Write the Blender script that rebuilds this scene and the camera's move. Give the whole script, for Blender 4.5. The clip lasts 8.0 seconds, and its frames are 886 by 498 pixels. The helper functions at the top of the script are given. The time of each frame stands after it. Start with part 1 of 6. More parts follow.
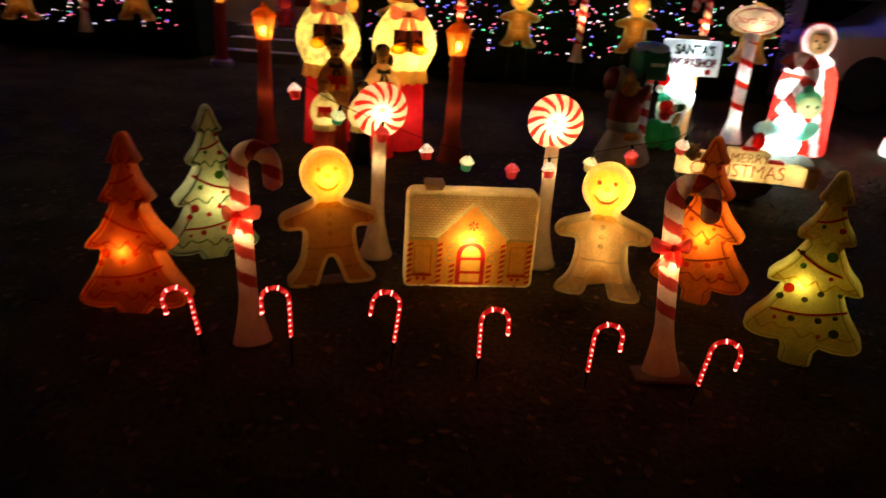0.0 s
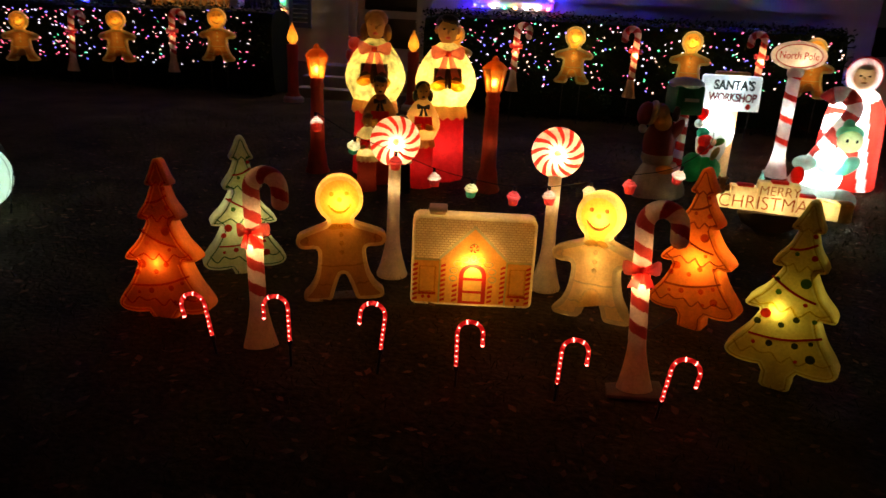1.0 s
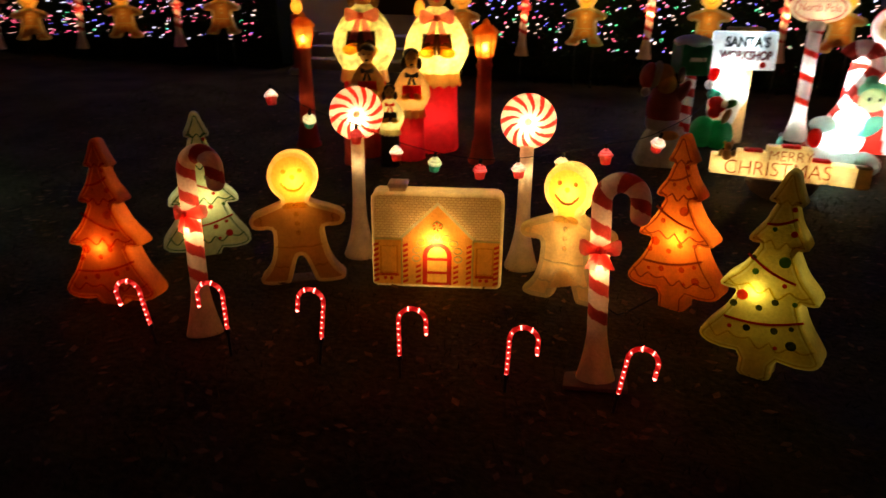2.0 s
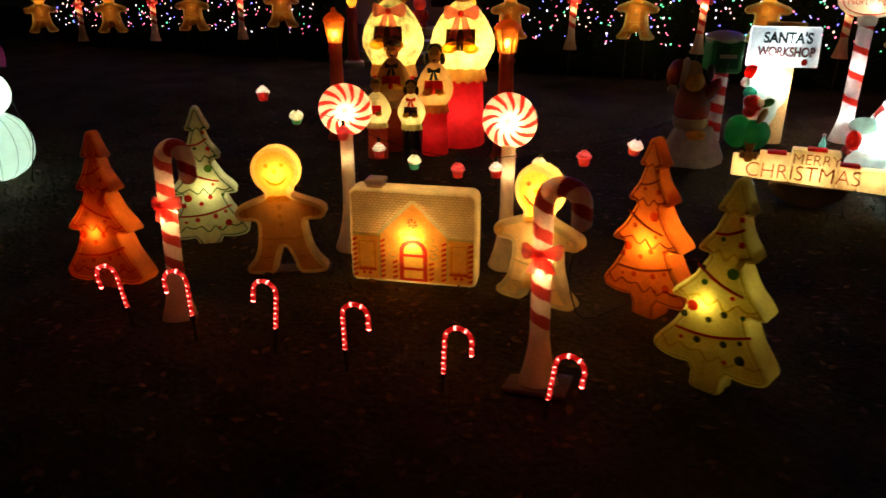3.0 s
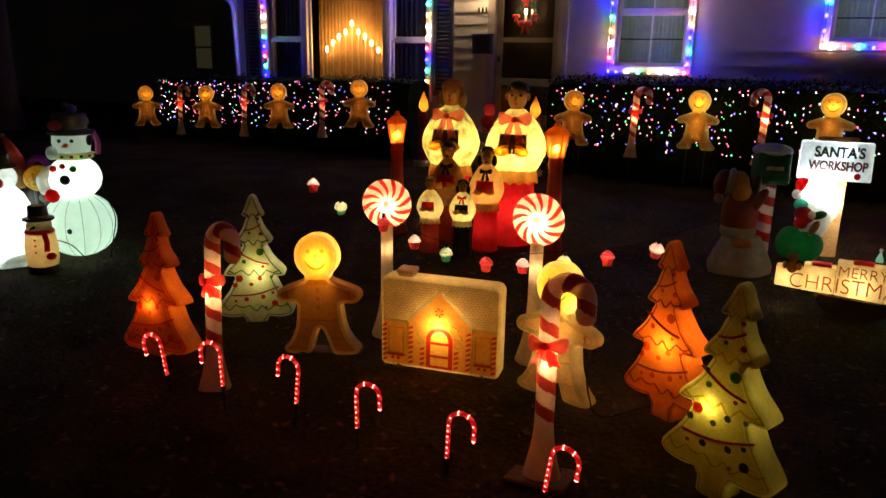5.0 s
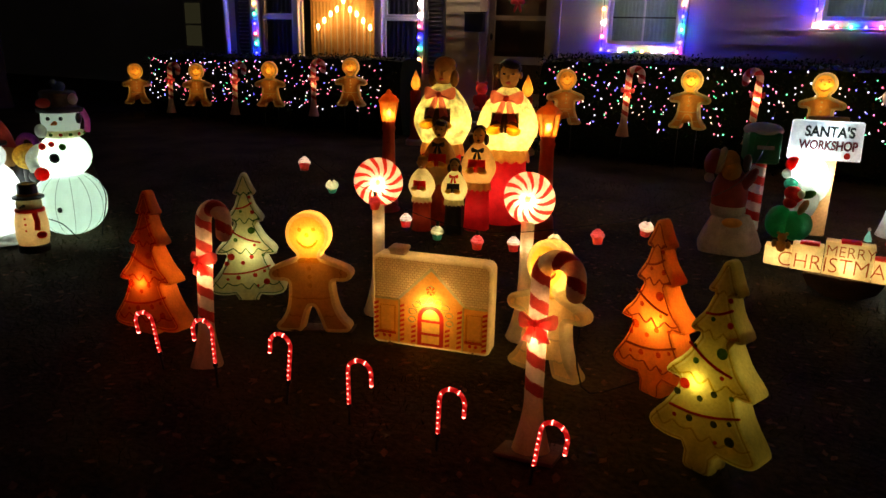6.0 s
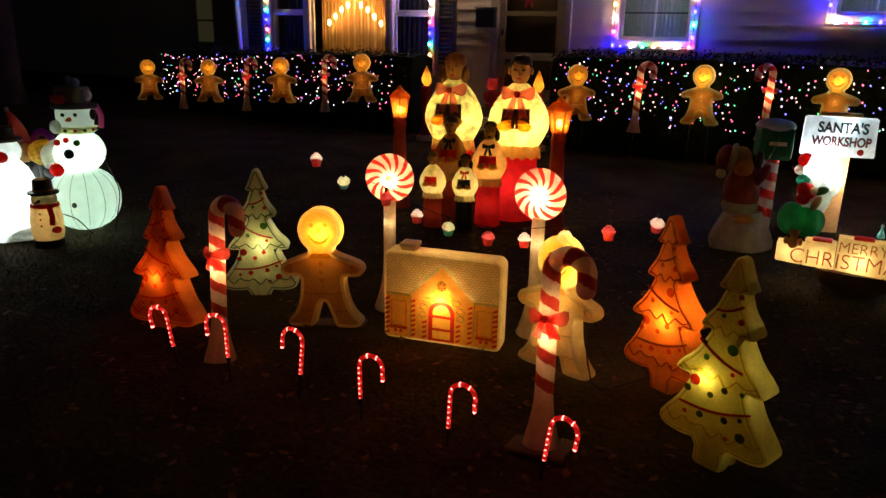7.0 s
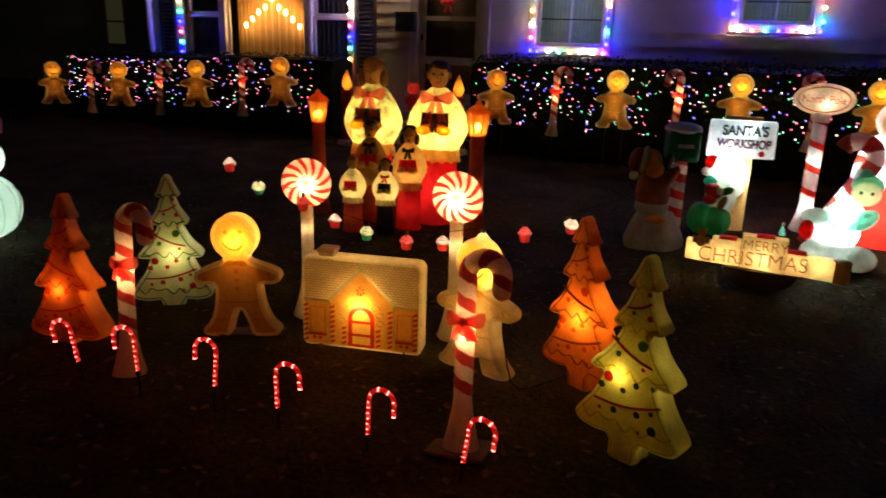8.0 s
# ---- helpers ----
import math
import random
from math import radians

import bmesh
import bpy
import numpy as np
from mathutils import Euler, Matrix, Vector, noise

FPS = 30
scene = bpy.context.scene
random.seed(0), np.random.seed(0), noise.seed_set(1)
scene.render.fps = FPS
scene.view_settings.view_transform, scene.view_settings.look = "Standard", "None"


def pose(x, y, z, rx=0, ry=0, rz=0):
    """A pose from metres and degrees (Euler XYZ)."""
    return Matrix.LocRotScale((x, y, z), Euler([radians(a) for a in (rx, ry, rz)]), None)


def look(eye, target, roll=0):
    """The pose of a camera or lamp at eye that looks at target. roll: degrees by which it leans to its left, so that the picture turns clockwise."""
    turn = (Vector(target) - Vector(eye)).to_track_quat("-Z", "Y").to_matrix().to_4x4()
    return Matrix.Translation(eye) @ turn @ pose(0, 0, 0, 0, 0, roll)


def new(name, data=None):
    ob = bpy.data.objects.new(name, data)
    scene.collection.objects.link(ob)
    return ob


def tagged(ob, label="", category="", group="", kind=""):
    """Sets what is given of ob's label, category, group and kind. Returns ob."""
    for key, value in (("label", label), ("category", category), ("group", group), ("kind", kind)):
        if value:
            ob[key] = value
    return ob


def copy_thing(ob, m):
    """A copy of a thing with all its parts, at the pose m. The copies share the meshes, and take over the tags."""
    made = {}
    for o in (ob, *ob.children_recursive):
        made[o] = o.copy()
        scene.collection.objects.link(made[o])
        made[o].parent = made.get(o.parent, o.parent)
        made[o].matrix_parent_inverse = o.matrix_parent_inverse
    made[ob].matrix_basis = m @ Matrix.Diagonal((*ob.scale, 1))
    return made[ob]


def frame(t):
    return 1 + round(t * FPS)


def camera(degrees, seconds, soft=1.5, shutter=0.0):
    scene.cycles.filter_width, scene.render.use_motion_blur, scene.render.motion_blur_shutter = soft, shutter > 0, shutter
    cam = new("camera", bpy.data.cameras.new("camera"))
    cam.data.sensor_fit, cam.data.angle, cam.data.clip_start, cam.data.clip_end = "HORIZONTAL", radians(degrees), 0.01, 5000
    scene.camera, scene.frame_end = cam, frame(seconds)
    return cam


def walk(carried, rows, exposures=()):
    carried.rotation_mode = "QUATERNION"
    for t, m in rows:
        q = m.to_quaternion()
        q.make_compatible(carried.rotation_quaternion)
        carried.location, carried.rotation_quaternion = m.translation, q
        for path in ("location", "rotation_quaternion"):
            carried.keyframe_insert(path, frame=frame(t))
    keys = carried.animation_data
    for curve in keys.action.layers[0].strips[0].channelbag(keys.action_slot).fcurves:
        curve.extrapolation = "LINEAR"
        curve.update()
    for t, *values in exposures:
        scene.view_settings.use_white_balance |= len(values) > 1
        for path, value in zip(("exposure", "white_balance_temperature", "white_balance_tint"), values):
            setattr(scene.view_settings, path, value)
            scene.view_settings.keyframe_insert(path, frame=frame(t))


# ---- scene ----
cam = camera(62.8, 8.0, shutter=0.9)
PATH = [
    (0, (0.201, 0.008, 1.421), (0.094, 1.865, 0.686), 4.1),
    (0.5, (0.441, -0.125, 1.426), (0.16, 1.712, 0.686), 3.0),
    (1, (0.628, -0.194, 1.472), (0.276, 1.661, 0.813), 2.9),
    (1.5, (0.751, 0.015, 1.446), (0.312, 1.841, 0.757), 1.2),
    (1.7, (0.806, 0.075, 1.437), (0.411, 1.9, 0.721), 1.2),
    (2.8, (1.399, 0.182, 1.506), (0.668, 1.874, 0.729), -1.2),
    (3, (1.45, 0.252, 1.494), (0.768, 1.968, 0.727), 0.0),
    (3.5, (1.617, 0.245, 1.498), (0.824, 1.911, 0.725), -0.2),
    (3.7, (1.711, 0.228, 1.49), (0.834, 1.894, 0.815), -0.4),
    (4, (1.743, 0.203, 1.538), (0.851, 1.905, 0.985), 1.0),
    (4.5, (1.722, 0.212, 1.519), (0.802, 1.917, 1.02), 1.0),
    (6, (1.739, 0.201, 1.506), (0.854, 1.902, 0.941), 1.3),
    (6.5, (1.741, 0.192, 1.51), (0.846, 1.885, 0.934), 1.3),
    (7, (1.742, 0.187, 1.511), (0.834, 1.872, 0.934), 1.2),
    (7.5, (1.778, 0.21, 1.51), (0.957, 1.947, 0.954), 1.7),
    (8, (1.775, 0.211, 1.508), (1.046, 1.987, 0.947), 1.8),
]
walk(cam, [(t, look(eye, target, roll)) for t, eye, target, roll in PATH], exposures=[(0, 0.38), (1.5, 0.5), (2.8, 0.56), (3.6, 0.54), (4.2, 0.43), (8, 0.32)])

# ---- night sky ----
world = bpy.data.worlds.new("night_sky")
scene.world = world
world.use_nodes = True
bg = world.node_tree.nodes["Background"]
bg.inputs["Color"].default_value = (0.42, 0.34, 0.31, 1)
bg.inputs["Strength"].default_value = 0.008


# ---- materials ----
def nodes_of(name):
    mat = bpy.data.materials.new(name)
    mat.use_nodes = True
    nt = mat.node_tree
    nt.nodes.clear()
    out = nt.nodes.new("ShaderNodeOutputMaterial")
    return mat, nt, out


def noise_colour(nt, colour, amount, scales=(6.0, 60.0), tint=None):
    """Colour varied at two scales; returns the colour socket and the fine noise."""
    tc = nt.nodes.new("ShaderNodeTexCoord")
    mixes = None
    fine = None
    dark = tuple(c * (1 - amount) for c in colour[:3]) + (1,)
    light = tuple(min(1.0, c * (1 + amount * 0.6)) for c in (tint or colour)[:3]) + (1,)
    first = nt.nodes.new("ShaderNodeTexNoise")
    first.inputs["Scale"].default_value = scales[0]
    first.inputs["Detail"].default_value = 4
    fine = nt.nodes.new("ShaderNodeTexNoise")
    fine.inputs["Scale"].default_value = scales[1]
    fine.inputs["Detail"].default_value = 5
    nt.links.new(tc.outputs["Object"], first.inputs["Vector"])
    nt.links.new(tc.outputs["Object"], fine.inputs["Vector"])
    add = nt.nodes.new("ShaderNodeMath")
    add.operation = "MULTIPLY_ADD"
    add.inputs[1].default_value = 0.4
    nt.links.new(fine.outputs["Fac"], add.inputs[0])
    half = nt.nodes.new("ShaderNodeMath")
    half.operation = "MULTIPLY"
    half.inputs[1].default_value = 0.6
    nt.links.new(first.outputs["Fac"], half.inputs[0])
    nt.links.new(half.outputs[0], add.inputs[2])
    ramp = nt.nodes.new("ShaderNodeValToRGB")
    ramp.color_ramp.elements[0].position = 0.32
    ramp.color_ramp.elements[1].position = 0.68
    ramp.color_ramp.elements[0].color = dark
    ramp.color_ramp.elements[1].color = light
    nt.links.new(add.outputs[0], ramp.inputs["Fac"])
    return ramp.outputs["Color"], fine.outputs["Fac"]


def bump_from(nt, height, strength, distance=0.01):
    b = nt.nodes.new("ShaderNodeBump")
    b.inputs["Strength"].default_value = strength
    b.inputs["Distance"].default_value = distance
    nt.links.new(height, b.inputs["Height"])
    return b.outputs["Normal"]


def surface(name, colour, rough=0.6, amount=0.3, scales=(6.0, 60.0), bump=0.2, metal=0.0, tint=None, gloss=0.5):
    mat, nt, out = nodes_of(name)
    p = nt.nodes.new("ShaderNodeBsdfPrincipled")
    col, fine = noise_colour(nt, colour, amount, scales, tint)
    nt.links.new(col, p.inputs["Base Color"])
    p.inputs["Roughness"].default_value = rough
    p.inputs["Metallic"].default_value = metal
    p.inputs["Specular IOR Level"].default_value = gloss
    nt.links.new(bump_from(nt, fine, bump), p.inputs["Normal"])
    nt.links.new(p.outputs[0], out.inputs[0])
    return mat


def plastic(name, colour, clear=0.1, through_share=0.6, amount=0.26, rough=0.36, scales=(16.0, 95.0), bump=0.4, brick=False):
    """Thin moulded polyethylene: it reflects, lets light seep through and leaks a little of it unscattered."""
    mat, nt, out = nodes_of(name)
    col, fine = noise_colour(nt, colour, amount, scales)
    p = nt.nodes.new("ShaderNodeBsdfPrincipled")
    p.inputs["Roughness"].default_value = rough
    nt.links.new(col, p.inputs["Base Color"])
    height = fine
    if brick:
        tc = nt.nodes.new("ShaderNodeTexCoord")
        swap = nt.nodes.new("ShaderNodeMapping")
        swap.inputs["Rotation"].default_value = (radians(-90), 0, 0)
        nt.links.new(tc.outputs["Object"], swap.inputs["Vector"])
        tex = nt.nodes.new("ShaderNodeTexBrick")
        tex.inputs["Scale"].default_value = 1.0
        tex.inputs["Brick Width"].default_value = 0.021
        tex.inputs["Row Height"].default_value = 0.0125
        tex.inputs["Mortar Size"].default_value = 0.0018
        tex.inputs["Mortar Smooth"].default_value = 0.6
        nt.links.new(swap.outputs[0], tex.inputs["Vector"])
        inv = nt.nodes.new("ShaderNodeMath")
        inv.operation = "SUBTRACT"
        inv.inputs[0].default_value = 1.0
        nt.links.new(tex.outputs["Fac"], inv.inputs[1])
        height = inv.outputs[0]
        bump = 0.9
        # joints darkened in the colour, standing for the relief's shadow lines
        mixc = nt.nodes.new("ShaderNodeMix")
        mixc.data_type = "RGBA"
        mixc.inputs["B"].default_value = (colour[0] * 0.62, colour[1] * 0.52, colour[2] * 0.4, 1)
        nt.links.new(tex.outputs["Fac"], mixc.inputs["Factor"])
        nt.links.new(col, mixc.inputs["A"])
        col = mixc.outputs["Result"]
        nt.links.new(col, p.inputs["Base Color"])
    nrm = bump_from(nt, height, bump, 0.006 if brick else 0.01)
    nt.links.new(nrm, p.inputs["Normal"])
    tr = nt.nodes.new("ShaderNodeBsdfTranslucent")
    nt.links.new(col, tr.inputs["Color"])
    nt.links.new(nrm, tr.inputs["Normal"])
    m1 = nt.nodes.new("ShaderNodeMixShader")
    m1.inputs[0].default_value = through_share
    nt.links.new(p.outputs[0], m1.inputs[1])
    nt.links.new(tr.outputs[0], m1.inputs[2])
    last = m1.outputs[0]
    if clear > 0:
        cl = nt.nodes.new("ShaderNodeBsdfTransparent")
        cl.inputs["Color"].default_value = (*[min(1, c * 1.15) for c in colour[:3]], 1)
        m2 = nt.nodes.new("ShaderNodeMixShader")
        m2.inputs[0].default_value = clear
        nt.links.new(last, m2.inputs[1])
        nt.links.new(cl.outputs[0], m2.inputs[2])
        last = m2.outputs[0]
    nt.links.new(last, out.inputs[0])
    return mat


def lit(name, colour, strength, sampled=True):
    mat, nt, out = nodes_of(name)
    e = nt.nodes.new("ShaderNodeEmission")
    e.inputs["Color"].default_value = (*colour, 1)
    e.inputs["Strength"].default_value = strength
    nt.links.new(e.outputs[0], out.inputs[0])
    if not sampled:
        mat.cycles.emission_sampling = "NONE"
    return mat


def pane_glass(name):
    mat, nt, out = nodes_of(name)
    cl = nt.nodes.new("ShaderNodeBsdfTransparent")
    cl.inputs["Color"].default_value = (0.92, 0.95, 0.94, 1)
    gl = nt.nodes.new("ShaderNodeBsdfGlossy")
    gl.inputs["Roughness"].default_value = 0.03
    fr = nt.nodes.new("ShaderNodeFresnel")
    fr.inputs["IOR"].default_value = 1.5
    mx = nt.nodes.new("ShaderNodeMixShader")
    nt.links.new(fr.outputs[0], mx.inputs[0])
    nt.links.new(cl.outputs[0], mx.inputs[1])
    nt.links.new(gl.outputs[0], mx.inputs[2])
    nt.links.new(mx.outputs[0], out.inputs[0])
    return mat


M = {}
M["cream"] = plastic("cream_plastic", (0.80, 0.66, 0.38))
M["roof_cream"] = plastic("shingled_cream_plastic", (0.78, 0.60, 0.30), brick=True)
M["amber"] = plastic("amber_painted_plastic", (0.72, 0.35, 0.06))
M["ginger"] = plastic("gingerbread_plastic", (0.52, 0.26, 0.055), clear=0.12)
M["ginger_deep"] = plastic("dark_gingerbread_plastic", (0.42, 0.19, 0.04), clear=0.08)
M["ginger_edge"] = plastic("icing_edge_plastic", (0.80, 0.60, 0.27), clear=0.12)
M["ginger_head"] = plastic("yellow_head_plastic", (0.88, 0.50, 0.09), clear=0.12)
M["orange"] = plastic("orange_plastic", (0.80, 0.26, 0.03), clear=0.1)
M["orange_dark"] = plastic("orange_icing_plastic", (0.42, 0.09, 0.012), clear=0.25)
M["yellow"] = plastic("yellow_plastic", (0.66, 0.52, 0.09), clear=0.1)
M["pale_yellow"] = plastic("pale_yellow_plastic", (0.70, 0.60, 0.17), clear=0.1)
M["pale_green"] = plastic("pale_green_plastic", (0.72, 0.76, 0.38), clear=0.12)
M["pale_side"] = plastic("pale_green_side_plastic", (0.66, 0.70, 0.46), clear=0.1)
M["icing_green"] = plastic("green_paint", (0.05, 0.16, 0.03), clear=0.1)
M["icing_yellow"] = plastic("yellow_icing_plastic", (0.90, 0.78, 0.24), clear=0.75)
M["red"] = plastic("red_plastic", (0.72, 0.035, 0.02), clear=0.1)
M["red_paint"] = plastic("red_paint", (0.60, 0.03, 0.015), clear=0.25)
M["cane_red"] = plastic("cane_red_paint", (0.36, 0.032, 0.02), clear=0.08, through_share=0.5)
M["orange_relief"] = plastic("orange_relief_plastic", (0.90, 0.36, 0.07), clear=0.75)
M["orange_ball"] = plastic("orange_red_paint", (0.78, 0.16, 0.03), clear=0.45)
M["cane_white"] = plastic("cane_off_white_plastic", (0.82, 0.66, 0.48), clear=0.22)
M["face_line"] = plastic("face_line_plastic", (0.96, 0.56, 0.10), clear=0.88)
M["pale_man"] = plastic("pale_gingerbread_plastic", (0.80, 0.60, 0.26), clear=0.14)
M["pale_edge"] = plastic("pale_edge_plastic", (0.90, 0.76, 0.42), clear=0.45)
M["man_line"] = plastic("raised_icing_line", (1.0, 0.78, 0.36), clear=0.82)
M["snow"] = plastic("snowman_white_plastic", (0.80, 0.88, 0.80), clear=0.06, amount=0.07, bump=0.15)
M["seam"] = surface("snowman_seam_dark", (0.22, 0.26, 0.22), 0.6, 0.3)
M["gold"] = plastic("golden_amber_plastic", (0.90, 0.52, 0.06), clear=0.3, amount=0.8, scales=(30.0, 90.0))
M["post_tan"] = plastic("tan_post_plastic", (0.74, 0.52, 0.26), clear=0.1, amount=0.35, scales=(5.0, 60.0))
M["brick_paint"] = plastic("brick_red_paint", (0.34, 0.035, 0.025), clear=0.06)
M["green_paint"] = plastic("ornament_green", (0.08, 0.22, 0.03), clear=0.2)
M["dark_paint"] = plastic("ornament_dark", (0.07, 0.09, 0.03), clear=0.2)
M["white"] = plastic("white_plastic", (0.86, 0.80, 0.70), clear=0.1)
M["cool_white"] = plastic("cool_white_plastic", (0.84, 0.87, 0.83), clear=0.06)
M["peach"] = plastic("off_white_plastic", (0.84, 0.72, 0.55), clear=0.1)
M["icing"] = plastic("icing_plastic", (0.95, 0.84, 0.48), clear=0.55)
M["robe"] = plastic("robe_cream_plastic", (0.84, 0.66, 0.30), clear=0.1, amount=0.75, scales=(7.0, 30.0))
M["skirt"] = plastic("robe_red_plastic", (0.76, 0.035, 0.055), clear=0.14)
M["bow"] = plastic("bow_coral_plastic", (0.88, 0.25, 0.23), clear=0.38)
M["hand_gold"] = plastic("golden_hand_plastic", (0.95, 0.62, 0.12), clear=0.4)
# Darker copy of the robe colour; the hem's shade is painted in.
M["robe_shade"] = plastic("shaded_robe_hem_plastic", (0.76, 0.55, 0.23), clear=0.08)
# Strong dark patches: worn paint, and fold shading put into the colour.
M["robe_worn_shaded"] = plastic("worn_shaded_robe_plastic", (0.80, 0.62, 0.27), clear=0.1, amount=1.0, scales=(7.0, 20.0))
M["orange_front"] = plastic("dark_orange_front_plastic", (0.52, 0.12, 0.015), clear=0.1)
M["skin"] = plastic("amber_skin_plastic", (0.62, 0.36, 0.12), clear=0.2)
M["hair"] = plastic("hair_dark_plastic", (0.035, 0.02, 0.012), clear=0.02, through_share=0.2)
M["hair_brown"] = plastic("hair_brown_plastic", (0.44, 0.26, 0.085), clear=0.08)
M["book"] = plastic("book_brown_plastic", (0.10, 0.055, 0.02), clear=0.05, through_share=0.4)
M["lantern_red"] = plastic("lamp_post_red_plastic", (0.42, 0.07, 0.03), clear=0.06)
M["lantern"] = plastic("lantern_amber_plastic", (0.88, 0.46, 0.08), clear=0.42)
M["green"] = plastic("green_plastic", (0.03, 0.25, 0.10), clear=0.06)
M["mint"] = plastic("mint_plastic", (0.12, 0.62, 0.45), clear=0.12)
M["amber_robe"] = plastic("tan_robe_plastic", (0.55, 0.34, 0.13), clear=0.08)
M["hat_mint"] = plastic("light_mint_plastic", (0.30, 0.72, 0.58), clear=0.12)
M["face_cream"] = plastic("face_cream_plastic", (0.80, 0.66, 0.42), clear=0.15)
M["pale_mint"] = plastic("pale_mint_plastic", (0.55, 0.85, 0.76), clear=0.12)
M["brown"] = plastic("brown_plastic", (0.42, 0.24, 0.08), clear=0.06)
M["black"] = surface("black_plastic", (0.012, 0.012, 0.014), 0.4, 0.3, (8, 90), 0.1)
M["hat_grey"] = surface("charcoal_plastic", (0.17, 0.19, 0.20), 0.25, 0.5, (9, 60), 0.2)
M["wire"] = surface("dark_green_wire", (0.006, 0.008, 0.007), 0.85, 0.3)
M["stake"] = surface("dark_steel", (0.03, 0.03, 0.032), 0.45, 0.4, metal=0.6)
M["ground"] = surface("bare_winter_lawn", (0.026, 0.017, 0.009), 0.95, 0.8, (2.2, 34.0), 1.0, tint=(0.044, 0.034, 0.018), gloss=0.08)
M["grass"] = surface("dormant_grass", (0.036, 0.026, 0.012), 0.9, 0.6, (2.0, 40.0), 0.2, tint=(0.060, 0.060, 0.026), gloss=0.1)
M["leaf_litter"] = surface("dead_leaves", (0.11, 0.058, 0.028), 0.85, 0.75, (4.0, 50.0), 0.3, gloss=0.1)
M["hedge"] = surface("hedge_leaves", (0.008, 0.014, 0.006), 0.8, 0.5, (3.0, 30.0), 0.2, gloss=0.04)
M["siding"] = surface("painted_siding", (0.50, 0.49, 0.48), 0.55, 0.10, (1.3, 40.0), 0.06)
M["trim"] = surface("white_trim_paint", (0.78, 0.77, 0.75), 0.45, 0.08, (2.0, 60.0), 0.05)
M["dark_trim"] = surface("dark_shutter_paint", (0.03, 0.03, 0.035), 0.55, 0.25)
M["door"] = surface("storm_door_paint", (0.30, 0.27, 0.24), 0.5, 0.15)
M["door_dark"] = surface("dark_wood_door", (0.075, 0.04, 0.022), 0.5, 0.35, (3.0, 40.0), 0.2)
M["curtain"] = plastic("pleated_curtain", (0.74, 0.47, 0.22), clear=0.0, through_share=0.25, rough=0.9)
M["blind"] = plastic("window_blind", (0.50, 0.58, 0.52), clear=0.0, through_share=0.5, rough=0.8)
# Near-black, so the shade behind the window glass is in the colour.
M["room"] = surface("room_shade_black", (0.02, 0.02, 0.025), 0.9, 0.3)
M["roof"] = surface("asphalt_shingles", (0.05, 0.05, 0.052), 0.9, 0.4, (3, 60), 0.5)
M["concrete"] = surface("worn_concrete", (0.20, 0.18, 0.16), 0.9, 0.3, (3, 50), 0.4)
M["sign_dark"] = surface("sign_dark_paint", (0.02, 0.03, 0.028), 0.6, 0.2)
M["sign_red"] = surface("sign_letter_paint", (0.16, 0.02, 0.025), 0.6, 0.2)
M["dull_white"] = plastic("dull_white_plastic", (0.52, 0.48, 0.40), clear=0.03, amount=0.35)
M["dull_red"] = plastic("dull_red_plastic", (0.28, 0.04, 0.03), clear=0.03)
M["plate"] = surface("weathered_board", (0.10, 0.06, 0.035), 0.8, 0.4, (9, 60), 0.5)
M["bark"] = surface("tree_bark", (0.06, 0.045, 0.035), 0.95, 0.5, (5, 30), 1.0)
M["car_paint"] = surface("silver_car_paint", (0.72, 0.68, 0.74), 0.35, 0.08, (2, 30), 0.03, metal=0.0)
M["tyre"] = surface("tyre_rubber", (0.012, 0.012, 0.012), 0.85, 0.3)
M["glass"] = pane_glass("window_glass")
M["wreath"] = surface("evergreen_wreath", (0.03, 0.07, 0.025), 0.7, 0.5, (8, 60), 0.5)
M["cup_pink"] = plastic("pink_frosting_plastic", (0.85, 0.16, 0.16), clear=0.15)
M["cup_teal"] = plastic("teal_cup_plastic", (0.10, 0.48, 0.40), clear=0.15)
M["cup_cream"] = plastic("cream_frosting_plastic", (0.85, 0.80, 0.50), clear=0.15)
M["tube_red"] = lit("lit_red_tube", (1.0, 0.012, 0.010), 0.30)
M["tube_white"] = lit("lit_white_tube", (1.0, 0.05, 0.035), 0.6)
M["tube_bulb"] = lit("red_tube_bulb", (1.0, 0.080, 0.062), 17.0)
M["dim_window"] = lit("dimly_lit_window", (0.9, 0.80, 0.36), 0.016, False)
M["warm_bulb"] = lit("warm_candle_bulb", (1.0, 0.50, 0.13), 60.0)
M["door_bulb"] = lit("wreath_bulb", (1.0, 0.62, 0.28), 45.0)
LED = {
    "blue": lit("blue_bulb", (0.0024, 0.0018, 1.0), 340.0),
    "green": lit("green_bulb", (0.03, 0.85, 0.30), 45.0),
    "red": lit("red_bulb", (1.0, 0.06, 0.08), 40.0),
    "white": lit("warm_white_bulb", (1.0, 0.75, 0.55), 115.0),
    "orange": lit("orange_bulb", (1.0, 0.36, 0.07), 45.0),
}
MINI = [
    lit("mini_warm", (1.0, 0.62, 0.46), 3.0, False),
    lit("mini_pink", (1.0, 0.13, 0.22), 3.4, False),
    lit("mini_green", (0.14, 0.95, 0.36), 2.4, False),
    lit("mini_blue", (0.18, 0.16, 1.0), 3.2, False),
    lit("mini_white", (0.92, 0.80, 1.0), 3.0, False),
]


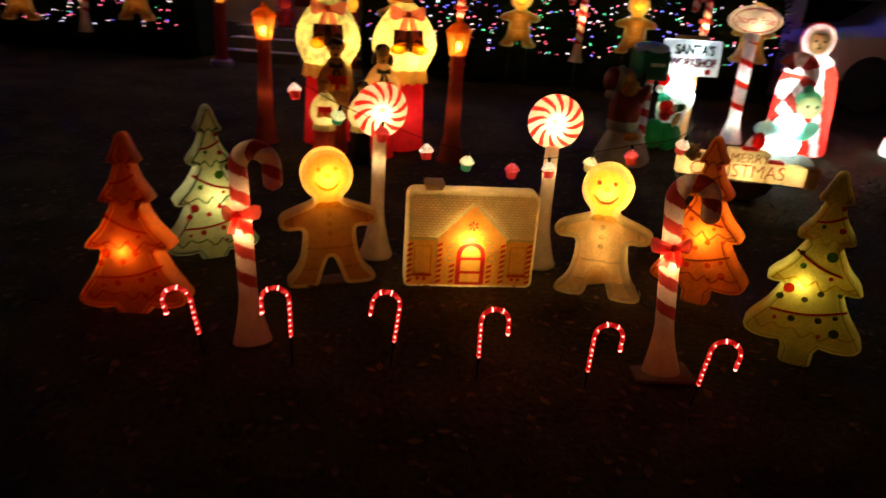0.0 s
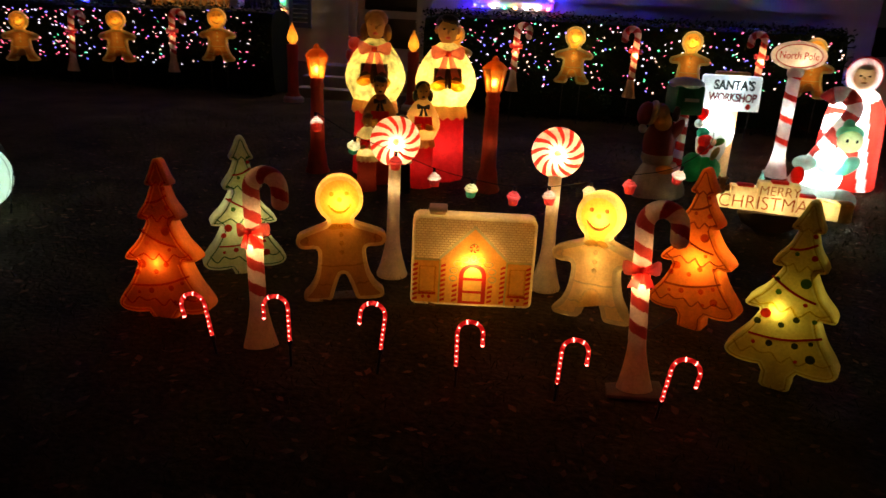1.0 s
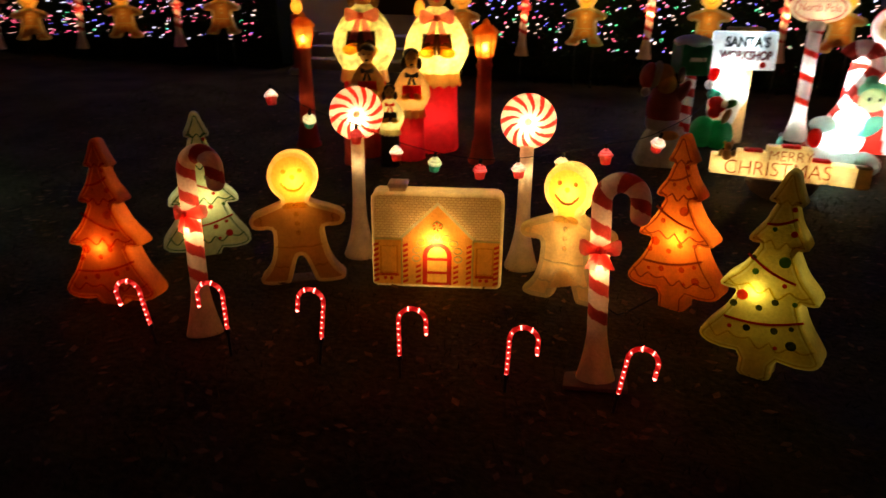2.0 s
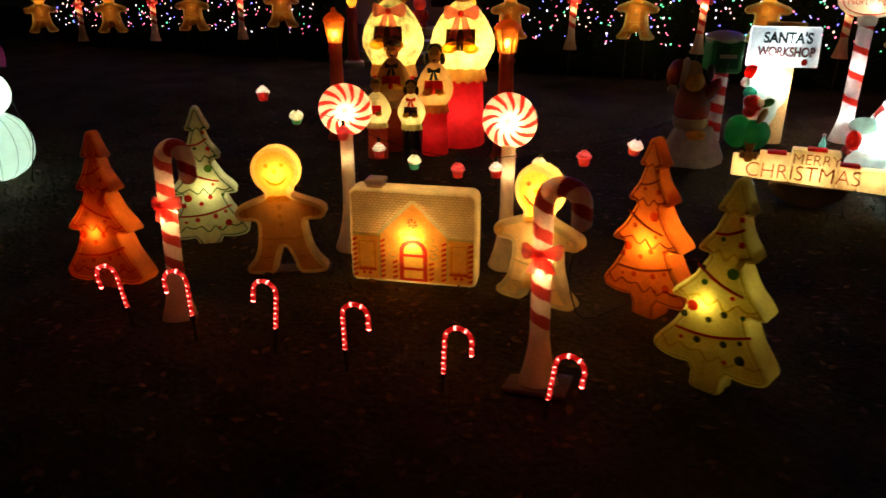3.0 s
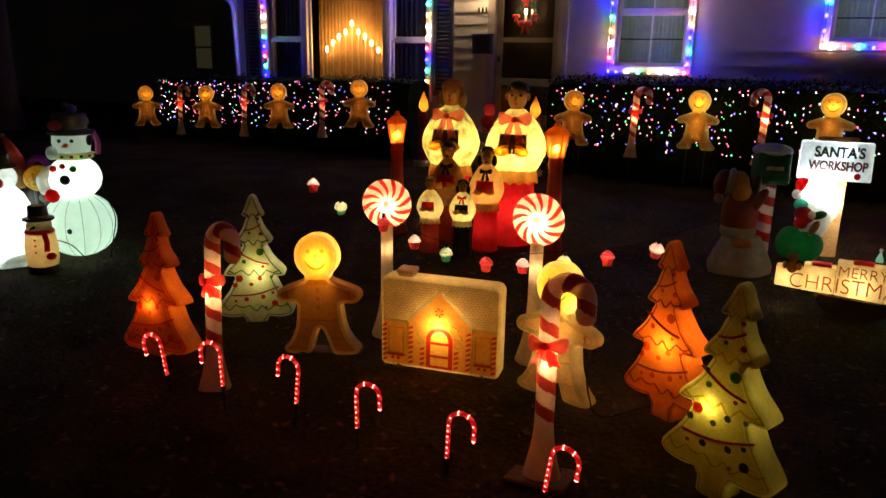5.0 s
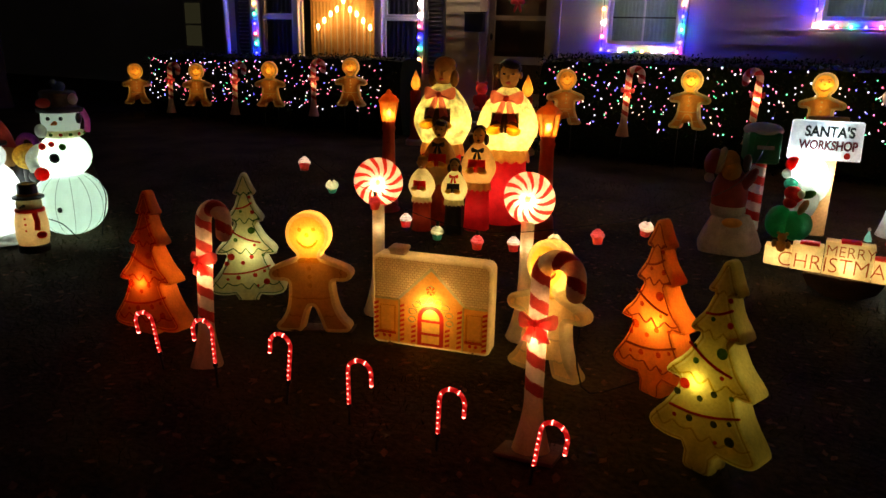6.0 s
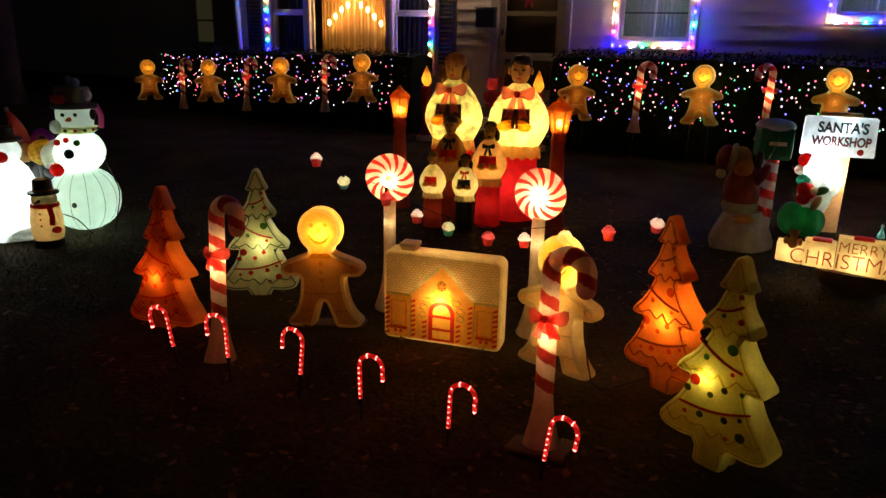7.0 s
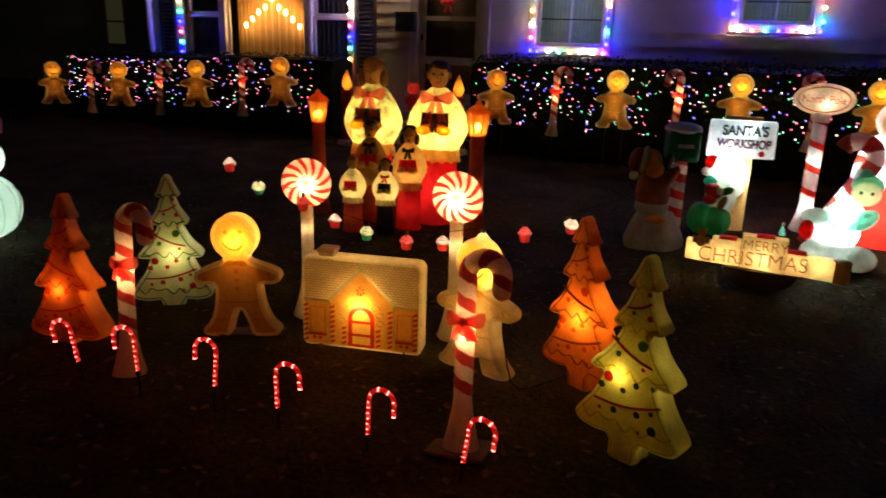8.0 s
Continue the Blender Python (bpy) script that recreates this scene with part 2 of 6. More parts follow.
# ---- mesh kit ----
def mesh_from(name, bm, mats):
    me = bpy.data.meshes.new(name)
    bmesh.ops.recalc_face_normals(bm, faces=bm.faces[:])
    bm.to_mesh(me)
    bm.free()
    for m in (mats if isinstance(mats, (list, tuple)) else [mats]):
        me.materials.append(m)
    me.shade_smooth()
    me.set_sharp_from_angle(angle=radians(38))
    return me


def part(name, bm, material, parent, label=""):
    ob = new(name, mesh_from(name, bm, material))
    ob.parent = parent
    if label:
        ob["label"] = label
    return ob


def thing(name, m, label, category, group="", kind=""):
    ob = new(name)
    ob.empty_display_size = 0.1
    ob.matrix_basis = m
    return tagged(ob, label, category, group, kind)


def single(name, bm, mats, m, label, category, group="", kind=""):
    ob = new(name, mesh_from(name, bm, mats))
    ob.matrix_basis = m
    return tagged(ob, label, category, group, kind)


def bulb(parent, at, watts, colour=(1.0, 0.66, 0.26), radius=0.018):
    """A point lamp: a lit figure's own bulb and, in places, an added one."""
    data = bpy.data.lights.new("bulb", "POINT")
    data.energy, data.color, data.shadow_soft_size = watts, colour, radius
    ob = new("bulb", data)
    ob.parent = parent
    ob.location = at
    return ob


def box(bm, lo, hi, mat=0, bevel=0.0):
    r = bmesh.ops.create_cube(bm, size=1.0)
    c = [(a + b) / 2 for a, b in zip(lo, hi)]
    d = [abs(b - a) for a, b in zip(lo, hi)]
    for v in r["verts"]:
        v.co = Vector((c[0] + v.co.x * d[0], c[1] + v.co.y * d[1], c[2] + v.co.z * d[2]))
    faces = {f for v in r["verts"] for f in v.link_faces}
    for f in faces:
        f.material_index = mat
    if bevel > 0:
        edges = list({e for v in r["verts"] for e in v.link_edges})
        bmesh.ops.bevel(bm, geom=edges, offset=bevel, segments=2, affect="EDGES", profile=0.5, material=mat)
    return bm


def ellipsoid(bm, c, r, mat=0, u=16, v=10, turn=None):
    rows = []
    for i in range(v + 1):
        th = math.pi * i / v
        row = []
        for j in range(u if 0 < i < v else 1):
            ph = 2 * math.pi * j / u
            p = Vector((r[0] * math.sin(th) * math.cos(ph), r[1] * math.sin(th) * math.sin(ph), r[2] * math.cos(th)))
            if turn:
                p = Euler([radians(a) for a in turn]).to_matrix() @ p
            row.append(bm.verts.new(p + Vector(c)))
        rows.append(row)
    for a, b in zip(rows, rows[1:]):
        for j in range(u):
            k = (j + 1) % u
            loop = [a[j % len(a)], b[j % len(b)], b[k % len(b)], a[k % len(a)]]
            loop = list(dict.fromkeys(loop))
            if len(loop) > 2:
                f = bm.faces.new(loop)
                f.material_index = mat
    return bm


def lathe(bm, profile, mat=0, u=24, squash=1.0, centre=(0, 0), pick=None, capped=True, fold=0.0, folds=9):
    """profile: (r, z) from the bottom up, or (r, z, y shift)."""
    rows = []
    for row in profile:
        r, z = row[0], row[1]
        s = row[2] if len(row) > 2 else 0.0
        ring = []
        for j in range(u):
            a = 2 * math.pi * j / u
            k = r * (1 + fold * math.cos(folds * a))
            ring.append(bm.verts.new((centre[0] + k * math.cos(a), centre[1] + s + k * squash * math.sin(a), z)))
        rows.append(ring)
    for i, (a, b) in enumerate(zip(rows, rows[1:])):
        for j in range(u):
            k = (j + 1) % u
            f = bm.faces.new((a[j], a[k], b[k], b[j]))
            f.material_index = pick((profile[i][1] + profile[i + 1][1]) / 2) if pick else mat
    if capped:
        for ring, i in ((rows[0], 0), (rows[-1], -1)):
            f = bm.faces.new(ring)
            f.material_index = pick(profile[i][1]) if pick else mat
    return bm


def tube(bm, pts, r, n=8, mat=0, capped=True):
    """A round tube along points; r: one radius, or one for each point."""
    pts = [Vector(p) for p in pts]
    up = Vector((0.13, 0.31, 0.94)).normalized()
    rings = []
    side = None
    for i, p in enumerate(pts):
        d = (pts[min(i + 1, len(pts) - 1)] - pts[max(i - 1, 0)]).normalized()
        if side is None:
            side = d.cross(up).normalized()
        side = (side - d * side.dot(d)).normalized()
        other = d.cross(side)
        rad = r[i] if isinstance(r, (list, tuple)) else r
        rings.append([bm.verts.new(p + (side * math.cos(2 * math.pi * j / n) + other * math.sin(2 * math.pi * j / n)) * rad) for j in range(n)])
    for a, b in zip(rings, rings[1:]):
        for j in range(n):
            f = bm.faces.new((a[j], a[(j + 1) % n], b[(j + 1) % n], b[j]))
            f.material_index = mat
    if capped:
        for ring in (rings[0], rings[-1]):
            f = bm.faces.new(ring)
            f.material_index = mat
    return bm


def chaikin(pts, times=2, closed=True):
    for _ in range(times):
        nxt = []
        for i in range(len(pts) if closed else len(pts) - 1):
            a, b = pts[i], pts[(i + 1) % len(pts)]
            nxt += [tuple(x * 0.75 + y * 0.25 for x, y in zip(a, b)), tuple(x * 0.25 + y * 0.75 for x, y in zip(a, b))]
        pts = nxt if closed else [pts[0]] + nxt + [pts[-1]]
    return pts


def inset(pts, d):
    """Moves a closed outline, which runs anticlockwise, inwards."""
    out = []
    for i, p in enumerate(pts):
        a, b = Vector(pts[i - 1]), Vector(pts[(i + 1) % len(pts)])
        p = Vector(p)
        e1, e2 = (p - a).normalized(), (b - p).normalized()
        n = Vector((-(e1.y + e2.y), e1.x + e2.x))
        n = n.normalized() if n.length > 1e-6 else Vector((-e1.y, e1.x))
        out.append(tuple(p + n * d))
    return out


def plaque(outline, thick, round_by=0.02, panel=0.0, front=True, steps=4):
    """A hollow moulded shape with rounded rims: outline in x and z, front towards -y. Returns the shell and the front panel."""
    shell = bmesh.new()
    rings = []
    for i in range(steps + 1):
        a = math.pi / 2 * i / steps
        rings.append((inset(outline, round_by * (1 - math.sin(a))), -thick / 2 + round_by * (1 - math.cos(a))))
    for i in range(steps, -1, -1):
        a = math.pi / 2 * i / steps
        rings.append((inset(outline, round_by * (1 - math.sin(a))), thick / 2 - round_by * (1 - math.cos(a))))
    rows = [[shell.verts.new((x, y, z)) for x, z in pts] for pts, y in rings]
    for a, b in zip(rows, rows[1:]):
        for j in range(len(a)):
            shell.faces.new((a[j], a[(j + 1) % len(a)], b[(j + 1) % len(a)], b[j]))
    shell.faces.new(rows[-1])
    face = None
    if panel > 0:
        inner = inset(outline, round_by + panel)
        ring = [shell.verts.new((x, -thick / 2, z)) for x, z in inner]
        for j in range(len(ring)):
            shell.faces.new((rows[0][j], rows[0][(j + 1) % len(ring)], ring[(j + 1) % len(ring)], ring[j]))
        face = bmesh.new()
        face.faces.new([face.verts.new((x, -thick / 2, z)) for x, z in inner])
        face.normal_update()
        bmesh.ops.triangulate(face, faces=face.faces[:])
    elif front:
        shell.faces.new(rows[0])
    shell.normal_update()
    bmesh.ops.triangulate(shell, faces=[f for f in shell.faces if len(f.verts) > 4])
    return shell, face


def sheet(bm, pts, y, mat=0):
    f = bm.faces.new([bm.verts.new((x, y, z)) for x, z in pts])
    f.material_index = mat
    f.normal_update()
    bmesh.ops.triangulate(bm, faces=[f])
    return bm


def dome(bm, x, z, y, r, bulge=0.35, n=14):
    """A raised button on a front face."""
    rings = []
    for k in range(4):
        a = math.pi / 2 * k / 3.3
        rings.append([bm.verts.new((x + r * math.cos(a) * math.cos(2 * math.pi * j / n), y - r * bulge * math.sin(a), z + r * math.cos(a) * math.sin(2 * math.pi * j / n))) for j in range(n)])
    for a, b in zip(rings, rings[1:]):
        for j in range(n):
            bm.faces.new((a[j], a[(j + 1) % n], b[(j + 1) % n], b[j]))
    bm.faces.new(rings[-1])
    return bm


def striped(path, radii, pitch, share=0.5, n=28, start=0.0, lean=1.0):
    """A tube with spiral stripes, as two meshes that share the surface: ground and stripes."""
    two = (bmesh.new(), bmesh.new())
    pts = [Vector(p) for p in path]
    side = Vector((1, 0, 0))
    rings, run, length = [], [], 0.0
    for i, p in enumerate(pts):
        d = (pts[min(i + 1, len(pts) - 1)] - pts[max(i - 1, 0)]).normalized()
        other = Vector((0, 1, 0))
        s = other.cross(d).normalized()
        if i:
            length += (p - pts[i - 1]).length
        run.append(length)
        rings.append([p + (s * math.cos(2 * math.pi * j / n) + other * math.sin(2 * math.pi * j / n)) * radii[i] for j in range(n)])
    made = ({}, {})

    def vert(k, i, j):
        key = (i, j % n)
        if key not in made[k]:
            made[k][key] = two[k].verts.new(rings[i][j % n])
        return made[k][key]

    for i in range(len(pts) - 1):
        for j in range(n):
            mid = (run[i] + run[i + 1]) / 2
            q = (mid / pitch + lean * (j + 0.5) / n) % 1.0
            k = 1 if (q < share and mid > start) else 0
            two[k].faces.new((vert(k, i, j), vert(k, i, j + 1), vert(k, i + 1, j + 1), vert(k, i + 1, j)))
    for i in (0, len(pts) - 1):
        two[0].faces.new([vert(0, i, j) for j in range(n)])
    return two


def spline(pts, step=0.02):
    """A smooth line through points."""
    pts = [Vector(p) for p in pts]
    out = []
    for i in range(len(pts) - 1):
        p0, p1, p2, p3 = pts[max(i - 1, 0)], pts[i], pts[i + 1], pts[min(i + 2, len(pts) - 1)]
        k = max(2, int((p2 - p1).length / step))
        for j in range(k):
            t = j / k
            out.append(0.5 * ((2 * p1) + (p2 - p0) * t + (2 * p0 - 5 * p1 + 4 * p2 - p3) * t * t + (3 * p1 - p0 - 3 * p2 + p3) * t ** 3))
    return out + [pts[-1]]


def lettering(text, size, material, parent, at, name="lettering", depth=0.002, squeeze=1.0, bold=0.0, thin=0.0):
    cu = bpy.data.curves.new(name, "FONT")
    cu.body, cu.size, cu.extrude, cu.bevel_depth = text, size, depth, bold
    cu.align_x, cu.align_y = "CENTER", "CENTER"
    cu.offset = -thin
    tmp = new(name, cu)
    me = bpy.data.meshes.new_from_object(tmp)
    bpy.data.objects.remove(tmp)
    bpy.data.curves.remove(cu)
    me.materials.append(material)
    ob = new(name, me)
    ob.parent = parent
    ob.matrix_basis = pose(*at, 90, 0, 0) @ Matrix.Diagonal((squeeze, 1, 1, 1))
    ob["label"] = "lettering that reads " + text
    return ob


def rise(y):
    """Height of the lawn: flat in front, a gentle rise towards the house."""
    t = min(1.0, max(0.0, (y - 5.0) / 1.6))
    return 0.115 * t * t * (3 - 2 * t)


# ---- ground ----
def build_ground():
    bm = bmesh.new()
    xs = [-120, -60, -30, -18] + [-12 + 0.3 * i for i in range(80)] + [12, 18, 30, 60, 120]
    ys = [-60, -30, -12, -5] + [-2 + 0.25 * i for i in range(56)] + [12, 15, 20, 40, 120]
    rng = random.Random(3)
    grid = []
    for y in ys:
        row = []
        for x in xs:
            near = -12 <= x <= 12 and -2 <= y <= 12
            z = rise(y) + (noise.noise((x * 1.3, y * 1.3, 0)) * 0.012 if near else 0)
            row.append(bm.verts.new((x, y, z)))
        grid.append(row)
    for a, b in zip(grid, grid[1:]):
        for i in range(len(a) - 1):
            bm.faces.new((a[i], a[i + 1], b[i + 1], b[i]))
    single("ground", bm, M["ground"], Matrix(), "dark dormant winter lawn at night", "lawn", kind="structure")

    verts, faces, mats = [], [], []
    for k in range(34000):
        x, y = rng.uniform(-4.2, 4.4), rng.uniform(0.7, 7.4)
        z = rise(y) + noise.noise((x * 1.3, y * 1.3, 0)) * 0.012
        a = rng.uniform(0, 6.283)
        h, w = rng.uniform(0.012, 0.042), rng.uniform(0.0015, 0.0034)
        lx, ly = rng.gauss(0, 0.024), rng.gauss(0, 0.024)
        n = len(verts)
        dx, dy = math.cos(a) * w, math.sin(a) * w
        verts += [(x - dx, y - dy, z - 0.004), (x + dx, y + dy, z - 0.004), (x + lx, y + ly, z + h)]
        faces.append((n, n + 1, n + 2))
    me = bpy.data.meshes.new("grass")
    me.from_pydata(verts, [], faces)
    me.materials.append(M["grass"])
    ob = new("grass", me)
    tagged(ob, "short dormant brown grass blades on the lawn", "grass", kind="stuff")

    verts, faces = [], []
    for k in range(2800):
        x, y = rng.uniform(-3.8, 4.0), rng.uniform(0.8, 6.5)
        z = rise(y) + noise.noise((x * 1.3, y * 1.3, 0)) * 0.012 + rng.uniform(0.004, 0.012)
        a, s, c = rng.uniform(0, 6.283), rng.uniform(0.010, 0.034), rng.uniform(-0.4, 0.5)
        n = len(verts)
        ca, sa = math.cos(a), math.sin(a)
        for u, v, h in ((-1, 0, 0.3), (0, -0.5, 0), (1, 0, 0.3), (0, 0.5, 0.15)):
            verts.append((x + s * (u * ca - v * sa), y + s * (u * sa + v * ca), z + s * h * c + s * 0.2))
        faces += [(n, n + 1, n + 3), (n + 1, n + 2, n + 3)]
    me = bpy.data.meshes.new("fallen_leaves")
    me.from_pydata(verts, [], faces)
    me.materials.append(M["leaf_litter"])
    tagged(new("fallen_leaves", me), "scattered small dead brown leaves on the lawn", "leaves", kind="stuff")


build_ground()


# ---- the house ----
WALL = 9.8


def clapboards(parent, x0, x1, z0, z1, y=WALL, holes=()):
    """Lapped boards, one by one, left out where an opening lies."""
    rows = 0.162
    z = z0
    kept = {}
    while z < z1 - 0.01:
        top = min(z + rows, z1)
        spans = [(x0, x1)]
        for hx0, hx1, hz0, hz1 in holes:
            if hz0 < top - 0.01 and hz1 > z + 0.01:
                nxt = []
                for a, b in spans:
                    if hx1 <= a or hx0 >= b:
                        nxt.append((a, b))
                    else:
                        if hx0 > a:
                            nxt.append((a, hx0))
                        if hx1 < b:
                            nxt.append((hx1, b))
                spans = nxt
        for a, b in spans:
            key = (round(b - a, 3), round(top - z, 3))
            if key not in kept:
                w, h = b - a, top - z
                bm = bmesh.new()
                vs = [bm.verts.new(p) for p in ((0, -0.018, 0), (w, -0.018, 0), (w, -0.004, h), (0, -0.004, h), (0, 0.006, 0), (w, 0.006, 0), (w, 0.006, h), (0, 0.006, h))]
                for f in ((0, 1, 2, 3), (4, 7, 6, 5), (0, 4, 5, 1), (3, 2, 6, 7), (0, 3, 7, 4), (1, 5, 6, 2)):
                    bm.faces.new([vs[i] for i in f])
                kept[key] = mesh_from("siding_board", bm, M["siding"])
            ob = new("siding_board", kept[key])
            ob.parent = parent
            ob.location = (a, y, z)
        z += rows


OPENINGS = [(-6.72, -3.72, 0.95, 2.75), (-2.62, -1.70, 0.5, 2.62), (-0.94, -0.06, 1.44, 2.72), (1.50, 2.30, 1.76, 2.72)]


def build_house():
    wall = thing("wall_north", Matrix(), "grey clapboard front wall of the house, tinted by coloured lights", "house wall", kind="structure")
    bm = bmesh.new()
    edges = [-7.45] + [v for o in OPENINGS for v in o[:2]] + [3.9]
    for i in range(0, len(edges) - 1):
        a, b = edges[i], edges[i + 1]
        if i % 2 == 0:
            box(bm, (a, WALL + 0.006, 0.05), (b, WALL + 0.16, 3.1))
        else:
            o = OPENINGS[i // 2]
            box(bm, (a, WALL + 0.006, 0.05), (b, WALL + 0.16, o[2]))
            box(bm, (a, WALL + 0.006, o[3]), (b, WALL + 0.16, 3.1))
    for lo, hi in (((-7.45, WALL + 0.16, 0.05), (-7.3, 17, 3.1)), ((3.75, WALL + 0.16, 0.05), (3.9, 17, 3.1)), ((-7.3, 16.85, 0.05), (3.75, 17, 3.1))):
        box(bm, lo, hi)
    part("wall_core", bm, M["siding"], wall)
    roof = thing("roof", Matrix(), "dark asphalt shingle roof with a pale eave board", "roof", kind="structure")
    bm = bmesh.new()
    for (x, y0, z0), (y1, z1) in ((((-7.9, 4.3), 9.25, 3.02), (13.4, 5.0)), (((-7.9, 4.3), 17.5, 3.02), (13.4, 5.0))):
        a = [bm.verts.new((x[0], y0, z0)), bm.verts.new((x[1], y0, z0)), bm.verts.new((x[1], y1, z1)), bm.verts.new((x[0], y1, z1))]
        b = [bm.verts.new(v.co + Vector((0, 0, 0.12))) for v in a]
        bm.faces.new(a), bm.faces.new(b)
        for i in range(4):
            bm.faces.new((a[i], a[(i + 1) % 4], b[(i + 1) % 4], b[i]))
    part("shingles", bm, M["roof"], roof)
    part("eave_board", box(bmesh.new(), (-7.9, 9.19, 2.98), (4.3, 9.25, 3.16)), M["trim"], roof)
    part("soffit", box(bmesh.new(), (-7.9, 9.25, 2.98), (4.3, WALL, 3.0)), M["trim"], roof)
    part("corner_board", box(bmesh.new(), (-7.5, WALL - 0.03, 0.1), (-7.38, WALL + 0.004, 3.0), bevel=0.004), M["trim"], wall)
    part("downpipe", tube(bmesh.new(), spline([(-7.35, WALL - 0.09, 0.2), (-7.355, WALL - 0.09, 1.2), (-7.39, WALL - 0.09, 1.9), (-7.42, WALL - 0.09, 2.24), (-7.50, WALL - 0.10, 2.34), (-7.66, WALL - 0.13, 2.43), (-7.84, WALL - 0.25, 2.50), (-7.90, WALL - 0.45, 2.64), (-7.90, WALL - 0.5, 2.97)], 0.06), 0.04, 10), M["trim"], wall, "white downpipe with an elbow")
    bm = bmesh.new()
    box(bm, (-7.45, WALL - 0.05, 0.05), (3.9, WALL + 0.004, 0.5))
    part("foundation", bm, M["concrete"], wall)
    # near-black boxes behind the openings; the rooms' shade is in their colour
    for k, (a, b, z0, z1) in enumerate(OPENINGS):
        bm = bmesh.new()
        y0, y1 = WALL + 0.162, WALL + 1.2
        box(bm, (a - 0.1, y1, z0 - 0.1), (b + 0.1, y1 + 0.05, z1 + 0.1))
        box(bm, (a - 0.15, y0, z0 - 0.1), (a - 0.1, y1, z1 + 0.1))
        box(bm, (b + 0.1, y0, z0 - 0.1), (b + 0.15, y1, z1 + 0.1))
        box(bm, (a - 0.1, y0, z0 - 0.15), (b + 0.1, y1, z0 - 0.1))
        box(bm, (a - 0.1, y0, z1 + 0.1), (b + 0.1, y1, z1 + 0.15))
        single("room_backing", bm, M["room"], Matrix(), "near-black box behind the opening, coloured as room shade", "wall", kind="structure")
    return wall


def casing(parent, a, b, z0, z1, w=0.09, name="window_frame"):
    for lo, hi in (((a - w, z0 - w), (a, z1 + w)), ((b, z0 - w), (b + w, z1 + w)), ((a, z1), (b, z1 + w)), ((a, z0 - w), (b, z0))):
        part(name, box(bmesh.new(), (lo[0], WALL - 0.045, lo[1]), (hi[0], WALL + 0.05, hi[1]), bevel=0.006), M["trim"], parent)


def sash(parent, a, b, z0, z1, y, w=0.045, muntin=0, covering=None):
    for lo, hi in (((a, z0), (a + w, z1)), ((b - w, z0), (b, z1)), ((a + w, z1 - w), (b - w, z1)), ((a + w, z0), (b - w, z0 + w))):
        part("sash", box(bmesh.new(), (lo[0], y, lo[1]), (hi[0], y + 0.035, hi[1]), bevel=0.004), M["trim"], parent)
    for i in range(muntin):
        x = a + (b - a) * (i + 1) / (muntin + 1)
        part("muntin", box(bmesh.new(), (x - 0.01, y + 0.002, z0 + w), (x + 0.01, y + 0.03, z1 - w)), M["trim"], parent)
    pane = part("pane", box(bmesh.new(), (a + w, y + 0.014, z0 + w), (b - w, y + 0.019, z1 - w)), M["glass"], parent)
    pane.visible_shadow = False


def pleats(a, b, z0, z1, y, pitch=0.07, depth=0.018):
    bm = bmesh.new()
    n = int((b - a) / pitch * 8)
    rows = [[], []]
    for i in range(n + 1):
        x = a + (b - a) * i / n
        d = depth * math.sin(2 * math.pi * (x - a) / pitch + 0.7 * math.sin(x * 9))
        for k, z in enumerate((z0, z1)):
            rows[k].append(bm.verts.new((x, y + d * (1.15 - 0.3 * k), z)))
    for i in range(n):
        bm.faces.new((rows[0][i], rows[0][i + 1], rows[1][i + 1], rows[1][i]))
    return bm


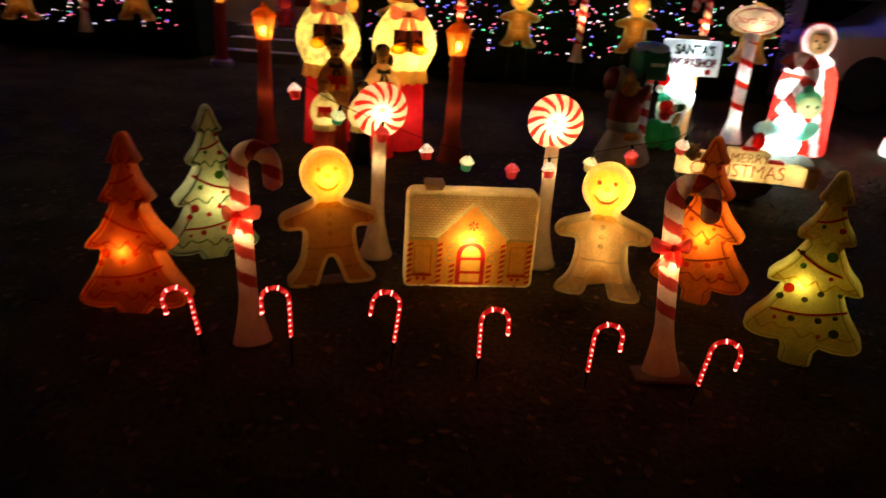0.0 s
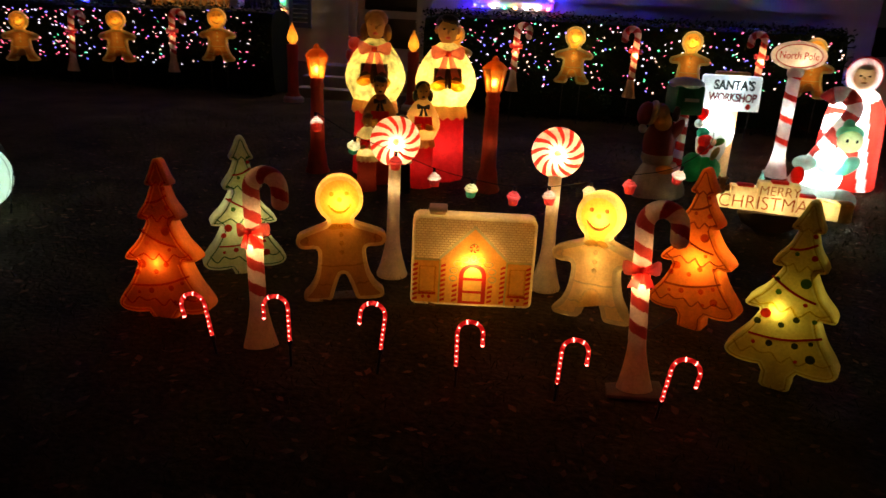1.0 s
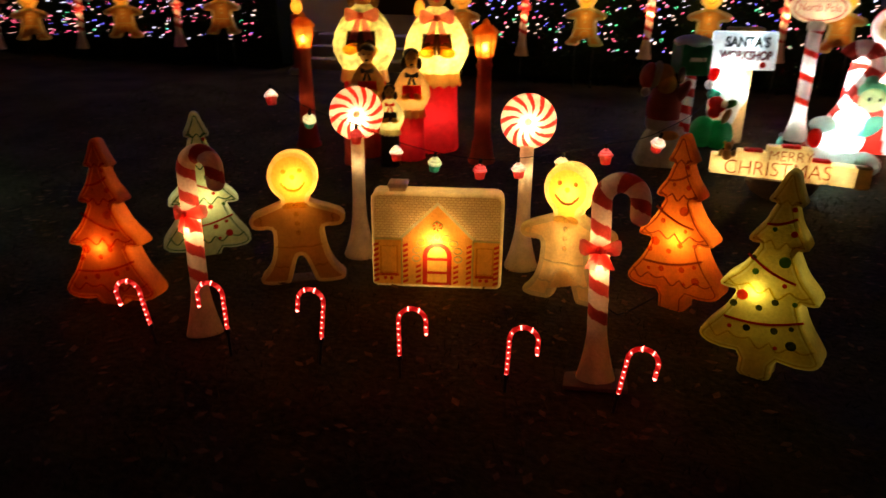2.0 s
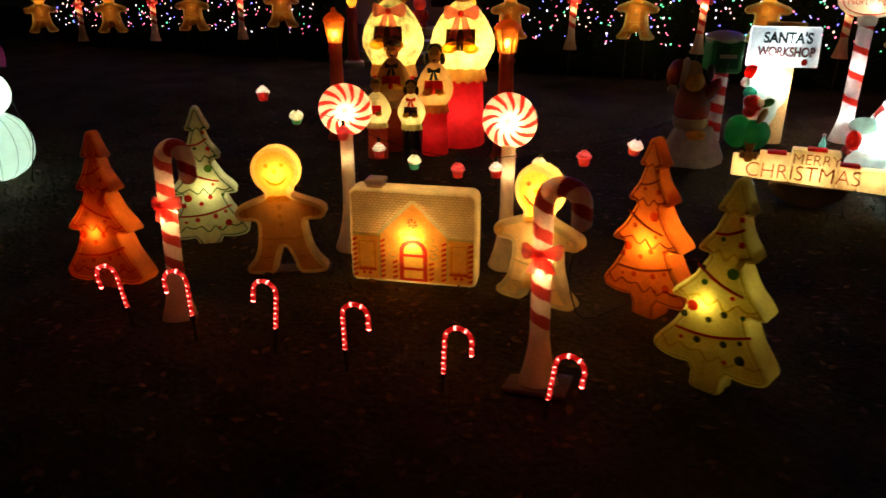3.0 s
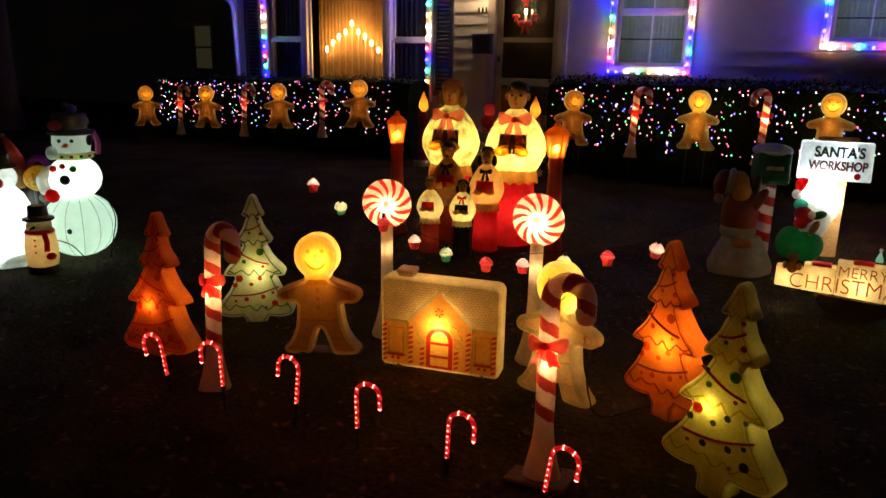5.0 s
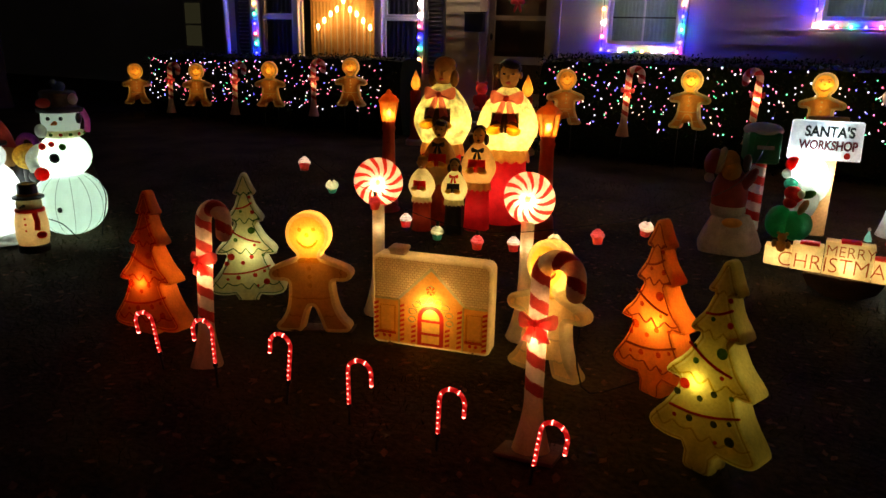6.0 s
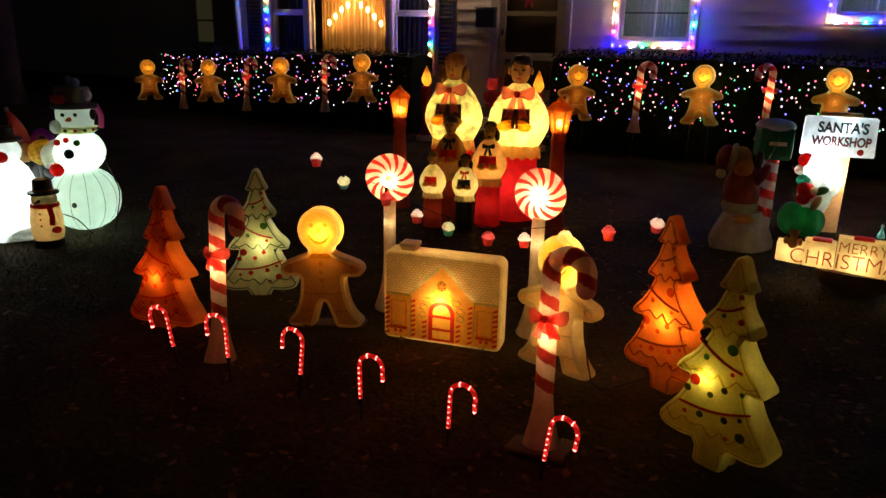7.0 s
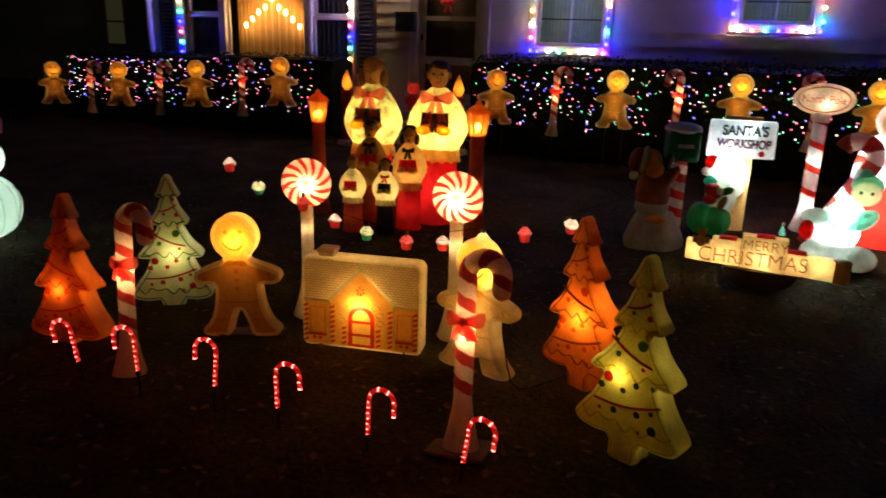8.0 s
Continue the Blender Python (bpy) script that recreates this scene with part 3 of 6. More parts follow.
def build_windows():
    # wide front window: two side sashes and a curtained middle
    a, b, z0, z1 = OPENINGS[0]
    w = thing("window_1", Matrix(), "wide white-framed front window with a warm curtained middle pane", "window", kind="structure")
    casing(w, a, b, z0, z1)
    for x in (-5.98, -4.42):
        part("mullion", box(bmesh.new(), (x - 0.06, WALL - 0.03, z0), (x + 0.06, WALL + 0.09, z1), bevel=0.006), M["trim"], w)
    for lo, hi in ((a, -6.04), (-4.36, b)):
        sash(w, lo, hi, z0, 1.74, WALL + 0.02)
        sash(w, lo, hi, 1.74, z1, WALL + 0.058)
        # side curtains take the room's shade colour, not a cloth colour
        part("blind", pleats(lo + 0.03, hi - 0.03, z0, z1, WALL + 0.13, 0.09, 0.012), M["room"], w, "drawn curtain in the near-black room shade colour")
    sash(w, -5.92, -4.48, z0, z1, WALL + 0.03)
    part("curtain", pleats(-5.92, -4.48, z0, z1, WALL + 0.30), M["curtain"], w, "pleated tan curtain lit by candle bulbs")
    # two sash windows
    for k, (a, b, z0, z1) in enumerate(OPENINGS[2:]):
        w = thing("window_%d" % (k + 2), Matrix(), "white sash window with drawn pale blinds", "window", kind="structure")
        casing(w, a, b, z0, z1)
        mid = (z0 + z1) / 2 + 0.02
        sash(w, a, b, z0, mid, WALL + 0.02, muntin=1)
        sash(w, a, b, mid, z1, WALL + 0.058, muntin=1)
        part("crossbar", box(bmesh.new(), (a + 0.05, WALL + 0.022, (z0 + mid) / 2 - 0.008), (b - 0.05, WALL + 0.05, (z0 + mid) / 2 + 0.008)), M["dark_trim"], w)
        part("blind", pleats(a + 0.01, b - 0.01, z0, z1, WALL + 0.12, 0.05, 0.006), M["blind"], w, "grey green blind")
        # unseen lamp added in the room to brighten the blind from behind
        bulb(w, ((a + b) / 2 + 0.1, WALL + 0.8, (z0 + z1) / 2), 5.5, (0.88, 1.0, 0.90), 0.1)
        part("window_sill", box(bmesh.new(), (a - 0.12, WALL - 0.09, z0 - 0.125), (b + 0.12, WALL - 0.047, z0 - 0.092), bevel=0.006), M["trim"], w)
    # dark shutters beside the wide window
    for x in (-7.2, -3.6):
        sh = thing("shutter", Matrix(), "dark louvred shutter beside the wide window", "shutter", "shutters")
        bm = bmesh.new()
        for lo, hi in (((x, 0.95), (x + 0.05, 2.75)), ((x + 0.27, 0.95), (x + 0.32, 2.75)), ((x + 0.05, 0.95), (x + 0.27, 1.02)), ((x + 0.05, 2.68), (x + 0.27, 2.75))):
            box(bm, (lo[0], WALL - 0.055, lo[1]), (hi[0], WALL - 0.02, hi[1]))
        part("shutter_frame", bm, M["dark_trim"], sh)
        slat = None
        for i in range(28):
            if slat is None:
                slat = mesh_from("slat", box(bmesh.new(), (0, -0.012, -0.024), (0.22, 0.0, 0.024)), M["dark_trim"])
            ob = new("slat", slat)
            ob.parent = sh
            ob.matrix_basis = pose(x + 0.05, WALL - 0.03, 1.05 + i * 0.059, -28, 0, 0)


def build_door():
    a, b, z0, z1 = OPENINGS[1]
    d = thing("door_1", Matrix(), "closed storm door with a dark glass panel over a dark wood door", "door", kind="structure")
    for lo, hi in (((a - 0.12, 0.5), (a, z1 + 0.12)), ((b, 0.5), (b + 0.12, z1 + 0.12)), ((a, z1), (b, z1 + 0.12))):
        part("door_frame", box(bmesh.new(), (lo[0], WALL - 0.05, lo[1]), (hi[0], WALL + 0.06, hi[1]), bevel=0.006), M["door"], d)
    bm = bmesh.new()
    for lo, hi in (((a, z0), (a + 0.09, z1)), ((b - 0.09, z0), (b, z1)), ((a + 0.09, z0), (b - 0.09, 0.75)), ((a + 0.09, z1 - 0.09), (b - 0.09, z1)), ((a + 0.09, 1.72), (b - 0.09, 1.78)), ((a + 0.09, 1.14), (b - 0.09, 1.24))):
        box(bm, (lo[0], WALL, lo[1]), (hi[0], WALL + 0.035, hi[1]))
    part("storm_door", bm, M["door"], d)
    pane = part("pane", box(bmesh.new(), (a + 0.09, WALL + 0.014, 0.75), (b - 0.09, WALL + 0.019, z1 - 0.09)), M["glass"], d)
    pane.visible_shadow = False
    bm = box(bmesh.new(), (a, WALL + 0.09, z0), (b, WALL + 0.13, z1))
    for x in (a + 0.12, (a + b) / 2 + 0.04):
        for zz in (0.65, 1.3, 1.95):
            box(bm, (x, WALL + 0.078, zz), (x + 0.3, WALL + 0.092, zz + 0.5), bevel=0.008)
    part("inner_door", bm, M["door_dark"], d, "dark wood panel door")
    part("door_handle", ellipsoid(bmesh.new(), (a + 0.06, WALL - 0.03, 1.5), (0.018, 0.03, 0.05)), M["stake"], d)

    st = thing("porch_steps", Matrix(), "worn concrete steps before the front door", "steps", kind="structure")
    for k, (y0, z) in enumerate(((8.95, 0.24), (9.2, 0.37), (9.45, 0.5))):
        part("step", box(bmesh.new(), (-3.2, y0, 0.1), (-1.5, WALL - 0.051, z) if k == 2 else (-1.5, y0 + 0.25, z), bevel=0.01), M["concrete"], st)

    w = thing("wreath", pose(-2.16, WALL - 0.045, 2.10), "round evergreen door wreath with red bows and a small candle", "wreath")
    bm = bmesh.new()
    rng = random.Random(8)
    for i in range(420):
        an = rng.uniform(0, 6.283)
        r = 0.14 + rng.gauss(0, 0.022)
        c = Vector((r * math.cos(an), rng.uniform(-0.05, 0.03), r * math.sin(an)))
        v = Vector((rng.gauss(0, 1), rng.gauss(0, 0.6), rng.gauss(0, 1))).normalized() * 0.045
        s = v.cross(Vector((0.3, 1, 0.2))).normalized() * 0.007
        bm.faces.new([bm.verts.new(c - s), bm.verts.new(c + s), bm.verts.new(c + v)])
    part("greenery", bm, M["wreath"], w)
    part("hoop", tube(bmesh.new(), [(0.14 * math.cos(i * 0.2618), 0.01, 0.14 * math.sin(i * 0.2618)) for i in range(25)], 0.02), M["wreath"], w)
    for x, z, s in ((0, -0.15, 0.95), (-0.135, -0.05, 0.5), (0.135, -0.05, 0.5), (0, 0.15, 0.55)):
        bm = bmesh.new()
        for sx in (-1, 1):
            ellipsoid(bm, (x + sx * 0.055 * s, -0.06, z + 0.01), (0.055 * s, 0.025, 0.04 * s), turn=(0, sx * 20, 0))
            ellipsoid(bm, (x + sx * 0.03 * s, -0.055, z - 0.07 * s), (0.022 * s, 0.012, 0.07 * s), turn=(0, sx * -18, 0))
        ellipsoid(bm, (x, -0.065, z), (0.022 * s, 0.028, 0.025 * s))
        part("bow", bm, surface_red, w, "red bow")
    c = part("candle", tube(bmesh.new(), [(0, -0.05, -0.11), (0, -0.05, -0.03)], 0.018), M["trim"], w)
    part("flame_bulb", ellipsoid(bmesh.new(), (0, -0.05, 0.01), (0.017, 0.017, 0.036)), M["door_bulb"], w, "glowing bulb")
    bulb(w, (0, -0.10, 0.01), 0.7, (1.0, 0.68, 0.34), 0.03)

    pl = thing("porch_lamp", pose(-2.82, WALL - 0.1, 2.52), "small lit porch lamp on the siding", "wall lamp")
    part("bracket", box(bmesh.new(), (-0.05, 0.0, -0.02), (0.05, 0.085, 0.16), bevel=0.01), M["stake"], pl)
    part("shade", lathe(bmesh.new(), [(0.05, -0.12), (0.075, -0.06), (0.075, 0.03), (0.04, 0.1)], centre=(0, -0.02)), lit("porch_lamp_glass", (1.0, 0.66, 0.30), 70.0), pl, "glowing glass shade")

    mb = thing("wall_mailbox", pose(-2.79, WALL - 0.02, 1.70), "black metal wall mailbox beside the door", "mailbox")
    part("body", box(bmesh.new(), (-0.14, -0.12, -0.14), (0.14, 0.0, 0.10), bevel=0.01), M["black"], mb)
    part("lid", box(bmesh.new(), (-0.15, -0.135, 0.102), (0.15, 0.0, 0.125), bevel=0.008), M["black"], mb)

    nb = thing("number_plaque", pose(-2.80, WALL - 0.022, 2.145), "row of small dark bars on the siding", "plaque")
    for i in range(4):
        part("bar", box(bmesh.new(), (-0.105 + i * 0.058, -0.006, -0.035), (-0.105 + i * 0.058 + 0.026, 0, 0.035)), M["black"], nb)


surface_red = surface("red_ribbon", (0.55, 0.02, 0.02), 0.6, 0.2, (10, 80), 0.2)
house_wall = build_house()
build_windows()
build_door()


def light_string(points, cycle, label, r=0.016, cord=True):
    """Coloured bulbs along a line, on a thin wire."""
    root = thing("light_string", Matrix(), label, "string lights", "window light strings")
    if cord:
        part("wire", tube(bmesh.new(), points, 0.004, 6), M["wire"], root)
    for i, p in enumerate(points):
        key = cycle[i % len(cycle)]
        if key not in LED_MESH:
            LED_MESH[key] = mesh_from("bulb_cover", ellipsoid(bmesh.new(), (0, 0, 0), (r, r, r * 1.4), u=8, v=6), LED[key])
        ob = new("bulb_cover", LED_MESH[key])
        ob.parent = root
        ob.location = Vector(p) + Vector((0, -0.012, 0))
    return root


LED_MESH = {}


def line(a, b, step):
    step *= 1.12
    a, b = Vector(a), Vector(b)
    n = max(2, int(round((b - a).length / step)))
    return [tuple(a.lerp(b, i / n)) for i in range(n + 1)]


YL = WALL - 0.06
light_string(line((-6.80, YL, 2.7), (-6.76, YL, 1.0), 0.135), ["green", "blue", "blue", "red", "white", "orange", "green", "blue", "red"], "coloured bulbs down the side of the wide window")
light_string(line((-3.68, YL, 2.7), (-3.70, YL, 1.0), 0.135), ["red", "blue", "blue", "green", "orange", "white", "white", "red", "blue", "green", "orange"], "coloured bulbs down the side of the wide window")
light_string(line((-1.00, YL, 2.7), (-0.99, YL, 1.37), 0.14) + line((-0.89, YL, 1.355), (-0.04, YL, 1.365), 0.135) + line((-0.01, YL, 1.48), (-0.01, YL, 2.7), 0.14),
             ["orange", "red", "blue", "blue", "green", "orange", "white", "red", "blue", "blue", "white", "green", "orange", "white", "white", "red", "blue", "green", "blue", "orange", "white", "red", "blue", "red", "green"], "coloured bulbs round the sash window")
light_string(line((1.45, YL, 2.7), (1.44, YL, 1.70), 0.14) + line((1.52, YL, 1.685), (2.38, YL, 1.69), 0.135) + line((2.39, YL, 1.8), (2.38, YL, 2.7), 0.14),
             ["green", "blue", "red", "green", "blue", "blue", "orange", "white", "red", "green", "blue", "red", "white", "blue", "green", "orange", "red", "blue"], "coloured bulbs round the smaller sash window")


def candle_arch():
    """Nine bulbs that rise to a peak, on a wooden base, inside the window."""
    root = thing("candle_arch", pose(-5.155, WALL + 0.13, 0), "electric candle arch with nine warm bulbs in the window", "candle arch")
    part("base", box(bmesh.new(), (-0.56, -0.03, 0.96), (0.56, 0.03, 1.0), bevel=0.006), M["brown"], root)
    me_b = mesh_from("flame_bulb", ellipsoid(bmesh.new(), (0, 0, 0.03), (0.022, 0.022, 0.045), u=10, v=8), M["warm_bulb"])
    for i in range(9):
        x = -0.49 + i * 0.1225
        z = 1.56 + (4 - abs(i - 4)) * 0.098 - (0.03 if i in (3, 5) else 0)
        part("candle", tube(bmesh.new(), [(x, 0, 1.0), (x, 0, z)], 0.011), M["trim"], root)
        ob = new("flame_bulb", me_b)
        ob.parent = root
        ob.location = (x, 0, z)


candle_arch()


def hedge(x0, x1, top0, top1, seed, group):
    """A clipped hedge: stems, a dense crown of small leaves, and a net of small lights over its face."""
    rng = random.Random(seed)
    root = thing("hedge", pose(0, 0, 0), "dark clipped evergreen hedge below the windows", "hedge", "hedges")
    y0, y1 = 8.72, 9.5
    bm = bmesh.new()
    nx = int((x1 - x0) / 0.16)
    grid = {}
    prof = [(0.14, y0 + 0.12), (0.35, y0 + 0.02), (0.6, y0), (0.85, y0 + 0.01), (0.97, y0 + 0.08), (1.0, y0 + 0.25), (1.0, y1 - 0.2), (0.95, y1), (0.1, y1)]
    for i in range(nx + 1):
        x = x0 + (x1 - x0) * i / nx
        top = top0 + (top1 - top0) * i / nx
        end = 1 - 0.25 * (max(0, 1 - min(i, nx - i) / 2.0)) ** 2
        for j, (h, y) in enumerate(prof):
            w = noise.noise((x * 2.3, h * 3, seed)) * 0.05
            grid[i, j] = bm.verts.new((x, (y - 9.1) * end + 9.1 + w, h * top * (1 if j < 2 else 0.94 + 0.06 * end) + w * 0.6))
    for i in range(nx):
        for j in range(len(prof) - 1):
            bm.faces.new((grid[i, j], grid[i + 1, j], grid[i + 1, j + 1], grid[i, j + 1]))
    for i in (0, nx):
        bm.faces.new([grid[i, j] for j in range(len(prof))])
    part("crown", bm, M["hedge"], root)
    verts, faces = [], []
    for k in range(int((x1 - x0) * 1700)):
        x = rng.uniform(x0 - 0.03, x1 + 0.03)
        t = (x - x0) / (x1 - x0)
        top = top0 + (top1 - top0) * t
        if rng.random() < 0.75:
            p = Vector((x, y0 - 0.03 + rng.uniform(-0.05, 0.05), rng.uniform(0.13, top)))
        else:
            p = Vector((x, rng.uniform(y0, y1), top + rng.gauss(0, 0.03)))
        v = Vector((rng.gauss(0, 1), rng.gauss(-0.6, 0.7), rng.gauss(0.3, 1))).normalized()
        s = v.cross(Vector((rng.random(), rng.random(), rng.random())))
        s = s.normalized() * rng.uniform(0.008, 0.014)
        v *= rng.uniform(0.03, 0.055)
        n = len(verts)
        verts += [tuple(p - v * 0.5), tuple(p + s), tuple(p + v * 0.5), tuple(p - s)]
        faces.append((n, n + 1, n + 2, n + 3))
    me = bpy.data.meshes.new("leaves")
    me.from_pydata(verts, [], faces)
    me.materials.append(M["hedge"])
    ob = new("leaves", me)
    ob.parent = root
    ob["kind"] = "stuff"
    for i in range(int((x1 - x0) / 0.5)):
        x = x0 + 0.3 + i * 0.5
        part("stem", tube(bmesh.new(), [(x, 9.1, 0.08), (x + 0.03, 9.08, 0.25), (x - 0.02, 9.1, 0.5)], 0.025, 7), M["bark"], root)
    return root


def net_lights(x0, x1, low, high, seed, density, weights):
    """Small bulbs hung over the hedge's face."""
    rng = random.Random(seed)
    bm = bmesh.new()
    n = int((x1 - x0) * density)
    for k in range(n):
        t = rng.random()
        x = x0 + (x1 - x0) * t
        lo, hi = low(t), high(t)
        z = lo + (hi - lo) * rng.random()
        y = 8.63 + rng.uniform(-0.03, 0.03)
        r = rng.uniform(0.0045, 0.0085)
        ellipsoid(bm, (x, y, z), (r, r, r * 1.3), mat=rng.choices(range(5), weights)[0], u=6, v=4)
    single("net_lights", bm, MINI, Matrix(), "many tiny coloured bulbs strung over the hedge", "string lights", kind="stuff")


hedge(-8.25, -3.45, 1.10, 1.20, 5, "")
hedge(-1.45, 3.35, 1.27, 1.29, 6, "")
net_lights(-8.1, -3.6, lambda t: 0.42 + 0.05 * t, lambda t: 1.05 + 0.12 * t, 11, 80, (4, 7, 1.2, 3.5, 4))
net_lights(-1.35, 3.25, lambda t: 0.50 + 0.04 * t, lambda t: 1.25, 12, 92, (3, 5, 3, 4.5, 3.5))


def neighbour():
    """The dim house next door, with one window and a pale downpipe."""
    root = thing("neighbour_house", Matrix(), "dim neighbouring house with grey siding and one window", "house")
    part("wall", box(bmesh.new(), (-34, 14.0, 0.1), (-8.6, 22, 3.6)), M["siding"], root)
    bm = bmesh.new()
    a = [bm.verts.new(p) for p in ((-34.5, 13.5, 3.5), (-8.1, 13.5, 3.5), (-8.1, 18, 5.6), (-34.5, 18, 5.6), (-8.1, 22.5, 3.5), (-34.5, 22.5, 3.5))]
    bm.faces.new(a[:4]), bm.faces.new((a[3], a[2], a[4], a[5])), bm.faces.new((a[0], a[5], a[4], a[1])), bm.faces.new((a[1], a[4], a[2])), bm.faces.new((a[0], a[3], a[5]))
    part("roof", bm, M["roof"], root)
    w = part("window", box(bmesh.new(), (-12.85, 13.95, 1.05), (-12.2, 13.998, 2.2), bevel=0.01), M["trim"], root)
    part("pane", box(bmesh.new(), (-12.78, 13.94, 1.65), (-12.27, 13.948, 2.13)), M["dim_window"], w)
    part("pane", box(bmesh.new(), (-12.78, 13.94, 1.12), (-12.27, 13.948, 1.6)), M["dim_window"], w)
    part("downpipe", tube(bmesh.new(), [(-8.8, 13.9, 0.2), (-8.8, 13.9, 2.2), (-8.9, 13.8, 2.55), (-9.6, 13.45, 2.9), (-9.7, 13.4, 3.3)], 0.045), M["trim"], root, "white downpipe")


neighbour()


def bare_tree(m, seed):
    rng = random.Random(seed)
    root = thing("tree", m, "bare dark tree trunk at the edge of the lawn", "tree")
    bm = bmesh.new()
    tube(bm, [(0, 0, -0.1), (0.02, 0, 0.4), (0, 0.05, 1.6), (0.08, 0, 3.2), (0.0, 0.05, 5)], [0.34, 0.25, 0.21, 0.18, 0.12], 14)
    part("trunk", bm, M["bark"], root)
    for k in range(6):
        a = rng.uniform(0, 6.28)
        z = rng.uniform(2.4, 4.6)
        pts = [(0.04, 0, z)]
        for i in range(1, 6):
            pts.append((math.cos(a) * i * 0.4 + rng.gauss(0, 0.08), math.sin(a) * i * 0.4 + rng.gauss(0, 0.08), z + i * 0.33))
        part("limb", tube(bmesh.new(), spline(pts, 0.15), 0.04, 7), M["bark"], root)


bare_tree(pose(-11.3, 8.0, 0.1), 4)


# ---- lit figures on the lawn ----
def half_to_outline(half):
    """An outline from its right half, listed from the bottom up, anticlockwise."""
    return half + [(-x, z) for x, z in reversed(half) if x > 1e-6]


TREE_HALF = [(0.06, -0.065), (0.06, 0.046), (0.12, 0.036), (0.178, 0.042), (0.208, 0.056), (0.222, 0.084), (0.200, 0.122), (0.155, 0.18), (0.126, 0.235), (0.106, 0.288),
             (0.146, 0.284), (0.176, 0.294), (0.162, 0.324), (0.108, 0.377), (0.077, 0.434), (0.056, 0.479), (0.082, 0.474), (0.106, 0.486), (0.093, 0.515), (0.057, 0.563), (0.042, 0.61),
             (0.032, 0.633), (0.050, 0.630), (0.064, 0.640), (0.049, 0.668), (0.033, 0.705), (0.022, 0.738), (0.009, 0.752)]


def wavy(z, half, drop, n, y, r, amp):
    pts = []
    k = n * 8
    for i in range(k + 1):
        t = i / k
        x = -half + 2 * half * t
        pts.append((x, y, z - drop * (1 - (2 * t - 1) ** 2) - amp * (0.72 + 0.34 * math.sin(2.3 * n * t + 9 * z)) * (0.5 - 0.5 * math.cos(2 * math.pi * n * t)) ** 0.7))
    return tube(bmesh.new(), pts, r, 6)


def moulded_tree(m, label, body, icing, garland, balls, watts, colour, at, rim=None, dots=(), bead=False):
    """A cookie-shaped fir tree in tiers, with icing lines, garlands and round ornaments."""
    thick = 0.115
    root = thing("light_up_tree", m, label, "lit tree figure", "moulded fir trees")
    outline = chaikin(half_to_outline(TREE_HALF), 1)
    shell, face = plaque(outline, thick, 0.016, panel=0.012 if rim else 0.0)
    part("shell", shell, rim or body, root)
    if face:
        part("front", face, body, root)
    y = -thick / 2 - 0.001
    if bead:
        lip = inset(outline, 0.017)
        part("edge_bead", tube(bmesh.new(), [(x, y + 0.001, z) for x, z in lip + lip[:1]], 0.003, 6), icing, root)
    for z, half, drop, n, amp in ((0.125, 0.185, 0.012, 5, 0.036), (0.325, 0.142, 0.0, 4, 0.038), (0.50, 0.078, 0.0, 3, 0.028), (0.648, 0.044, 0.0, 2, 0.018)):
        part("icing_line", wavy(z, half, drop, n, y, 0.0034, amp), icing, root)
    for (x0, z0), (x1, z1), sag in (((-0.05, 0.555), (0.045, 0.59), 0.01), ((-0.09, 0.435), (0.085, 0.36), 0.014), ((-0.135, 0.175), (0.135, 0.225), 0.02)):
        pts = [(x0 + (x1 - x0) * i / 14, y - 0.001, z0 + (z1 - z0) * i / 14 - sag * math.sin(math.pi * i / 14)) for i in range(15)]
        part("garland", tube(bmesh.new(), pts, 0.005, 6), garland, root)
    for x, z, r, k in dots:
        part("ornament", dome(bmesh.new(), x, z, y, r * 0.8), balls[k], root)
    bulb(root, at, watts, colour)
    bm = bmesh.new()
    for x in (-0.045, 0.045):
        tube(bm, [(x, 0.02, -0.12), (x, 0.02, 0.05)], 0.006, 6)
    part("stake", bm, M["stake"], root)
    # the hollow shape thins towards its tip
    for ob in root.children:
        if ob.type == "MESH" and not ob.name.startswith("stake"):
            for v in ob.data.vertices:
                v.co.y *= 1 - 0.5 * min(1.0, max(0.0, (v.co.z - 0.36) / 0.36))
    return root


DOTS = [(0.03, 0.62, 0.012, 0), (-0.02, 0.54, 0.011, 1), (0.045, 0.535, 0.015, 0), (-0.07, 0.425, 0.013, 2), (0.035, 0.43, 0.026, 1), (-0.055, 0.375, 0.015, 1), (0.05, 0.345, 0.011, 0),
        (-0.085, 0.275, 0.026, 0), (0.03, 0.275, 0.016, 2), (0.095, 0.285, 0.012, 1), (-0.02, 0.24, 0.015, 2), (-0.11, 0.235, 0.018, 2), (0.10, 0.19, 0.012, 2), (0.045, 0.165, 0.017, 2),
        (-0.05, 0.15, 0.017, 2), (-0.11, 0.14, 0.011, 0), (0.11, 0.125, 0.024, 2), (0.06, 0.10, 0.010, 0)]
ORB = (M["orange_relief"], M["orange_ball"], M["orange_relief"])
moulded_tree(pose(-1.192, 2.615, -0.02, -5, -2.5, 5), "orange gingerbread-style plastic fir tree lit from inside", M["orange_front"], M["orange_relief"], M["orange_relief"], ORB, 0.85, (1.0, 0.50, 0.16), (-0.02, -0.034, 0.285), rim=M["orange"], dots=DOTS, bead=True)
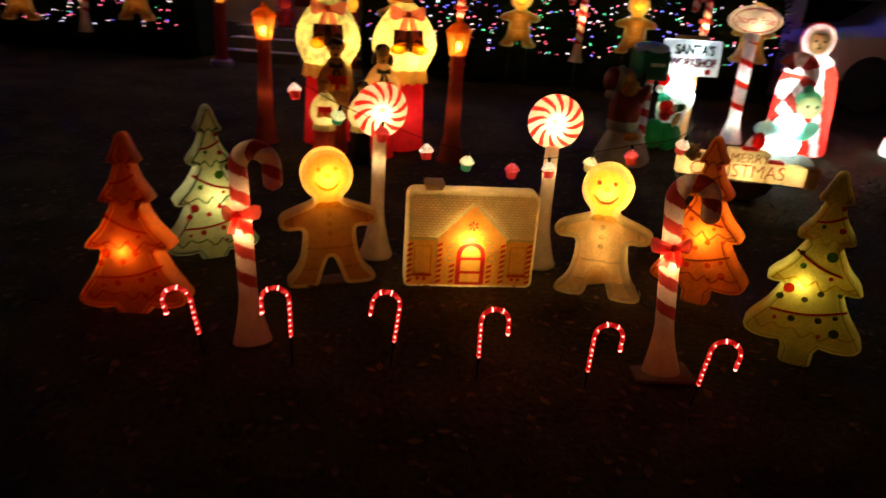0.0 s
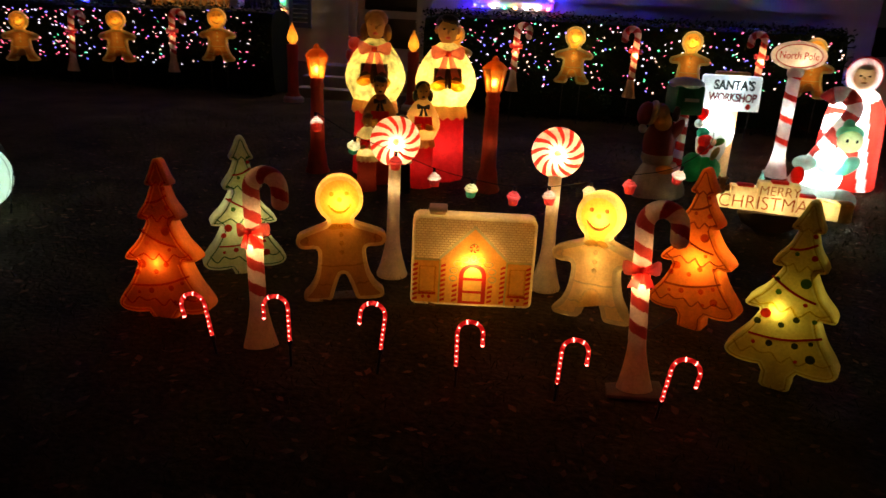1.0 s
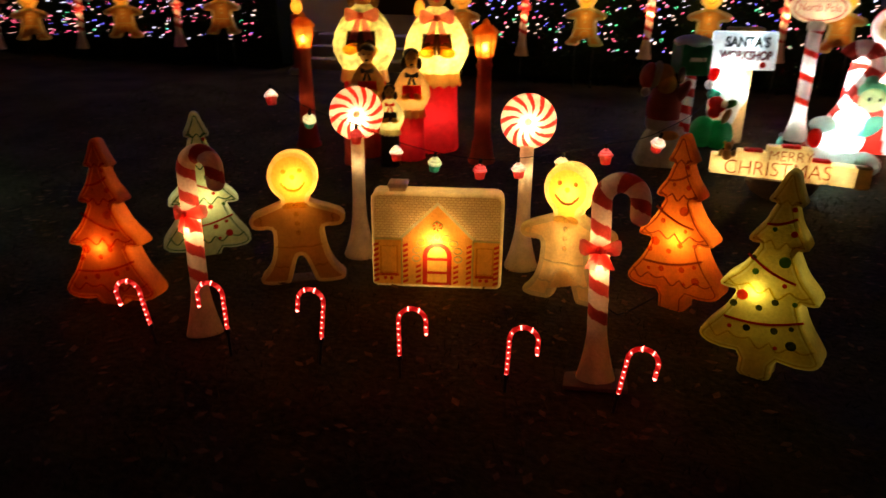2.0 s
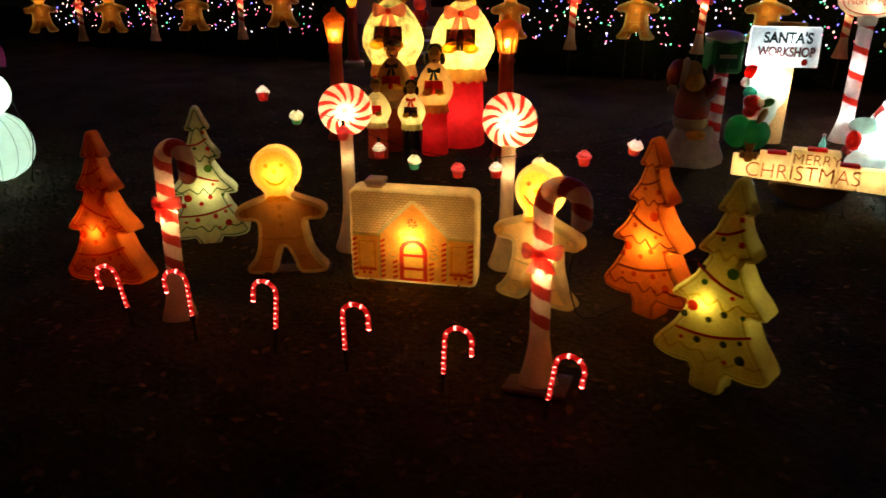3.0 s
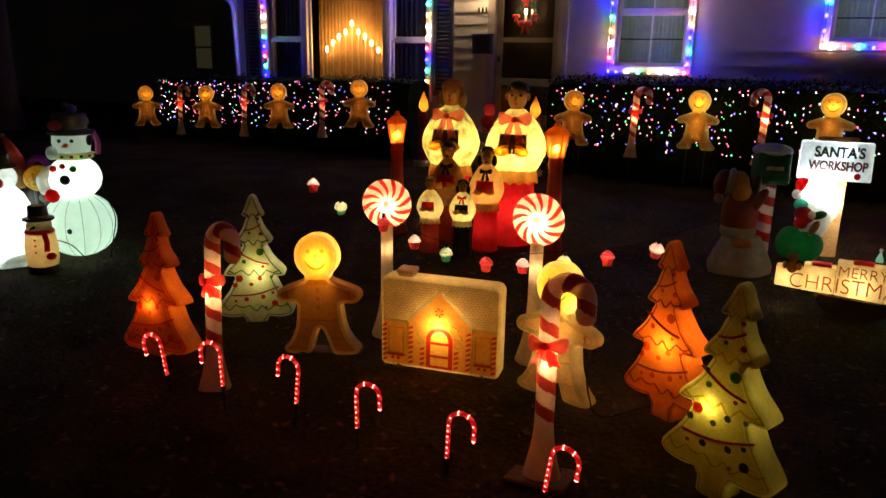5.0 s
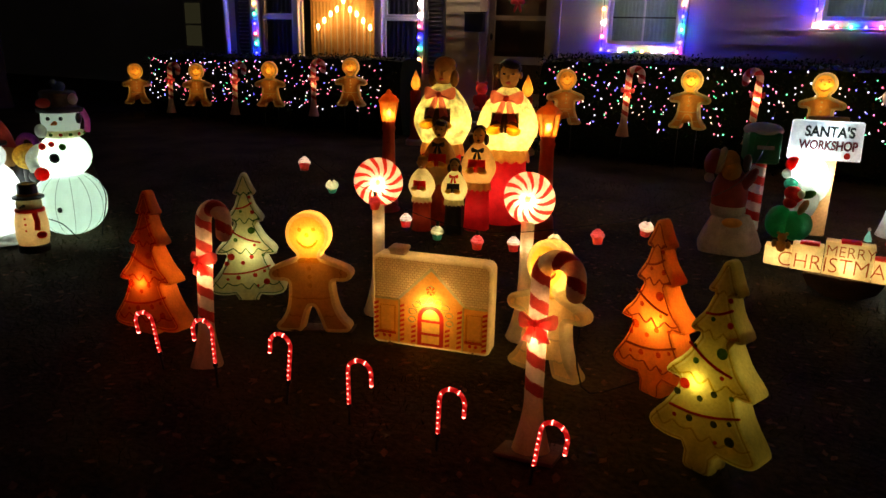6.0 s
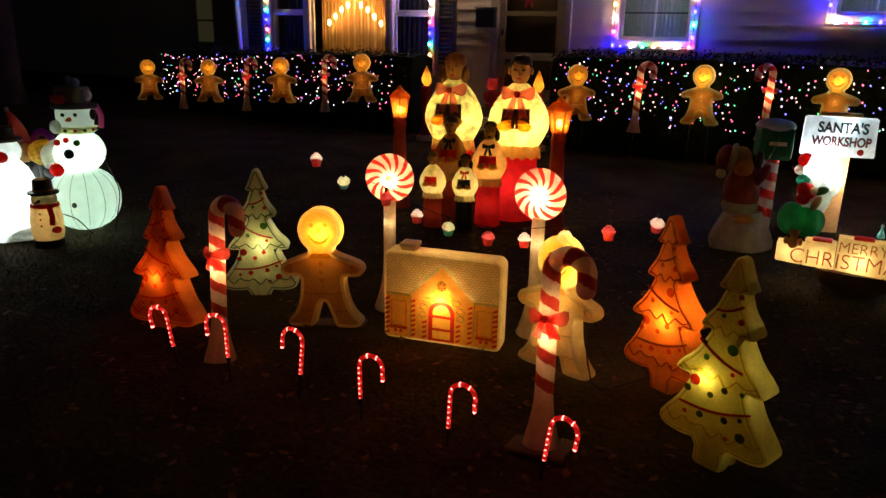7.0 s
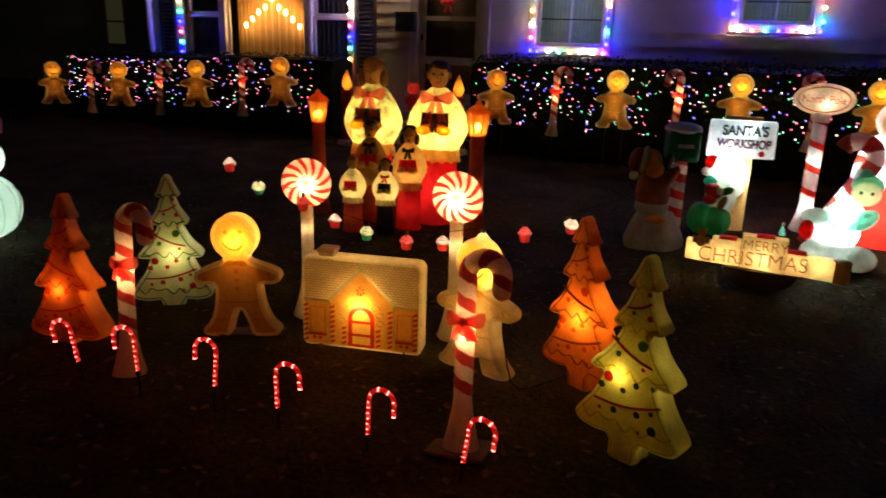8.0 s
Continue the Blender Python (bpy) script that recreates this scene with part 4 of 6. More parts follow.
moulded_tree(pose(-1.124, 3.25, -0.012, 0, 0, 34), "pale green plastic fir tree with green icing lines", M["pale_green"], M["icing_green"], M["red_paint"], (M["red_paint"], M["green_paint"], M["red_paint"]), 0.5, (1.0, 0.86, 0.46), (0.02, -0.005, 0.31), rim=M["pale_side"], dots=DOTS, bead=True)
moulded_tree(pose(1.24, 3.265, 0.035, 2, -3, -28), "orange gingerbread-style plastic fir tree lit from inside", M["orange"], M["orange_dark"], M["orange_dark"], ORB, 1.3, (1.0, 0.56, 0.18), (0.01, -0.015, 0.30), dots=DOTS, bead=True)
moulded_tree(pose(1.521, 2.75, 0.04, -1, 0, -22), "yellow plastic fir tree with red garlands and green dots", M["yellow"], M["icing_yellow"], M["red_paint"], (M["red_paint"], M["green_paint"], M["dark_paint"]), 0.45, (1.0, 0.86, 0.36), (-0.045, -0.036, 0.295), rim=M["pale_yellow"], dots=DOTS, bead=True)

GM_R = [(0.075, 0.0), (0.165, 0.0), (0.198, 0.012), (0.20, 0.04), (0.165, 0.072), (0.138, 0.12), (0.124, 0.17), (0.118, 0.22), (0.116, 0.262), (0.126, 0.278), (0.175, 0.275), (0.205, 0.282),
        (0.222, 0.308), (0.212, 0.342), (0.17, 0.362), (0.105, 0.385), (0.062, 0.402)]
HEAD = [(0.114 * math.sin(a), 0.519 - 0.117 * math.cos(a)) for a in [0.62 + (math.pi - 0.62) * i / 12 for i in range(13)]]
GM_HALF = [(0.0, 0.142), (0.016, 0.136), (0.042, 0.065), (0.058, 0.012)] + GM_R + HEAD


def gingerbread_man(m, label, watts, stake=0.0, body=None, group="gingerbread men", rim=None, low_watts=0.0):
    """A flat gingerbread man with a round glowing head, iced edges, a bow tie, buttons and a smile."""
    thick = 0.078
    root = thing("gingerbread_man", m, label, "gingerbread man", group)
    outline = chaikin([(x, z) for x, z in GM_HALF] + [(-x, z) for x, z in reversed(GM_HALF) if x > 1e-6], 1)
    shell, face = plaque(outline, thick, 0.016 if rim else 0.008, panel=0.012)
    part("shell", shell, rim or M["ginger_edge"], root)
    low, high = bmesh.new(), bmesh.new()
    geom = face.verts[:] + face.edges[:] + face.faces[:]
    bmesh.ops.bisect_plane(face, geom=geom, plane_co=(0, 0, 0.40), plane_no=(0, 0, 1))
    for target, above in ((low, False), (high, True)):
        seen = {}
        for f in face.faces:
            if (f.calc_center_median().z > 0.40) == above:
                for v in f.verts:
                    if v not in seen:
                        seen[v] = target.verts.new(v.co)
                target.faces.new([seen[v] for v in f.verts])
    face.free()
    part("body_front", low, body or M["ginger"], root, "brown painted front")
    part("face", high, M["ginger_head"], root, "yellow glowing face")
    y = -thick / 2 - 0.001
    if low_watts:
        bulb(root, (0.0, 0.012, 0.30), low_watts * 0.5, (1.0, 0.60, 0.22), 0.03)
        bulb(root, (0.0, 0.012, 0.17), low_watts * 0.35, (1.0, 0.60, 0.22), 0.03)
    line_mat = M["pale_edge"] if body is M["pale_man"] else (M["icing"] if rim else M["man_line"])
    lip = inset(outline, 0.020)
    if stake:
        part("edge_bead", tube(bmesh.new(), [(x, y + 0.002, z) for x, z in lip + lip[:1]], 0.0042, 6), line_mat, root, "raised icing edge")
    fy = y
    for dz, w in ((0.0, 0.056), (-0.018, 0.042)):
        smile = [(w * math.cos(a), fy, 0.512 + dz + w * 0.95 * math.sin(a)) for a in [math.pi * (1.10 + 0.80 * i / 14) for i in range(15)]]
        part("smile", tube(bmesh.new(), smile, 0.0042, 6), M["face_line"] if not rim else M["ginger_deep"], root)
    for x in (-0.036, 0.036):
        part("eye", dome(bmesh.new(), x, 0.548, fy, 0.011, 0.6), M["face_line"] if not rim else M["ginger_deep"], root)
        if not stake:
            continue
        brow = [(x + 0.02 * math.cos(a), fy, 0.556 + 0.014 * math.sin(a)) for a in [math.pi * i / 8 for i in range(9)]]
        part("eyebrow", tube(bmesh.new(), brow, 0.003, 6), M["face_line"] if not rim else M["ginger_deep"], root)
    part("nose", dome(bmesh.new(), 0, 0.520, fy, 0.012, 0.7), M["face_line"], root)
    for z in (0.345, 0.30, 0.255):
        part("button", dome(bmesh.new(), 0, z, y, 0.012, 0.6), line_mat, root)
    bm = bmesh.new()
    for s in (-1, 1):
        ellipsoid(bm, (s * 0.03, y, 0.388), (0.03, 0.011, 0.015), turn=(0, s * 14, 0), u=10, v=6)
    ellipsoid(bm, (0, y, 0.386), (0.012, 0.014, 0.012), u=10, v=6)
    part("bow_tie", bm, line_mat, root)
    hem = [(-0.107, y, 0.193), (-0.05, y, 0.184), (0.0, y, 0.186), (0.05, y, 0.184), (0.107, y, 0.193)]
    cuffs = [[(k * 0.172, y, 0.342), (k * 0.160, y, 0.328), (k * 0.168, y, 0.312), (k * 0.158, y, 0.297)] for k in (-1, 1)]
    ankles = [[(k * 0.122, y, 0.098), (k * 0.100, y, 0.088), (k * 0.080, y, 0.094), (k * 0.060, y, 0.084)] for k in (-1, 1)]
    for pts in [hem] + cuffs + ankles:
        part("icing_line", tube(bmesh.new(), spline(pts, 0.01), 0.0042, 6), line_mat, root)
    bulb(root, (0.01, 0.008, 0.50), watts, (1.0, 0.55, 0.15), 0.02)
    bm = bmesh.new()
    for x in (-0.10, 0.10):
        tube(bm, [(x, 0.02, -stake - 0.05), (x, 0.02, 0.03)], 0.006, 6)
    part("stake", bm, M["stake"], root)
    return root


g_lab = "brown gingerbread man with a glowing yellow head on the lawn"
gman = gingerbread_man(pose(-0.478, 3.035, 0.005, -2, -3, 20), g_lab, 1.7)
pale = gingerbread_man(pose(0.752, 3.15, 0.012, -3, -2.5, -16), "pale gingerbread man with a glowing yellow head on the lawn", 2.9, body=M["pale_man"], rim=M["pale_edge"], low_watts=0.55)
far = gingerbread_man(pose(-4.0, 8.45, 0.555, 0, 0, 20), "small-looking gingerbread man on stakes before the lit hedge", 0.34, stake=0.45, body=M["ginger_deep"], rim=M["ginger_edge"], low_watts=0.30)
for x, y, z, turn in ((-5.40, 8.45, 0.46, 24), (-6.83, 8.45, 0.38, 30), (-8.17, 8.45, 0.33, 58)):
    copy_thing(far, pose(x, y, z, 0, 0, turn))
bright = gingerbread_man(pose(0.385, 8.5, 0.58, 0, 0, -6), "glowing yellow gingerbread man on stakes before the lit hedge", 1.0, stake=0.45, body=M["ginger"], rim=M["icing"], low_watts=0.55)
copy_thing(bright, pose(1.66, 8.5, 0.60, 0, 0, -8))
copy_thing(bright, pose(2.93, 8.5, 0.60, 0, 0, -12))
copy_thing(far, pose(-1.0, 8.45, 0.53, 0, 0, 34))
part("base_plate", box(bmesh.new(), (-0.09, -0.02, -0.004), (0.20, 0.09, 0.006), bevel=0.003), M["plate"], gman, "flat dark foot plate")
# a cord down the back of the pale man
cord = thing("power_cord", Matrix(), "thin black cord hanging down behind the pale gingerbread man", "cord")
part("wire", tube(bmesh.new(), spline([(0.86, 3.12, 0.34), (0.905, 3.13, 0.28), (0.90, 3.12, 0.18), (0.93, 3.09, 0.07), (0.99, 3.07, 0.008), (1.15, 3.3, 0.006)], 0.03), 0.004, 6), M["wire"], cord)


def gingerbread_house():
    """A flat gingerbread house: shingled roof, gable with an arched red door, candy-striped posts and two windows."""
    thick, b = 0.115, 0.016
    root = thing("gingerbread_house", pose(0.14, 3.19, 0.0, 0, 0, 11), "cream plastic gingerbread house with a glowing red door", "gingerbread house")
    outline = []
    for (cx, cz), (sx, sz, a0) in zip([(0.275, 0.03), (0.265, 0.428), (-0.265, 0.428), (-0.275, 0.03)], [(0.03, 0.03, -90), (0.04, 0.04, 0), (0.04, 0.04, 90), (0.03, 0.03, 180)]):
        outline += [(cx + sx * math.cos(radians(a0 + 15 * i)), cz + sz * math.sin(radians(a0 + 15 * i))) for i in range(7)]
    shell, _ = plaque(outline, thick, b, front=False)
    part("shell", shell, M["cream"], root)
    rim = inset(outline, b)
    y = -thick / 2
    g, ge = 0.002, 0.243
    right = [p for p in rim if p[0] > 0]
    left = [p for p in rim if p[0] < 0]
    hi_r, hi_l = [p for p in right if p[1] > ge], [p for p in left if p[1] > ge]
    lo_r, lo_l = [p for p in right if p[1] <= ge], [p for p in left if p[1] <= ge]
    xr, xl = max(p[0] for p in right), min(p[0] for p in left)
    part("roof_front", sheet(bmesh.new(), [(xr, ge)] + hi_r + hi_l + [(xl, ge), (g - 0.184, ge), (g, 0.428), (g + 0.184, ge)], y), M["roof_cream"], root, "cream shingled roof face")
    zb = min(p[1] for p in rim)
    part("wall_front", sheet(bmesh.new(), [(g + 0.165, zb)] + lo_r + [(xr, ge), (g + 0.165, ge)], y), M["amber"], root)
    part("wall_front", sheet(bmesh.new(), lo_l + [(g - 0.165, zb), (g - 0.165, ge), (xl, ge)], y), M["amber"], root)
    arch = [(g + 0.068 * math.cos(radians(a)), 0.163 + 0.068 * math.sin(radians(a))) for a in range(0, 181, 15)]
    part("gable_front", sheet(bmesh.new(), [(g - 0.165, zb), (g - 0.068, zb)] + arch[::-1] + [(g + 0.068, zb), (g + 0.165, zb), (g + 0.165, ge), (g, 0.409), (g - 0.165, ge)], y), M["amber"], root)
    inner = [(g + 0.046 * math.cos(radians(a)), 0.163 + 0.046 * math.sin(radians(a))) for a in range(0, 181, 15)]
    dr = bmesh.new()
    sheet(dr, [(g + 0.046, zb), (g + 0.068, zb)] + arch + [(g - 0.068, zb), (g - 0.046, zb)] + inner[::-1], y)
    for z in (zb, 0.072, 0.14):
        sheet(dr, [(g - 0.046, z), (g + 0.046, z), (g + 0.046, z + 0.014), (g - 0.046, z + 0.014)], y)
    part("door", dr, M["red_paint"], root, "red door with an arched top")
    for z0, z1 in ((zb + 0.014, 0.072), (0.086, 0.14)):
        part("door_panel", sheet(bmesh.new(), [(g - 0.046, z0), (g + 0.046, z0), (g + 0.046, z1), (g - 0.046, z1)], y), M["ginger_head"], root)
    part("door_panel", sheet(bmesh.new(), [(g - 0.046, 0.154), (g + 0.046, 0.154)] + [p for p in inner if p[1] > 0.155], y), M["ginger_head"], root)
    for k in (-1, 1):
        strip = [(g + k * 0.184, ge), (g, 0.428), (g, 0.409), (g + k * 0.165, ge)]
        part("gable_trim", sheet(bmesh.new(), strip, y), M["icing"], root, "bright icing edge")
    for x in (g - 0.165, g + 0.165):
        part("gable_trim", tube(bmesh.new(), [(x, y, zb), (x, y, ge)], 0.005, 8), M["icing"], root)
    part("eave_trim", tube(bmesh.new(), [(xl, y, ge), (g - 0.17, y, ge)], 0.005, 8), M["icing"], root)
    part("eave_trim", tube(bmesh.new(), [(g + 0.17, y, ge), (xr, y, ge)], 0.005, 8), M["icing"], root)
    for i in range(9):
        a = radians(-8 + 24.5 * i)
        x, z = g + 0.098 * math.cos(a), 0.163 + 0.098 * math.sin(a)
        ring = [(x + 0.014 * math.cos(q) * abs(math.sin(a)) + 0.017 * math.cos(q) * abs(math.cos(a)), y - 0.002, z + 0.015 * math.sin(q)) for q in [2 * math.pi * k / 10 for k in range(11)]]
        part("icing_loop", tube(bmesh.new(), ring, 0.0035, 5), M["icing"], root)
    pep = lathe(bmesh.new(), [(0.024, 0.0), (0.026, 0.004), (0.020, 0.010)], u=16)
    p = part("peppermint", pep, M["icing"], root)
    p.matrix_basis = pose(g, y, 0.312, 90, 0, 0)
    sw = bmesh.new()
    for k in range(6):
        a0 = math.pi / 3 * k
        sheet(sw, [(g + r * math.cos(a0 + t), 0.312 + r * math.sin(a0 + t)) for r, t in ((0.006, 0.0), (0.014, 0.35), (0.023, 0.55), (0.023, 1.0), (0.014, 0.85))], y - 0.011)
    part("peppermint_swirl", sw, M["red_paint"], root)
    # candy-striped posts
    for x in (-0.283, g - 0.148, g - 0.088, g + 0.088, g + 0.148, 0.277):
        top = ge - 0.012 if abs(x) > 0.12 else 0.13
        bm = bmesh.new()
        z = zb + 0.006
        while z < top - 0.02:
            sheet(bm, [(x - 0.012, z), (x + 0.012, z + 0.010), (x + 0.012, z + 0.023), (x - 0.012, z + 0.013)], y - 0.003)
            z += 0.026
        part("candy_stripe", bm, M["red_paint"], root)
    for x0, x1 in ((-0.262, -0.185), (0.185, 0.262)):
        ring = [(x0, y, 0.075), (x1, y, 0.075), (x1, y, 0.208), (x0, y, 0.208), (x0, y, 0.075)]
        part("window", tube(bmesh.new(), ring, 0.005, 6), M["man_line"], root)
        part("window_ledge", box(bmesh.new(), (x0 - 0.006, y - 0.008, 0.06), (x1 + 0.006, y, 0.071)), M["orange_relief"], root)
        for k in range(2):
            part("ornament", dome(bmesh.new(), x0 + 0.02 + 0.03 * k, 0.045, y, 0.009), M["red_paint"], root)
    bm = bmesh.new()
    box(bm, (-0.222, -0.04, 0.46), (-0.145, 0.04, 0.484), bevel=0.006)
    box(bm, (-0.228, -0.046, 0.482), (-0.139, 0.046, 0.504), bevel=0.007)
    part("chimney", bm, M["peach"], root)
    bulb(root, (g - 0.008, -0.028, 0.232), 2.5, (1.0, 0.66, 0.24), 0.016)


gingerbread_house()


def lollipop(m, label, watts, spin):
    """A swirled peppermint disc on a pale post with a flared foot."""
    root = thing("lollipop", m, label, "lollipop figure", "peppermint lollipops")
    rad, thick = 0.132, 0.05
    n = 96
    two = (bmesh.new(), bmesh.new())
    rows = [(0.012, -1.0), (0.03, -0.99), (0.043, -0.97), (0.055, -0.95), (0.068, -0.92), (0.08, -0.88), (0.10, -0.78), (0.118, -0.60), (0.128, -0.34), (0.132, 0.0), (0.128, 0.34), (0.118, 0.6), (0.09, 0.85), (0.05, 0.96), (0.012, 1.0)]
    made = ({}, {})

    def vert(k, i, j):
        key = (i, j % (n * 2))
        if key not in made[k]:
            r, f = rows[i]
            bend = (r / rad) ** 1.5 * 0.62
            a = 2 * math.pi * (j % (n * 2)) / (n * 2) + bend + spin
            made[k][key] = two[k].verts.new((r * math.cos(a), f * thick / 2, 0.745 + r * math.sin(a)))
        return made[k][key]

    for i in range(len(rows) - 1):
        for j in range(n * 2):
            wide = (0, 0, 3, 5, 6, 7, 7, 6)[i] if i < 8 else 6
            k = 1 if (j + wide // 2) % 16 < wide else 0
            two[k].faces.new((vert(k, i, j), vert(k, i, j + 1), vert(k, i + 1, j + 1), vert(k, i + 1, j)))
    two[0].faces.new([vert(0, 0, j) for j in range(n * 2)])
    part("candy_disc", two[0], M["white"], root, "cream white disc")
    part("swirl_stripe", two[1], M["red"], root, "red swirl stripes")
    part("post", lathe(bmesh.new(), [(0.082, 0.0), (0.085, 0.012), (0.078, 0.03), (0.060, 0.09), (0.045, 0.16), (0.037, 0.22), (0.033, 0.32), (0.033, 0.628)], u=20), M["peach"], root)
    nub = part("centre_nub", lathe(bmesh.new(), [(0.018, 0.0), (0.018, 0.005), (0.011, 0.009)], u=16), M["peach"], root)
    nub.matrix_basis = pose(0, -thick / 2 - 0.0005, 0.745, 90, 0, 0)
    bulb(root, (0.0, 0.004, 0.725), watts, (1.0, 0.72, 0.34), 0.012)
    bulb(root, (0.0, 0.0, 0.50), watts * 0.06, (1.0, 0.72, 0.34), 0.012)


lollipop(pose(-0.34, 3.43, 0, 0, 0, 24), "red and white peppermint lollipop glowing on a pale post", 1.5, 0.2)
lollipop(pose(0.495, 3.50, 0, 0, 0, 4), "red and white peppermint lollipop glowing on a pale post", 2.2, 0.5)


def moulded_bow(bm, at, size, bend=0.5, mat=0, thick=0.025, slope=0.0, long=1.0):
    """Two flared ribbon loops, two notched tails and a knot, moulded as one."""
    ax, ay, az = at
    loop = [(0.0, 0.016), (0.05, 0.036), (0.10, 0.058), (0.125, 0.048), (0.13, 0.0), (0.118, -0.036), (0.09, -0.042), (0.05, -0.026), (0.0, -0.014)]
    tail = [(0.0, 0.0), (0.035, -0.016), (0.066, -0.07), (0.092, -0.128), (0.058, -0.118), (0.03, -0.132), (0.012, -0.07)]
    for sx in (-1, 1):
        for pts, mid, puff in ((loop, (0.075, 0.004), 0.022), (tail, (0.045, -0.08), 0.010)):
            def place(x, z, d):
                return bm.verts.new((ax + sx * x * size, ay + (bend * x * x * 4 - d + slope * min(0.0, z)) * size, az + z * size * (long if z < -0.06 else 1.0)))
            f = [place(x, z, 0.004) for x, z in pts]
            b = [place(x, z, -thick) for x, z in pts]
            m = [place(mid[0] + (x - mid[0]) * 0.5, mid[1] + (z - mid[1]) * 0.5, puff) for x, z in pts]
            n = len(pts)
            for i in range(n):
                j = (i + 1) % n
                bm.faces.new((f[i], f[j], m[j], m[i])).material_index = mat
                bm.faces.new((b[i], b[j], f[j], f[i])).material_index = mat
            bm.faces.new(m).material_index = mat
    ellipsoid(bm, (ax, ay - 0.006 * size, az + 0.002 * size), (0.024 * size, 0.024 * size, 0.026 * size), mat=mat, u=10, v=8)
    return bm


def candy_cane(m, label, watts, group="candy canes", stake=0.0):
    """A tall striped candy cane with a flared foot and a red bow."""
    root = thing("candy_cane", m, label, "candy cane", group)
    path, radii = [], []
    for i in range(150):
        z = 0.672 * i / 149
        path.append((0, 0, z))
        radii.append(0.036 + 0.040 * max(0.0, 1 - z / 0.20) ** 1.5)
    for i in range(1, 60):
        a = math.pi * i / 59
        path.append((0.067 - 0.067 * math.cos(a), 0, 0.672 + 0.067 * math.sin(a)))
        radii.append(0.036 + 0.001 * math.sin(a))
    for i in range(1, 16):
        path.append((0.134, 0, 0.672 - 0.085 * i / 15))
        radii.append(0.036 * math.sqrt(max(0.04, 1 - max(0, (i - 9) / 6.2) ** 2)))
    pale_bm, red_bm = striped(path, radii, 0.105, 0.45, start=0.20)
    part("cane_body", pale_bm, M["cane_white"], root)
    part("red_stripe", red_bm, M["cane_red"], root)
    bm = bmesh.new()
    moulded_bow(bm, (0, -0.040, 0.502), 0.58, bend=0.9)
    lathe(bm, [(0.039, 0.488), (0.041, 0.50), (0.039, 0.514)], u=20, capped=False)
    part("bow", bm, M["bow"], root, "red plastic bow")
    bulb(root, (0.0, 0.0, 0.455), watts, (1.0, 0.70, 0.34), 0.012)
    bulb(root, (0.0, 0.0, 0.56), watts * 0.16, (1.0, 0.70, 0.34), 0.012)
    if stake:
        part("stake", tube(bmesh.new(), [(0, 0, -stake), (0, 0, 0.02)], 0.007, 6), M["stake"], root)
    return root


lab = "tall red and white candy cane with a red bow"
candy_cane(pose(-0.655, 2.445, 0, -9, -7, -3), lab, 0.8)
cane_b = candy_cane(pose(0.930, 2.510, 0, -9.5, -3, 3), lab, 0.8)
part("base_plate", box(bmesh.new(), (-0.115, -0.105, -0.004), (0.115, 0.105, 0.012), bevel=0.004), M["plate"], cane_b, "square dark board")
hc = candy_cane(pose(-7.37, 8.4, 0.25, 0, 2, 20), "candy cane with a red bow on a stake before the hedge", 0.34, "hedge candy canes", stake=0.25)
for x, z, turn, tip in ((-6.05, 0.31, 22, 3), (-4.60, 0.39, 26, 1)):
    copy_thing(hc, pose(x, 8.4, z, 0, tip, turn))
hr = candy_cane(pose(-0.29, 8.4, 0.46, 0, 2, 10), "bright candy cane with a glowing bow before the hedge", 1.0, "hedge candy canes", stake=0.42)
copy_thing(hr, pose(1.04, 8.4, 0.48, 0, -2, 176))
copy_thing(hr, pose(2.36, 8.4, 0.50, 0, -2, 176))


def path_cane(m, label):
    """A small lit cane on a black stake: a red and white tube with bulbs in it."""
    root = thing("path_light_cane", m, label, "path light", "small candy cane path lights")
    path = [(0, 0, 0.072 + 0.15 * i / 40) for i in range(41)]
    path += [(0.05 - 0.05 * math.cos(math.pi * i / 24), 0, 0.222 + 0.05 * math.sin(math.pi * i / 24)) for i in range(1, 25)]
    path += [(0.10, 0, 0.222 - 0.045 * i / 10) for i in range(1, 11)]
    a, b = striped(path, [0.0083] * len(path), 0.042, 0.62, n=12)
    part("tube", a, M["tube_white"], root)
    part("red_stripe", b, M["tube_red"], root)
    shared = None
    for i in range(2, len(path), 6):
        if shared is None:
            shared = mesh_from("bulb_cover", ellipsoid(bmesh.new(), (0, 0, 0), (0.0074, 0.0090, 0.0088), u=10, v=7), M["tube_bulb"])
        ob = new("bulb_cover", shared)
        ob.parent = root
        ob.location = path[i]
    part("stake", tube(bmesh.new(), [(0, 0, -0.06), (0, 0, 0.074)], 0.006, 7), M["black"], root)
    part("collar", lathe(bmesh.new(), [(0.011, 0.062), (0.012, 0.07), (0.010, 0.08)], u=12), M["black"], root)
    return root


lab = "small red glowing candy cane path light on a stake"
pc = path_cane(pose(-0.796, 2.313, 0.008, 0, 10, 186), lab)
for x, y, z, turn, tip in ((-0.461, 2.31, 0.036, 188, 2), (-0.097, 2.345, 0.036, 184, -6), (0.226, 2.333, 0.015, 8, -1), (0.62, 2.336, 0.0, 4, 2), (1.004, 2.318, 0.0, -6, 7)):
    copy_thing(pc, pose(x, y, z, 0, tip, turn))


